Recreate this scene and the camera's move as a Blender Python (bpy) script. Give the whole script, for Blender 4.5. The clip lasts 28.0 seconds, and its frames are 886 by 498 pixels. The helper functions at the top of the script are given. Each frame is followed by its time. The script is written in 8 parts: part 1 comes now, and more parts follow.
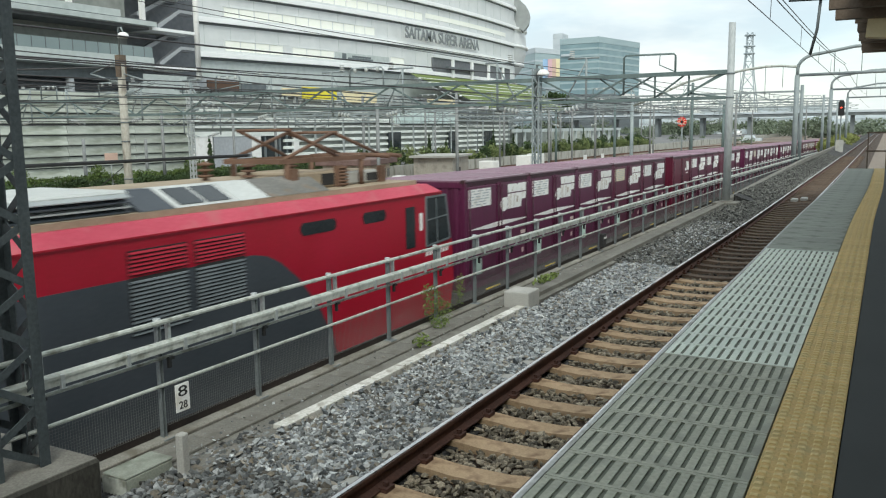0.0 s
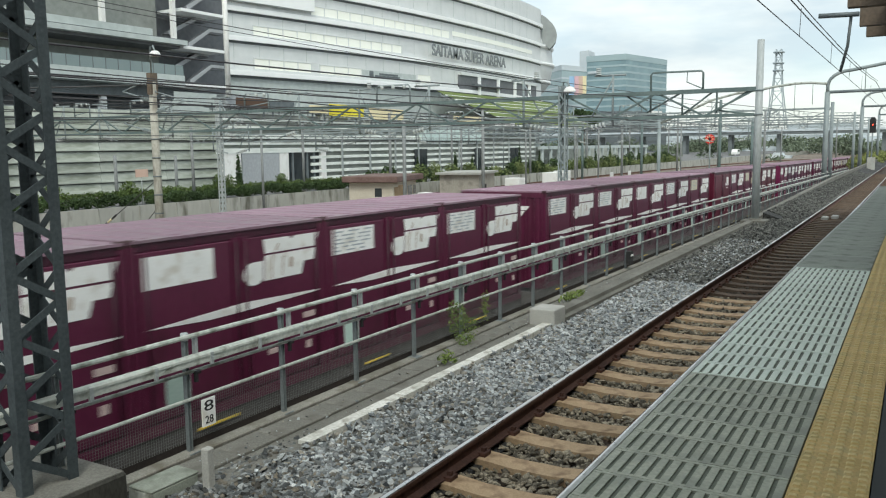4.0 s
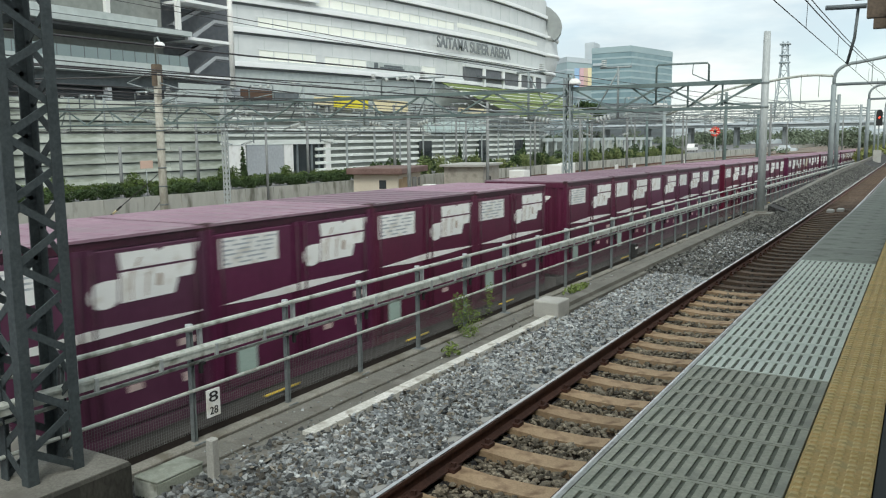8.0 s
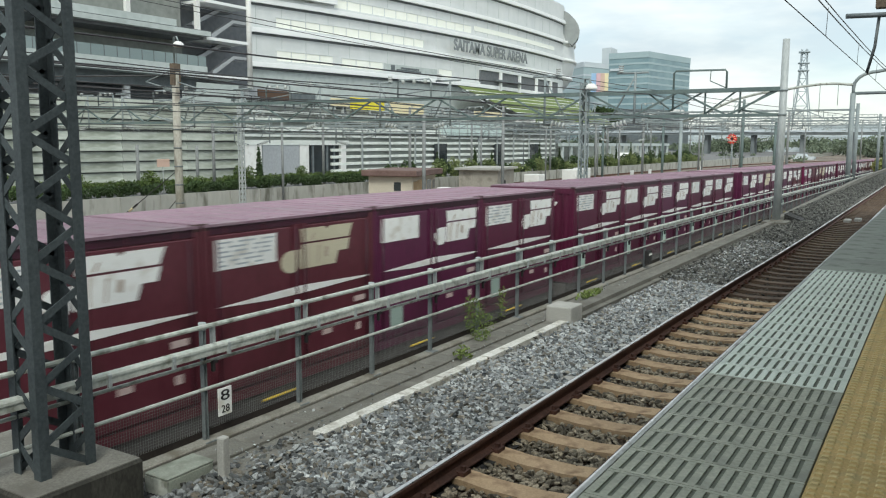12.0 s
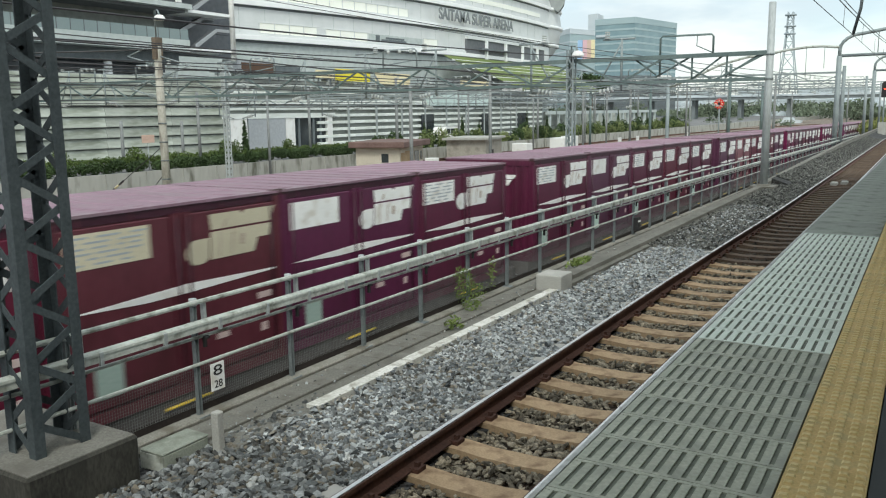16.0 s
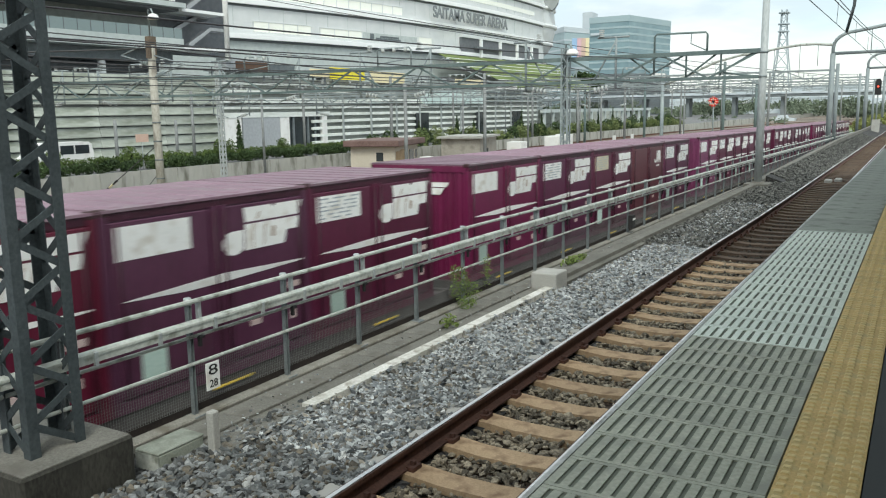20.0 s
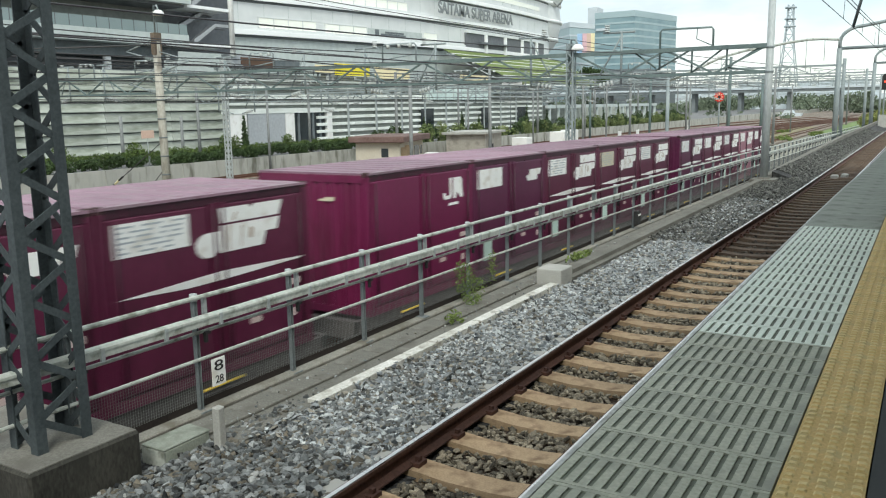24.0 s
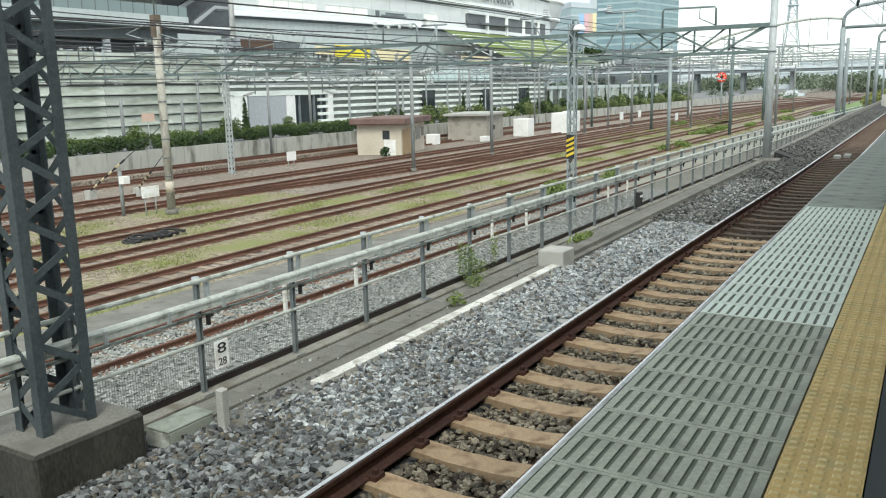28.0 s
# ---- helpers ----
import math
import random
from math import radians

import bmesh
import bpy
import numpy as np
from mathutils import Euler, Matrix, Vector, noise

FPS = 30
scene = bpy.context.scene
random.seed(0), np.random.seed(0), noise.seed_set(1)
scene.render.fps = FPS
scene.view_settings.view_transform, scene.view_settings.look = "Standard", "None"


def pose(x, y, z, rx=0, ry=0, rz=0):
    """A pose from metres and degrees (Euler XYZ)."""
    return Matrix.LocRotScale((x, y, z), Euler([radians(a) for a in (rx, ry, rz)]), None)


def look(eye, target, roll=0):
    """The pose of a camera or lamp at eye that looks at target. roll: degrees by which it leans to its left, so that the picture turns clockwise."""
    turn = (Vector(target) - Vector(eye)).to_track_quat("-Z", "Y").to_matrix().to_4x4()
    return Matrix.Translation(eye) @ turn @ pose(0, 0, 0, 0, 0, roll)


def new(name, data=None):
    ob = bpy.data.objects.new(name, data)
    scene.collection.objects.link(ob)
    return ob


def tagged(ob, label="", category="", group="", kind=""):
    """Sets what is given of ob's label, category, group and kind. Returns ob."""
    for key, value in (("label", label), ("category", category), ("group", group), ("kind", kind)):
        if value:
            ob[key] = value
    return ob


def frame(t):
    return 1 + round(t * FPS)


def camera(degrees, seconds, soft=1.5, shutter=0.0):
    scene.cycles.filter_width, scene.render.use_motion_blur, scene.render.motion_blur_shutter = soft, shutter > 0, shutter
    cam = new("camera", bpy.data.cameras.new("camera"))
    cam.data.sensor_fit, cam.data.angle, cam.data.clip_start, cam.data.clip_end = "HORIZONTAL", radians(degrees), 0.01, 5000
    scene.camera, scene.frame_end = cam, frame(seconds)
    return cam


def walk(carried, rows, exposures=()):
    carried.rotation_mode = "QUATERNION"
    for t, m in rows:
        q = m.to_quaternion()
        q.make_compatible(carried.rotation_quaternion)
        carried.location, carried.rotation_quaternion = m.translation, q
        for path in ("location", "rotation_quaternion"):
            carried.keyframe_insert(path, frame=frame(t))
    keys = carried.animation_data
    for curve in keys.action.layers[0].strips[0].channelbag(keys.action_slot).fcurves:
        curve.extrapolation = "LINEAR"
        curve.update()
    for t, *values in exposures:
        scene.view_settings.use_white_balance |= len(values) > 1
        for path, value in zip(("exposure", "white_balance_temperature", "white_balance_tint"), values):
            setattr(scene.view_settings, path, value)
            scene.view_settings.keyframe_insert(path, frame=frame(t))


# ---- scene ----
# the eye stands still on the platform and only turns: seconds, tilt, lean, heading
EYE = (0.0, 0.0, 1.44)
TURNS = [
    (0.0, 28.38, -8.29, 0.78),
    (0.5, 28.84, -7.81, 0.79),
    (1.0, 29.25, -7.53, 0.61),
    (1.5, 29.32, -7.49, 0.77),
    (2.0, 29.82, -7.33, 1.08),
    (2.5, 30.03, -7.15, 0.97),
    (3.0, 30.11, -7.23, 0.73),
    (3.5, 30.16, -7.02, 0.74),
    (5.5, 30.42, -7.54, 0.60),
    (6.0, 30.34, -7.50, 0.75),
    (6.5, 30.59, -7.30, 0.79),
    (7.0, 30.44, -7.45, 0.51),
    (7.5, 30.49, -7.61, 0.24),
    (8.0, 30.52, -7.65, 0.61),
    (8.5, 30.53, -7.60, 0.56),
    (9.0, 30.58, -7.71, 0.47),
    (9.5, 30.67, -7.79, 0.33),
    (10.0, 30.56, -7.79, 0.42),
    (10.5, 30.69, -7.72, 0.48),
    (11.0, 30.68, -7.95, 0.34),
    (11.5, 30.64, -8.07, 0.42),
    (12.0, 31.59, -7.44, -0.27),
    (12.5, 30.90, -8.64, 0.78),
    (14.5, 30.66, -8.93, 0.85),
    (15.0, 30.57, -9.08, 0.73),
    (15.5, 30.74, -9.25, 0.76),
    (16.0, 30.68, -9.49, 0.78),
    (16.5, 30.78, -9.37, 0.93),
    (17.0, 30.79, -9.32, 0.66),
    (17.5, 30.92, -9.13, 0.78),
    (18.0, 30.66, -9.09, 0.71),
    (18.5, 30.65, -9.25, 0.84),
    (19.0, 30.43, -9.29, 0.82),
    (19.5, 30.28, -9.42, 0.80),
    (20.0, 30.31, -9.60, 0.91),
    (20.5, 30.52, -9.91, 1.07),
    (21.0, 30.57, -10.06, 0.78),
    (21.5, 30.56, -10.07, 1.04),
    (23.5, 30.53, -9.75, 0.93),
    (24.0, 30.66, -9.88, 1.00),
    (24.5, 30.58, -10.02, 0.99),
    (25.0, 30.55, -10.32, 0.97),
    (25.5, 30.53, -10.44, 1.07),
    (26.0, 30.69, -10.47, 1.19),
    (26.5, 30.83, -10.75, 1.04),
    (27.0, 30.99, -11.03, 1.22),
    (27.5, 30.82, -11.02, 1.21),
    (28.0, 30.74, -11.14, 1.25),
]
cam = camera(57.09, 28.0, soft=1.15, shutter=0.22)
walk(cam, [(t, pose(*EYE, 90 + p, r, y)) for t, y, p, r in TURNS], exposures=[(0.0, 0.42, 6550, 3), (2.0, 0.36, 6550, 3), (10.0, 0.35, 6550, 3), (20.0, 0.5, 6550, 3), (25.0, 0.63, 6550, 3), (27.0, 0.76, 6550, 3), (28.0, 0.79, 6550, 3)])

# ---- sky and sun: bright thin overcast ----
world = bpy.data.worlds.new("overcast_sky")
scene.world = world
world.use_nodes = True
wn, wl = world.node_tree.nodes, world.node_tree.links
wn.clear()
w_out = wn.new("ShaderNodeOutputWorld")
w_bg = wn.new("ShaderNodeBackground")
w_sky = wn.new("ShaderNodeTexSky")
w_sky.sky_type = "NISHITA"
w_sky.sun_disc = False
w_sky.sun_elevation = radians(47)
w_sky.sun_rotation = radians(146.6)
w_gain = wn.new("ShaderNodeMixRGB")
w_gain.blend_type = "MULTIPLY"
w_gain.inputs[0].default_value = 1.0
w_gain.inputs[2].default_value = (0.13, 0.13, 0.13, 1)
w_co = wn.new("ShaderNodeTexCoord")
w_map = wn.new("ShaderNodeMapping")
w_map.inputs["Scale"].default_value = (2.0, 2.0, 7.0)
w_noise = wn.new("ShaderNodeTexNoise")
w_noise.inputs["Scale"].default_value = 1.3
w_noise.inputs["Detail"].default_value = 6
w_ramp = wn.new("ShaderNodeValToRGB")
w_ramp.color_ramp.elements[0].position = 0.38
w_ramp.color_ramp.elements[0].color = (0.6, 0.6, 0.6, 1)
w_ramp.color_ramp.elements[1].position = 0.6
w_ramp.color_ramp.elements[1].color = (1, 1, 1, 1)
w_mix = wn.new("ShaderNodeMixRGB")
wl.new(w_co.outputs["Generated"], w_map.inputs["Vector"])
wl.new(w_map.outputs[0], w_noise.inputs["Vector"])
wl.new(w_noise.outputs[0], w_ramp.inputs[0])
wl.new(w_ramp.outputs[0], w_mix.inputs[0])
wl.new(w_sky.outputs[0], w_gain.inputs[1])
wl.new(w_gain.outputs[0], w_mix.inputs[1])
w_map_low = wn.new("ShaderNodeMapping")
w_map_low.inputs["Scale"].default_value = (2.2, 2.2, 8.0)
w_map_low.inputs["Location"].default_value = (0.35, 1.7, 0.2)
w_noise_low = wn.new("ShaderNodeTexNoise")
w_noise_low.inputs["Scale"].default_value = 1.6
w_noise_low.inputs["Detail"].default_value = 5
w_noise_low.inputs["Roughness"].default_value = 0.55
w_ramp_low = wn.new("ShaderNodeValToRGB")
w_ramp_low.color_ramp.elements[0].position = 0.4
w_ramp_low.color_ramp.elements[0].color = (0.57, 0.64, 0.71, 1)
w_ramp_low.color_ramp.elements[1].position = 0.6
w_ramp_low.color_ramp.elements[1].color = (0.84, 0.855, 0.865, 1)
wl.new(w_co.outputs["Generated"], w_map_low.inputs["Vector"])
wl.new(w_map_low.outputs[0], w_noise_low.inputs["Vector"])
wl.new(w_noise_low.outputs[0], w_ramp_low.inputs[0])
wl.new(w_ramp_low.outputs[0], w_mix.inputs[2])
wl.new(w_mix.outputs[0], w_bg.inputs["Color"])
w_bg.inputs["Strength"].default_value = 1.0
wl.new(w_bg.outputs[0], w_out.inputs["Surface"])
sun_data = bpy.data.lights.new("sun", "SUN")
sun_data.energy = 1.7
sun_data.angle = radians(25)
sun_data.color = (1.0, 0.97, 0.92)
sun = new("sun", sun_data)
sun.matrix_world = look((31, -47, 60), (0, 0, 0))


# ---- materials ----
def mat(name, c1, c2=None, rough=0.75, metal=0.0, big=0.7, fine=25.0, bump=0.25, dist=0.01, spread=0.0, island=0.0, stretch=(1, 1, 1), stain=None, amount=0.5):
    """A surface of two colours mixed at two scales, with fine relief. spread, island: how far alike pieces differ in lightness."""
    m = bpy.data.materials.new(name)
    m.use_nodes = True
    n, l = m.node_tree.nodes, m.node_tree.links
    b = n["Principled BSDF"]
    b.inputs["Metallic"].default_value = metal
    co = n.new("ShaderNodeTexCoord")
    mp = n.new("ShaderNodeMapping")
    mp.inputs["Scale"].default_value = stretch
    l.new(co.outputs["Object"], mp.inputs["Vector"])
    n1 = n.new("ShaderNodeTexNoise")
    n1.inputs["Scale"].default_value = big
    n1.inputs["Detail"].default_value = 5
    n2 = n.new("ShaderNodeTexNoise")
    n2.inputs["Scale"].default_value = fine
    n2.inputs["Detail"].default_value = 4
    for k in (n1, n2):
        l.new(mp.outputs[0], k.inputs["Vector"])
    add = n.new("ShaderNodeMath")
    add.operation = "ADD"
    l.new(n1.outputs[0], add.inputs[0])
    l.new(n2.outputs[0], add.inputs[1])
    ramp = n.new("ShaderNodeValToRGB")
    c2 = c2 or tuple(min(1, v * 1.35) for v in c1)
    ramp.color_ramp.elements[0].position = 0.5 - 0.28 * amount
    ramp.color_ramp.elements[0].color = (*c1, 1)
    ramp.color_ramp.elements[1].position = 0.5 + 0.28 * amount
    ramp.color_ramp.elements[1].color = (*c2, 1)
    half = n.new("ShaderNodeMath")
    half.operation = "MULTIPLY"
    half.inputs[1].default_value = 0.5
    l.new(add.outputs[0], half.inputs[0])
    l.new(half.outputs[0], ramp.inputs[0])
    col = ramp.outputs[0]
    if stain:
        n3 = n.new("ShaderNodeTexNoise")
        n3.inputs["Scale"].default_value = big * 2.3
        n3.inputs["Detail"].default_value = 8
        l.new(mp.outputs[0], n3.inputs["Vector"])
        r3 = n.new("ShaderNodeValToRGB")
        r3.color_ramp.elements[0].position = 0.52
        r3.color_ramp.elements[1].position = 0.68
        l.new(n3.outputs[0], r3.inputs[0])
        mx = n.new("ShaderNodeMixRGB")
        mx.inputs[2].default_value = (*stain, 1)
        l.new(r3.outputs[0], mx.inputs[0])
        l.new(col, mx.inputs[1])
        col = mx.outputs[0]
    for gain, kind, out in ((spread, "ShaderNodeObjectInfo", "Random"), (island, "ShaderNodeNewGeometry", "Random Per Island")):
        if gain:
            src = n.new(kind)
            hs = n.new("ShaderNodeHueSaturation")
            mr = n.new("ShaderNodeMapRange")
            mr.inputs["To Min"].default_value = 1 - gain
            mr.inputs["To Max"].default_value = 1 + gain
            l.new(src.outputs[out], mr.inputs["Value"])
            l.new(mr.outputs[0], hs.inputs["Value"])
            l.new(col, hs.inputs["Color"])
            col = hs.outputs[0]
    l.new(col, b.inputs["Base Color"])
    rr = n.new("ShaderNodeMapRange")
    rr.inputs["To Min"].default_value = max(0.03, rough - 0.1)
    rr.inputs["To Max"].default_value = min(1, rough + 0.1)
    l.new(n1.outputs[0], rr.inputs["Value"])
    l.new(rr.outputs[0], b.inputs["Roughness"])
    if bump:
        bp = n.new("ShaderNodeBump")
        bp.inputs["Strength"].default_value = bump
        bp.inputs["Distance"].default_value = dist
        l.new(n2.outputs[0], bp.inputs["Height"])
        l.new(bp.outputs[0], b.inputs["Normal"])
    return m


def glow(name, colour, strength):
    m = bpy.data.materials.new(name)
    m.use_nodes = True
    b = m.node_tree.nodes["Principled BSDF"]
    b.inputs["Base Color"].default_value = (*colour, 1)
    b.inputs["Emission Color"].default_value = (*colour, 1)
    b.inputs["Emission Strength"].default_value = strength
    return m


def stones(name, c1, c2, c3, scale, bump=1.0, patch=0.35):
    """Crushed stone lying in a sheet: cells of many tones with deep gaps."""
    m = bpy.data.materials.new(name)
    m.use_nodes = True
    n, l = m.node_tree.nodes, m.node_tree.links
    b = n["Principled BSDF"]
    b.inputs["Roughness"].default_value = 0.9
    co = n.new("ShaderNodeTexCoord")
    vo = n.new("ShaderNodeTexVoronoi")
    vo.inputs["Scale"].default_value = scale
    l.new(co.outputs["Object"], vo.inputs["Vector"])
    bw = n.new("ShaderNodeRGBToBW")
    l.new(vo.outputs["Color"], bw.inputs[0])
    ramp = n.new("ShaderNodeValToRGB")
    ramp.color_ramp.elements[0].position = 0.2
    ramp.color_ramp.elements[0].color = (*c1, 1)
    ramp.color_ramp.elements[1].position = 0.8
    ramp.color_ramp.elements[1].color = (*c2, 1)
    l.new(bw.outputs[0], ramp.inputs[0])
    no = n.new("ShaderNodeTexNoise")
    no.inputs["Scale"].default_value = patch
    no.inputs["Detail"].default_value = 6
    l.new(co.outputs["Object"], no.inputs["Vector"])
    r2 = n.new("ShaderNodeValToRGB")
    r2.color_ramp.elements[0].position = 0.42
    r2.color_ramp.elements[1].position = 0.62
    l.new(no.outputs[0], r2.inputs[0])
    mx = n.new("ShaderNodeMixRGB")
    mx.inputs[2].default_value = (*c3, 1)
    l.new(r2.outputs[0], mx.inputs[0])
    l.new(ramp.outputs[0], mx.inputs[1])
    l.new(mx.outputs[0], b.inputs["Base Color"])
    bp = n.new("ShaderNodeBump")
    bp.inputs["Strength"].default_value = bump
    bp.inputs["Distance"].default_value = 0.03
    bp.invert = True
    l.new(vo.outputs["Distance"], bp.inputs["Height"])
    l.new(bp.outputs[0], b.inputs["Normal"])
    return m


M_CONCRETE = mat("weathered_concrete", (0.12, 0.117, 0.1), (0.24, 0.232, 0.205), 0.9, big=1.2, fine=60, stain=(0.13, 0.122, 0.105))
M_CONCRETE_DARK = mat("dark_streaked_concrete", (0.016, 0.0155, 0.012), (0.068, 0.065, 0.054), 0.9, big=2.2, fine=50, stretch=(1, 1, 0.4), stain=(0.03, 0.03, 0.024))
M_COPING = mat("tan_grey_coping_concrete", (0.19, 0.182, 0.155), (0.34, 0.328, 0.29), 0.9, big=1.6, fine=60, stain=(0.16, 0.145, 0.115))
M_CONCRETE_PALE = mat("pale_concrete", (0.34, 0.335, 0.31), (0.48, 0.475, 0.44), 0.85, big=2, fine=60)
M_KERB_WHITE = mat("whitewashed_kerb", (0.5, 0.49, 0.43), (0.82, 0.81, 0.77), 0.8, big=3, fine=40, stain=(0.36, 0.34, 0.29))
M_ASPHALT = mat("platform_asphalt", (0.035, 0.04, 0.04), (0.06, 0.066, 0.066), 0.85, big=1.5, fine=180, bump=0.4, dist=0.003)
M_PANEL_DARK = mat("grey_grating_panel", (0.33, 0.345, 0.265), (0.53, 0.54, 0.43), 0.6, big=1.6, fine=45, bump=0.15, spread=0.05, stain=(0.3, 0.31, 0.25))
M_PANEL_LIGHT = mat("pale_grating_panel", (0.62, 0.69, 0.58), (0.78, 0.84, 0.74), 0.5, big=1.2, fine=50, bump=0.12, spread=0.05)
M_SLOT = mat("grating_slot_floor", (0.15, 0.165, 0.13), (0.22, 0.24, 0.19), 0.9)
M_TACTILE = mat("worn_yellow_tactile_tile", (0.5, 0.35, 0.12), (0.7, 0.5, 0.22), 0.75, big=3, fine=70, bump=0.2, spread=0.08, stain=(0.45, 0.37, 0.17))
M_EDGE_WHITE = mat("worn_white_platform_nosing", (0.42, 0.43, 0.4), (0.6, 0.61, 0.58), 0.6, big=3, stain=(0.3, 0.3, 0.27))
M_RAIL_SIDE = mat("rusty_rail_side", (0.05, 0.022, 0.016), (0.11, 0.05, 0.035), 0.85, big=2, fine=40)
M_RAIL_HEAD = mat("polished_rail_head", (0.55, 0.54, 0.52), (0.7, 0.69, 0.67), 0.28, 1.0, big=3, bump=0.05)
M_RAIL_RUST = mat("rust_brown_rail", (0.07, 0.03, 0.019), (0.165, 0.08, 0.052), 0.75, big=0.8, fine=20)
M_SLEEPER = mat("rust_stained_concrete_sleeper", (0.42, 0.29, 0.17), (0.6, 0.43, 0.27), 0.9, big=2.5, fine=60, spread=0.12, stain=(0.28, 0.18, 0.105))


def stained_between_rails(m):
    """Rust dust from the brakes lies between the rails; the outer ends of the sleepers stay pale."""
    n, l = m.node_tree.nodes, m.node_tree.links
    b = n["Principled BSDF"]
    old = b.inputs["Base Color"].links[0].from_socket
    co = n.new("ShaderNodeTexCoord")
    sep = n.new("ShaderNodeSeparateXYZ")
    l.new(co.outputs["Object"], sep.inputs[0])
    away = n.new("ShaderNodeMath")
    away.operation = "MULTIPLY"
    away.inputs[1].default_value = -1.0
    l.new(sep.outputs["X"], away.inputs[0])
    mr = n.new("ShaderNodeMapRange")
    mr.inputs["From Min"].default_value = 0.56
    mr.inputs["From Max"].default_value = 0.68
    l.new(away.outputs[0], mr.inputs["Value"])
    mx = n.new("ShaderNodeMixRGB")
    mx.inputs[2].default_value = (0.4, 0.39, 0.36, 1)
    l.new(mr.outputs[0], mx.inputs[0])
    l.new(old, mx.inputs[1])
    l.new(mx.outputs[0], b.inputs["Base Color"])


stained_between_rails(M_SLEEPER)
M_SLEEPER_DIRTY = mat("brake_dust_brown_sleeper", (0.09, 0.062, 0.042), (0.165, 0.115, 0.08), 0.9, big=2.5, fine=60, spread=0.2, stain=(0.07, 0.048, 0.034))
stained_between_rails(M_SLEEPER_DIRTY)
M_STONE_DUSTY = mat("dusty_grey_brown_stone", (0.034, 0.035, 0.032), (0.165, 0.165, 0.15), 0.85, big=6, fine=60, island=0.75)
M_SLAB = mat("grey_green_edge_slab", (0.23, 0.25, 0.21), (0.34, 0.365, 0.31), 0.75, big=1.5, fine=60, bump=0.2, spread=0.05, stain=(0.15, 0.165, 0.13))
M_SLEEPER_OLD = mat("dusty_old_sleeper", (0.2, 0.15, 0.11), (0.32, 0.26, 0.2), 0.95, big=2, fine=40, island=0.2)
def crushed_rock(name, tones, rough=0.75):
    """Crushed rock whose pieces differ in tone, bluish, tan and near black."""
    m = bpy.data.materials.new(name)
    m.use_nodes = True
    n, l = m.node_tree.nodes, m.node_tree.links
    b = n["Principled BSDF"]
    b.inputs["Roughness"].default_value = rough
    geo = n.new("ShaderNodeNewGeometry")
    ramp = n.new("ShaderNodeValToRGB")
    while len(ramp.color_ramp.elements) < len(tones):
        ramp.color_ramp.elements.new(0.5)
    for k, c in enumerate(tones):
        ramp.color_ramp.elements[k].position = k / (len(tones) - 1)
        ramp.color_ramp.elements[k].color = (*c, 1)
    co = n.new("ShaderNodeTexCoord")
    no = n.new("ShaderNodeTexNoise")
    no.inputs["Scale"].default_value = 45
    no.inputs["Detail"].default_value = 6
    gain = n.new("ShaderNodeMapRange")
    gain.inputs["From Min"].default_value = 0.3
    gain.inputs["From Max"].default_value = 0.7
    gain.inputs["To Min"].default_value = 0.75
    gain.inputs["To Max"].default_value = 1.25
    hs = n.new("ShaderNodeHueSaturation")
    bp = n.new("ShaderNodeBump")
    bp.inputs["Strength"].default_value = 0.4
    bp.inputs["Distance"].default_value = 0.004
    l.new(geo.outputs["Random Per Island"], ramp.inputs[0])
    l.new(co.outputs["Object"], no.inputs["Vector"])
    l.new(no.outputs[0], gain.inputs["Value"])
    l.new(gain.outputs[0], hs.inputs["Value"])
    l.new(ramp.outputs[0], hs.inputs["Color"])
    l.new(hs.outputs[0], b.inputs["Base Color"])
    l.new(no.outputs[0], bp.inputs["Height"])
    l.new(bp.outputs[0], b.inputs["Normal"])
    return m


M_STONE_GREY = crushed_rock("grey_crushed_rock", ((0.0231, 0.0289, 0.0327), (0.184, 0.201, 0.206), (0.496, 0.521, 0.519), (0.0577, 0.0576, 0.0529), (0.347, 0.317, 0.26), (0.0347, 0.041, 0.0476), (0.599, 0.632, 0.635), (0.127, 0.145, 0.159), (0.392, 0.41, 0.413), (0.0577, 0.0621, 0.0635), (0.692, 0.699, 0.678)))
# near stones are browner, and darkened for the shade in their gaps
M_STONE_NEAR = crushed_rock("near_dark_crushed_rock", ((0.014, 0.015, 0.016), (0.1, 0.108, 0.108), (0.27, 0.285, 0.28), (0.03, 0.028, 0.024), (0.19, 0.165, 0.125), (0.016, 0.018, 0.019), (0.36, 0.375, 0.375), (0.06, 0.066, 0.07), (0.2, 0.21, 0.205), (0.022, 0.022, 0.02), (0.42, 0.425, 0.41)))
M_STONE_YARD = mat("light_grey_crushed_stone", (0.16, 0.165, 0.152), (0.36, 0.37, 0.345), 0.85, big=6, fine=60, island=0.45)
M_STONE_BROWN = mat("rust_dusted_crushed_stone", (0.1, 0.085, 0.06), (0.38, 0.325, 0.24), 0.9, big=6, fine=60, island=0.7)
M_STONE_SOOTY = mat("brake_dust_dark_stone", (0.022, 0.018, 0.014), (0.09, 0.07, 0.053), 0.9, big=6, fine=60, island=0.6)
# near-black beds hold the shade seen between the loose stones
M_BED_GREY = stones("gap_dark_grey_bed", (0.012, 0.012, 0.012), (0.1, 0.1, 0.1), (0.03, 0.03, 0.028), 22)
M_BED_BROWN = stones("gap_dark_brown_bed", (0.02, 0.015, 0.011), (0.12, 0.085, 0.06), (0.05, 0.034, 0.024), 22)
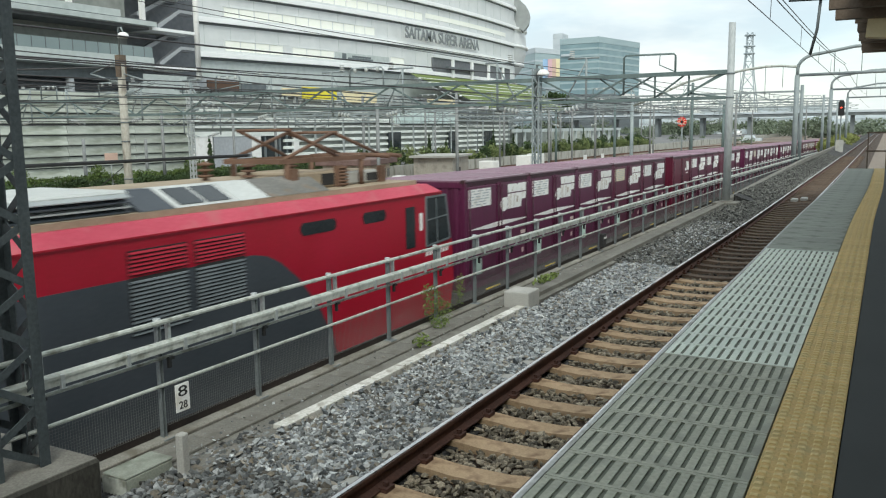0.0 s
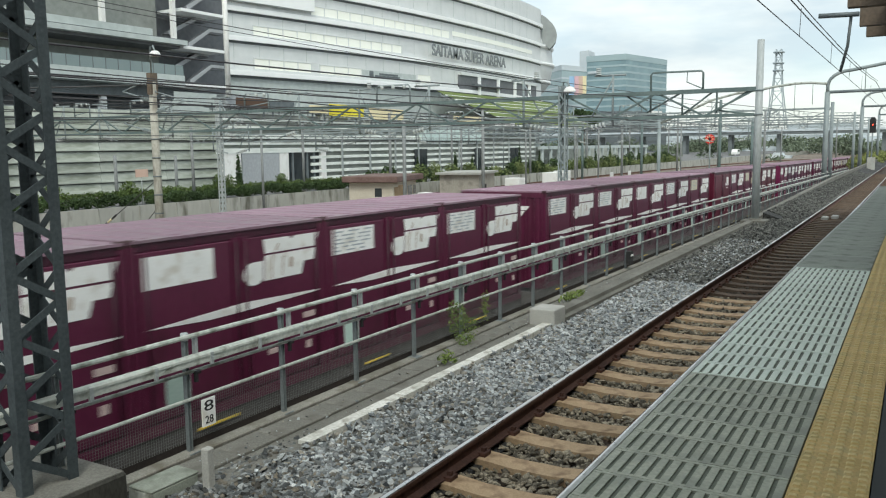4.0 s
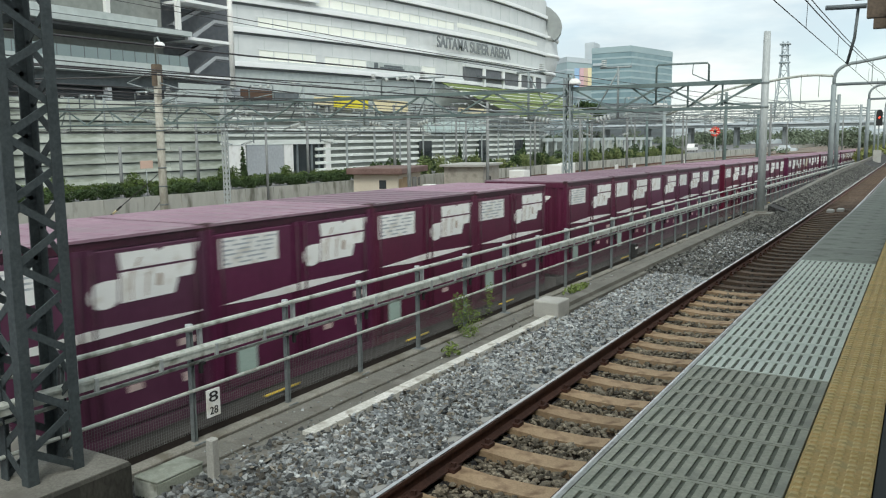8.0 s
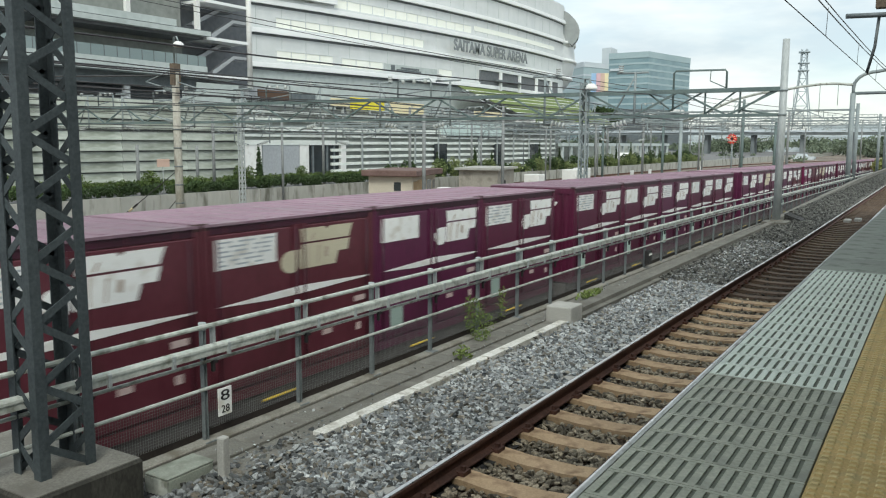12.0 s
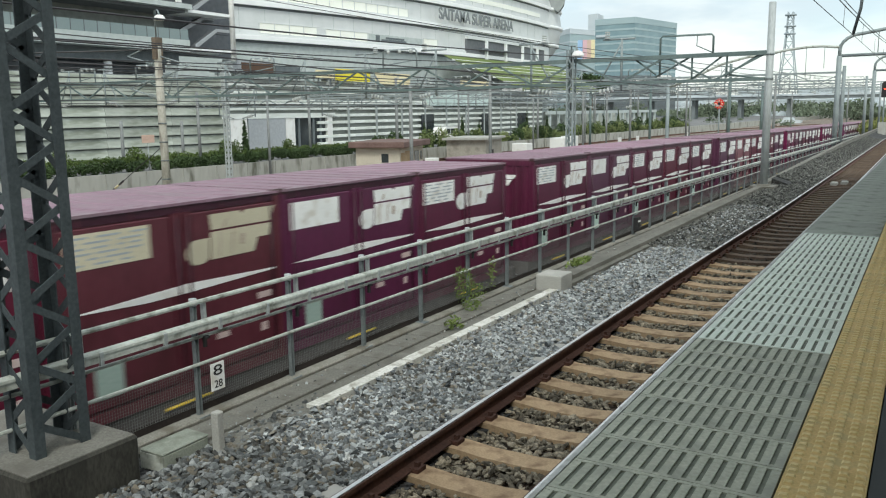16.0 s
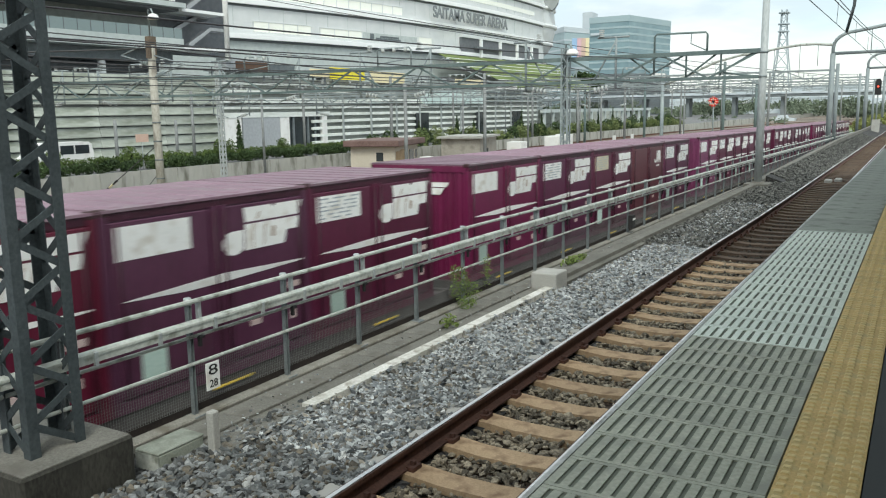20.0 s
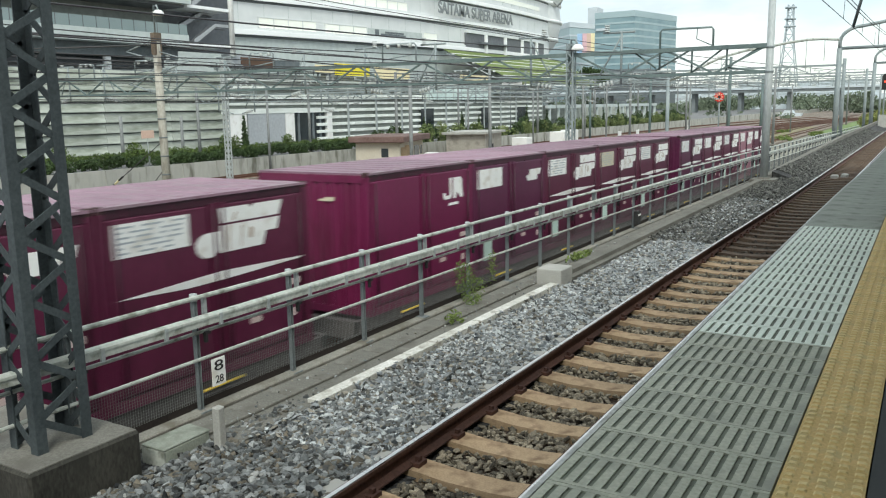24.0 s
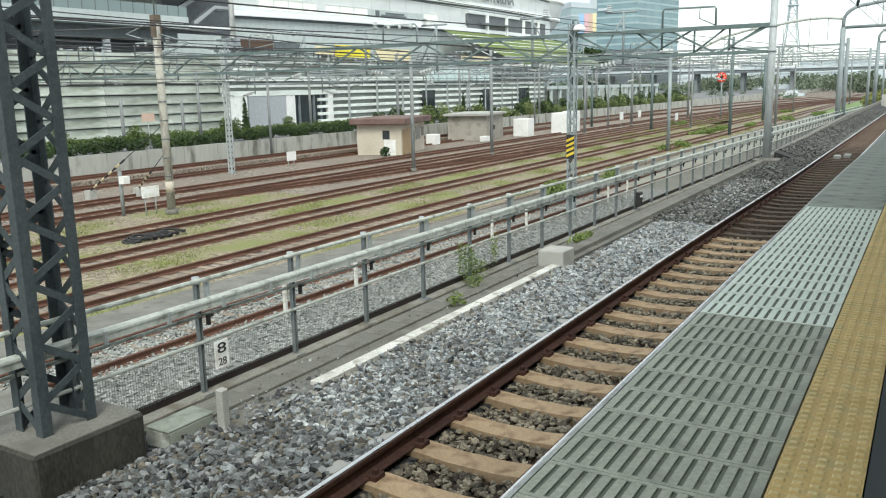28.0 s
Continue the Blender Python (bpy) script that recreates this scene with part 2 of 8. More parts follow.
M_YARD = stones("yard_ballast_sheet", (0.09, 0.072, 0.058), (0.37, 0.315, 0.26), (0.22, 0.18, 0.145), 11, 0.8, 0.5)
M_SOD = stones("grassy_ballast", (0.15, 0.12, 0.085), (0.36, 0.3, 0.22), (0.2, 0.205, 0.075), 12, 0.8, 0.55)
M_YARD_GREY = stones("clean_grey_yard_ballast", (0.08, 0.085, 0.08), (0.46, 0.47, 0.44), (0.26, 0.26, 0.24), 15, 1.0)
M_GALV = mat("galvanised_steel", (0.33, 0.36, 0.36), (0.46, 0.49, 0.49), 0.5, 0.35, big=2, fine=40, bump=0.08)
M_GALV_DARK = mat("weathered_grey_post", (0.1, 0.12, 0.13), (0.19, 0.215, 0.225), 0.6, 0.2, big=2, fine=40, bump=0.1)
M_PIPE = mat("dirty_pale_painted_pipe", (0.37, 0.395, 0.36), (0.56, 0.585, 0.54), 0.55, 0.1, big=3, bump=0.06, stain=(0.21, 0.22, 0.18))
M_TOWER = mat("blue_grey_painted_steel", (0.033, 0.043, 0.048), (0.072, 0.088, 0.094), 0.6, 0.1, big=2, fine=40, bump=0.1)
M_STEEL_GREY = mat("grey_painted_gantry_steel", (0.2, 0.24, 0.25), (0.34, 0.38, 0.38), 0.6, 0.15, big=1, fine=20, bump=0.08)
M_STEEL_TEAL = mat("dull_teal_gantry_steel", (0.09, 0.13, 0.13), (0.17, 0.22, 0.21), 0.6, 0.15, big=1, fine=20)
M_POLE = mat("mottled_concrete_pole", (0.17, 0.18, 0.18), (0.3, 0.315, 0.315), 0.85, big=1.8, fine=30, stretch=(1, 1, 0.3), stain=(0.15, 0.155, 0.15))
M_POLE_TAN = mat("tan_weathered_concrete_pole", (0.28, 0.27, 0.23), (0.45, 0.43, 0.375), 0.85, big=1.4, fine=20, stretch=(1, 1, 0.4), stain=(0.2, 0.18, 0.15))
M_POLE_STEEL = mat("pale_grey_steel_pole", (0.35, 0.38, 0.38), (0.5, 0.53, 0.53), 0.6, 0.1, big=0.9, fine=20, bump=0.08, stretch=(1, 1, 0.3))
M_MESH = mat("grey_wire_mesh", (0.14, 0.145, 0.138), (0.21, 0.215, 0.207), 0.7, 0.0)
M_WIRE = mat("dark_cable", (0.03, 0.03, 0.035), (0.06, 0.06, 0.06), 0.6)
M_PASTEL_BLUE = mat("pastel_blue_sheet", (0.3, 0.48, 0.7), (0.4, 0.56, 0.76), 0.6)
M_BLACK = mat("black_rubber", (0.012, 0.012, 0.012), (0.03, 0.03, 0.03), 0.7)
M_WHITE = mat("white_paint", (0.74, 0.74, 0.72), (0.84, 0.84, 0.82), 0.6, big=0.8, stain=(0.7, 0.69, 0.66))
M_INSULATOR = mat("pale_glazed_insulator", (0.42, 0.45, 0.44), (0.56, 0.58, 0.57), 0.3)
M_YELLOW = mat("yellow_paint", (0.6, 0.42, 0.03), (0.75, 0.55, 0.06), 0.55, big=2)
M_RED_LAMP = glow("red_signal_light", (1.0, 0.06, 0.03), 3.0)
M_RED = mat("red_sign_paint", (0.72, 0.02, 0.02), (0.82, 0.045, 0.035), 0.5)
PAINTS = {key: mat(name, a, b, 0.42, big=0.9, fine=18, bump=0.06, stain=s, stretch=(1, 1, 0.35)) for key, name, a, b, s in (
    ("w", "wine_container_paint", (0.076, 0.009, 0.032), (0.115, 0.018, 0.050), (0.069, 0.013, 0.030)),
    ("p", "purple_container_paint", (0.075, 0.010, 0.040), (0.119, 0.021, 0.065), (0.071, 0.014, 0.038)),
    ("r", "crimson_container_paint", (0.086, 0.006, 0.021), (0.122, 0.011, 0.034), (0.074, 0.009, 0.020)),
    ("f", "faded_brown_container_paint", (0.179, 0.064, 0.083), (0.256, 0.109, 0.128), (0.154, 0.064, 0.070)),
    ("k", "pale_pink_container_paint", (0.27, 0.11, 0.15), (0.36, 0.17, 0.215), (0.24, 0.1, 0.125)),
    ("b", "maroon_brown_container_paint", (0.085, 0.016, 0.026), (0.128, 0.032, 0.045), (0.076, 0.02, 0.026)),
    ("v", "dusky_violet_container_paint", (0.072, 0.02, 0.048), (0.112, 0.037, 0.075), (0.068, 0.024, 0.043)),
    ("m", "magenta_container_paint", (0.125, 0.009, 0.048), (0.168, 0.016, 0.071), (0.107, 0.012, 0.043)),
    ("l", "light_purple_container_paint", (0.15, 0.03, 0.09), (0.21, 0.055, 0.125), (0.135, 0.035, 0.08)))}
M_PURPLE = PAINTS["w"]
# paler than the sides: dust and fading, plus sky reflection put into the colour
M_PURPLE_ROOF = mat("faded_sky_pale_roof", (0.17, 0.095, 0.13), (0.29, 0.18, 0.23), 0.5, big=0.8, fine=12, bump=0.08, spread=0.25, stain=(0.23, 0.165, 0.19))
M_PURPLE_DARK = mat("dark_container_frame", (0.03, 0.005, 0.014), (0.06, 0.01, 0.026), 0.5, big=1, fine=18, spread=0.2)
M_BOARD = mat("off_white_marking", (0.76, 0.77, 0.75), (0.88, 0.88, 0.86), 0.6, big=1.8, fine=30, bump=0.05, spread=0.06, stain=(0.64, 0.61, 0.55))
M_POST = mat("dull_grey_fence_post", (0.13, 0.15, 0.155), (0.22, 0.245, 0.25), 0.6, 0.2, big=2, fine=40, bump=0.1)
M_FOOT_STRIP = mat("dark_brown_foot_strip", (0.018, 0.014, 0.012), (0.04, 0.03, 0.026), 0.8, big=3, fine=40)
M_INK = mat("blue_grey_print", (0.36, 0.4, 0.43), (0.52, 0.55, 0.57), 0.7)
M_MINT = mat("pale_green_label", (0.35, 0.5, 0.45), (0.5, 0.62, 0.56), 0.6, spread=0.3)
M_WAGON = mat("dusty_grey_wagon_frame", (0.05, 0.045, 0.045), (0.11, 0.098, 0.095), 0.75, big=1.2, fine=30, spread=0.15)
M_LOCO_RED = mat("bright_red_locomotive_paint", (0.33, 0.001, 0.016), (0.4, 0.003, 0.027), 0.5, big=1, fine=20, bump=0.03)
# bevel red is paled for the sky sheen on its slope
M_LOCO_PINK = mat("sheen_pale_red_bevel", (0.44, 0.035, 0.07), (0.54, 0.075, 0.115), 0.55, big=1, fine=20, bump=0.04, stain=(0.47, 0.1, 0.12))
M_LOCO_GREY = mat("slate_grey_locomotive_paint", (0.04, 0.05, 0.06), (0.062, 0.072, 0.085), 0.45, big=1, fine=20, bump=0.03)
M_LOCO_ROOF = mat("sooty_tan_roof", (0.27, 0.21, 0.14), (0.4, 0.33, 0.24), 0.85, big=1.3, fine=20)
M_GLASS_DARK = mat("dark_window_glass", (0.02, 0.025, 0.028), (0.04, 0.05, 0.055), 0.12, bump=0)
M_ARENA = mat("silver_panel_cladding", (0.63, 0.66, 0.66), (0.73, 0.75, 0.75), 0.5, 0.1, big=0.06, fine=0.6, bump=0)
M_CONCOURSE = mat("grey_green_concourse_panel", (0.42, 0.47, 0.46), (0.56, 0.61, 0.6), 0.5, 0.0, big=0.12, fine=1.5, bump=0)
M_ARENA_PALE = mat("pale_band_cladding", (0.86, 0.88, 0.88), (0.92, 0.94, 0.94), 0.5, 0.0, big=0.06, fine=0.6, bump=0)
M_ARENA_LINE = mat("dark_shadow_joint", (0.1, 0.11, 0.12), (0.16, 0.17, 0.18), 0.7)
M_WING = mat("shade_grey_wing", (0.25, 0.27, 0.27), (0.33, 0.355, 0.355), 0.6, 0.0, big=0.1, fine=0.8, bump=0)
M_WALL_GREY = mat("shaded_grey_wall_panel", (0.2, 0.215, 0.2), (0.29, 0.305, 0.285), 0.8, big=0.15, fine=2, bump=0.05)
# dark steel grey, also painted where recesses and deck undersides are shaded
M_ARENA_DARK = mat("dark_grey_steel_and_shade", (0.1, 0.11, 0.12), (0.16, 0.17, 0.185), 0.6, big=0.2, fine=2)
# near-white glass colour stands in for the sky it reflects
M_WINDOW_PALE = mat("sky_pale_window", (0.93, 0.95, 0.86), (0.97, 0.98, 0.91), 0.2, big=0.3, fine=1.5, bump=0)
M_LOUVRE = mat("grey_green_louvre_blade", (0.32, 0.345, 0.3), (0.47, 0.5, 0.445), 0.6, big=0.3, fine=2.5, spread=0.16, stretch=(1, 0.4, 2), stain=(0.24, 0.265, 0.215))
M_LOUVRE_WHITE = mat("white_louvre_blade", (0.66, 0.7, 0.66), (0.84, 0.87, 0.84), 0.5, big=0.3, fine=2.5, spread=0.1, stretch=(1, 0.4, 2), stain=(0.6, 0.63, 0.58))
M_LETTER = mat("grey_letter_metal", (0.17, 0.19, 0.2), (0.25, 0.27, 0.28), 0.5)
M_FIELD = mat("far_green_field", (0.11, 0.17, 0.055), (0.2, 0.27, 0.1), 0.9, big=0.1, fine=1.5)
M_SHUTTER = mat("grey_roller_shutter", (0.32, 0.34, 0.36), (0.42, 0.44, 0.46), 0.5, big=0.3, fine=4)
M_GREEN_ROOF = mat("olive_green_slat", (0.095, 0.14, 0.03), (0.18, 0.23, 0.065), 0.7, big=0.2, fine=2)
M_LEAF = mat("hedge_leaf", (0.022, 0.045, 0.012), (0.055, 0.095, 0.026), 0.75, big=0.5, fine=6, island=0.25)
M_HEDGE_LIGHT = mat("clipped_hedge_leaf", (0.05, 0.085, 0.014), (0.11, 0.16, 0.036), 0.7, big=0.5, fine=6, island=0.25)
M_BLOOM = mat("yellow_green_shrub_leaf", (0.09, 0.13, 0.035), (0.23, 0.27, 0.11), 0.7, big=0.6, fine=5, island=0.35)
M_LEAF_LIGHT = mat("fresh_weed_leaf", (0.1, 0.15, 0.035), (0.2, 0.26, 0.07), 0.7, big=1, fine=8, island=0.35)
M_BARK = mat("bark", (0.08, 0.06, 0.045), (0.15, 0.12, 0.09), 0.9)
M_GRASS = mat("yellow_green_grass", (0.14, 0.165, 0.045), (0.27, 0.29, 0.1), 0.9, big=0.8, fine=6, island=0.3)
M_WALL_YARD = mat("streaked_pale_wall", (0.28, 0.28, 0.25), (0.52, 0.52, 0.48), 0.9, big=0.5, fine=3.0, stretch=(1, 1, 0.3), stain=(0.15, 0.15, 0.12), amount=1.3)
M_TACTILE_DOT = mat("rubbed_yellow_dot", (0.6, 0.46, 0.19), (0.74, 0.6, 0.3), 0.7, big=3, fine=70)
M_HUT = mat("cream_hut_wall", (0.45, 0.4, 0.32), (0.6, 0.55, 0.46), 0.85, big=0.8, fine=10)
M_HUT_ROOF = mat("brown_hut_roof", (0.12, 0.07, 0.06), (0.2, 0.13, 0.115), 0.7, big=0.8, fine=10)
M_WOOD = mat("tan_timber_door", (0.32, 0.22, 0.12), (0.45, 0.33, 0.2), 0.8, big=2, fine=20)
M_SHED = mat("stained_concrete_shed", (0.3, 0.28, 0.24), (0.42, 0.39, 0.34), 0.9, big=0.6, fine=10, stain=(0.24, 0.22, 0.19))
M_OFFICE = mat("blue_green_office_glass", (0.16, 0.25, 0.28), (0.25, 0.36, 0.39), 0.25, big=0.02, fine=0.2, bump=0)
M_GLASS_PALE = mat("pale_blue_green_glazing", (0.5, 0.62, 0.6), (0.64, 0.74, 0.72), 0.3, big=0.3, fine=2, bump=0)
M_OFFICE_BAND = mat("office_floor_band", (0.3, 0.4, 0.43), (0.38, 0.48, 0.5), 0.4, big=0.05, bump=0)
M_BALUSTRADE = mat("grey_teal_balustrade_glass", (0.19, 0.25, 0.255), (0.26, 0.32, 0.32), 0.3, big=0.2, bump=0)
# distance haze is put into these three colours, not into the air
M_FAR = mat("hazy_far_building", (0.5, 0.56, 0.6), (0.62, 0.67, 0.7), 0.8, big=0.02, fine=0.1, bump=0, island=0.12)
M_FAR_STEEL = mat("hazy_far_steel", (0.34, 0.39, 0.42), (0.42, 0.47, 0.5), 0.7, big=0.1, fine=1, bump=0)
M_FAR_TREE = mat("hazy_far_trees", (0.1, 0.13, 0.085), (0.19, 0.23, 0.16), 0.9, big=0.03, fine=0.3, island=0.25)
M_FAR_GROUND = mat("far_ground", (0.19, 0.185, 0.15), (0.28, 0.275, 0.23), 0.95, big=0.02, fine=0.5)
M_ROAD = mat("pale_asphalt_road", (0.14, 0.14, 0.14), (0.2, 0.2, 0.2), 0.9, big=0.2, fine=5)
M_VIADUCT = mat("grey_viaduct", (0.13, 0.15, 0.155), (0.22, 0.245, 0.25), 0.8, big=0.05, fine=0.4)
M_CANOPY = mat("brown_painted_canopy_steel", (0.09, 0.065, 0.045), (0.16, 0.12, 0.085), 0.6, big=1.5, fine=20)
M_CANOPY_SHEET = mat("cream_canopy_underside", (0.4, 0.38, 0.33), (0.5, 0.48, 0.42), 0.7, big=0.6, fine=8)
M_ORANGE = mat("pastel_orange_sheet", (0.6, 0.42, 0.34), (0.7, 0.52, 0.42), 0.6)
M_PINK = mat("pastel_pink_sheet", (0.66, 0.42, 0.46), (0.74, 0.5, 0.54), 0.6)
M_SIGN_YELLOW = mat("bright_yellow_sign_sheet", (0.8, 0.68, 0.03), (0.88, 0.76, 0.06), 0.55)
M_SIGN_CREAM = mat("cream_sign_sheet", (0.78, 0.68, 0.42), (0.86, 0.76, 0.5), 0.55)
M_SIGN_BROWN = mat("brown_sign_sheet", (0.08, 0.042, 0.026), (0.115, 0.065, 0.04), 0.6)


# ---- mesh helpers ----
def box(bm, x0, x1, y0, y1, z0, z1):
    v = [bm.verts.new(p) for p in ((x0, y0, z0), (x1, y0, z0), (x1, y1, z0), (x0, y1, z0), (x0, y0, z1), (x1, y0, z1), (x1, y1, z1), (x0, y1, z1))]
    for f in ((3, 2, 1, 0), (4, 5, 6, 7), (0, 1, 5, 4), (1, 2, 6, 5), (2, 3, 7, 6), (3, 0, 4, 7)):
        bm.faces.new([v[i] for i in f])
    return v


def soft(bm, width, segments=1):
    bmesh.ops.bevel(bm, geom=bm.edges[:], offset=width, segments=segments, affect="EDGES", profile=0.5)
    return bm


def rod(bm, a, b, r, sides=8, r2=None, square=False):
    """A bar from a to b, round or, with four sides, square."""
    a, b = Vector(a), Vector(b)
    d = (b - a).normalized()
    u = d.cross(Vector((0, 0, 1)) if abs(d.z) < 0.9 else Vector((1, 0, 0))).normalized()
    w = d.cross(u)
    r2 = r if r2 is None else r2
    off = math.pi / 4 if sides == 4 else 0
    k = math.sqrt(2) if sides == 4 else 1
    rings = []
    for p, q in ((a, r * k), (b, r2 * k)):
        rings.append([bm.verts.new(p + u * math.cos(off + 2 * math.pi * i / sides) * q + w * math.sin(off + 2 * math.pi * i / sides) * q) for i in range(sides)])
    for i in range(sides):
        j = (i + 1) % sides
        f = bm.faces.new((rings[0][i], rings[0][j], rings[1][j], rings[1][i]))
        f.smooth = sides > 4
    bm.faces.new(rings[0][::-1])
    bm.faces.new(rings[1])


def tube(bm, pts, r, sides=8):
    """A bent bar through the points, in one piece."""
    pts = [Vector(p) for p in pts]
    rings = []
    for i, p in enumerate(pts):
        d = (pts[min(i + 1, len(pts) - 1)] - pts[max(i - 1, 0)]).normalized()
        u = d.cross(Vector((0, 0, 1)) if abs(d.z) < 0.9 else Vector((0, 1, 0.01))).normalized()
        w = d.cross(u)
        rings.append([bm.verts.new(p + (u * math.cos(2 * math.pi * k / sides) + w * math.sin(2 * math.pi * k / sides)) * r) for k in range(sides)])
    for a, b in zip(rings, rings[1:]):
        for k in range(sides):
            j = (k + 1) % sides
            bm.faces.new((a[k], a[j], b[j], b[k])).smooth = True
    bm.faces.new(rings[0][::-1])
    bm.faces.new(rings[-1])


def prism(bm, outline, axis, lo, hi):
    """An outline of (a, b) pairs pushed along an axis: x takes (y, z), y takes (x, z), z takes (x, y)."""
    def at(p, t):
        return {"x": (t, p[0], p[1]), "y": (p[0], t, p[1]), "z": (p[0], p[1], t)}[axis]
    n = len(outline)
    v0 = [bm.verts.new(at(p, lo)) for p in outline]
    v1 = [bm.verts.new(at(p, hi)) for p in outline]
    bm.faces.new(v0[::-1])
    bm.faces.new(v1)
    for i in range(n):
        j = (i + 1) % n
        bm.faces.new((v0[i], v0[j], v1[j], v1[i]))


def mesh_of(name, bm, material):
    bmesh.ops.recalc_face_normals(bm, faces=bm.faces[:])
    me = bpy.data.meshes.new(name)
    bm.to_mesh(me)
    bm.free()
    me.materials.append(material)
    return me


def part(name, bm, material, parent=None, label="", at=None):
    """One mesh object, under a thing or a part where parent is given."""
    ob = new(name, mesh_of(name, bm, material))
    if parent:
        ob.parent = parent
    if at:
        ob.location = at
    if label:
        ob["label"] = label
    return ob


def piece(name, me, parent, at=(0, 0, 0), rz=0.0, label=""):
    ob = new(name, me)
    ob.parent = parent
    ob.location = at
    ob.rotation_euler = (0, 0, rz)
    if label:
        ob["label"] = label
    return ob


def empty(name, label, category, at=(0, 0, 0), group="", kind=""):
    ob = new(name)
    ob.location = at
    return tagged(ob, label, category, group, kind)


def solid(name, bm, material, label, category="", group="", kind="", at=None):
    return tagged(part(name, bm, material, None, "", at), label, category, group, kind)


def fall_at(y):
    """How far the freight line has dropped at y: just under one in a hundred past the platform."""
    u = max(0.0, y - 8.0)
    return -0.0093 * u * u / (u + 10.0)


def bend_at(y):
    """How far the platform and its track have eased to the right at y."""
    u = min(1.0, max(0.0, (y - 12.0) / 11.0))
    return 0.1 * u * u * (3 - 2 * u)


def stations(y0, y1):
    ys, y = [y0], y0
    while y < y1 - 0.01:
        y = min(y1, y + (4.0 if y < 60 else 12.0))
        ys.append(y)
    return ys


def sweep(bm, outline, y0, y1, closed=True, fall=False, bend=False):
    """An (x, z) outline drawn along the line, dropping with it where fall is set, easing to the right where bend is set."""
    ys = stations(y0, y1) if fall or bend else [y0, y1]
    rings = [[bm.verts.new((x + (bend_at(y) if bend else 0.0), y, z + (fall_at(y) if fall else 0.0))) for x, z in outline] for y in ys]
    n = len(outline)
    for r, s in zip(rings, rings[1:]):
        for i in range(n if closed else n - 1):
            j = (i + 1) % n
            bm.faces.new((r[i], r[j], s[j], s[i]))
    if closed:
        bm.faces.new(rings[0])
        bm.faces.new(rings[-1][::-1])


def rect(x0, x1, z0, z1):
    return [(x0, z0), (x1, z0), (x1, z1), (x0, z1)]


def sheet_of_points(name, points, faces, material):
    me = bpy.data.meshes.new(name)
    me.from_pydata(points, [], faces)
    me.materials.append(material)
    return me


# ---- ground ----
bm = bmesh.new()
box(bm, -2600, 2600, -600, 4200, -4.2, -3.62)
solid("ground", bm, M_FAR_GROUND, "flat grey-brown ground reaching the horizon", kind="structure")

bm = bmesh.new()
box(bm, -42.75, -15.6, -30, 420, -3.7, -3.42)
solid("rail_yard_bed", bm, M_YARD, "brownish crushed stone bed of the rail yard", kind="structure")
bm = bmesh.new()
sweep(bm, rect(-14.1, -5.76, -7.0, -3.40), -25, 420, fall=True)
solid("freight_line_bed", bm, M_YARD_GREY, "clean light grey ballast under the freight line", kind="structure")
bm = bmesh.new()
sweep(bm, rect(-15.7, -14.15, -7.0, -3.33), -25, 260, fall=True)
solid("yard_path", bm, M_CONCRETE, "narrow grey concrete path between the tracks", kind="structure")


# ---- rails and sleepers ----
def rail_outline(x, top):
    """A flat-bottomed rail, 153 mm high."""
    return [(x - 0.064, top - 0.153), (x + 0.064, top - 0.153), (x + 0.064, top - 0.142), (x + 0.012, top - 0.115), (x + 0.01, top - 0.05),
            (x + 0.032, top - 0.038), (x + 0.032, top - 0.006), (x - 0.032, top - 0.006), (x - 0.032, top - 0.038), (x - 0.01, top - 0.05), (x - 0.012, top - 0.115), (x - 0.064, top - 0.142)]


def straight(bm, outline, y0, y1, x_far=0.0):
    """An outline from y0 to y1 that drifts by x_far to the side on the way."""
    a = [bm.verts.new((x, y0, z)) for x, z in outline]
    b = [bm.verts.new((x + x_far, y1, z)) for x, z in outline]
    n = len(outline)
    for i in range(n):
        j = (i + 1) % n
        bm.faces.new((a[i], a[j], b[j], b[i]))
    bm.faces.new(a)
    bm.faces.new(b[::-1])


def sleeper_mesh():
    bm = bmesh.new()
    prism(bm, [(-1.0, -0.17), (1.0, -0.17), (1.0, -0.01), (0.75, 0.012), (0.45, 0.0), (0.2, -0.022), (-0.2, -0.022), (-0.45, 0.0), (-0.75, 0.012), (-1.0, -0.01)], "y", -0.115, 0.115)
    return mesh_of("sleeper", bm, M_SLEEPER)


platform_track = empty("platform_track", "rusty-sided rails on tan concrete sleepers beside the platform", "railway track", kind="structure")
for x in (-3.275, -2.143):
    bm = bmesh.new()
    sweep(bm, rail_outline(x, -1.1), -20, 260, bend=True)
    rail = part("rail", bm, M_RAIL_SIDE, platform_track)
    bm = bmesh.new()
    sweep(bm, [(x - 0.022, -1.107), (x + 0.022, -1.107), (x + 0.018, -1.099), (x - 0.018, -1.099)], -20, 260, bend=True)
    part("running_surface", bm, M_RAIL_HEAD, rail, "polished bright running surface")
SLEEPER = sleeper_mesh()
bm = bmesh.new()
box(bm, -0.04, 0.04, -0.06, 0.06, 0, 0.035)
box(bm, -0.018, 0.018, -0.018, 0.018, 0.035, 0.07)
CLIP = mesh_of("rail_clip", bm, M_RAIL_SIDE)
SLEEPER_DIRTY = SLEEPER.copy()
SLEEPER_DIRTY.materials[0] = M_SLEEPER_DIRTY
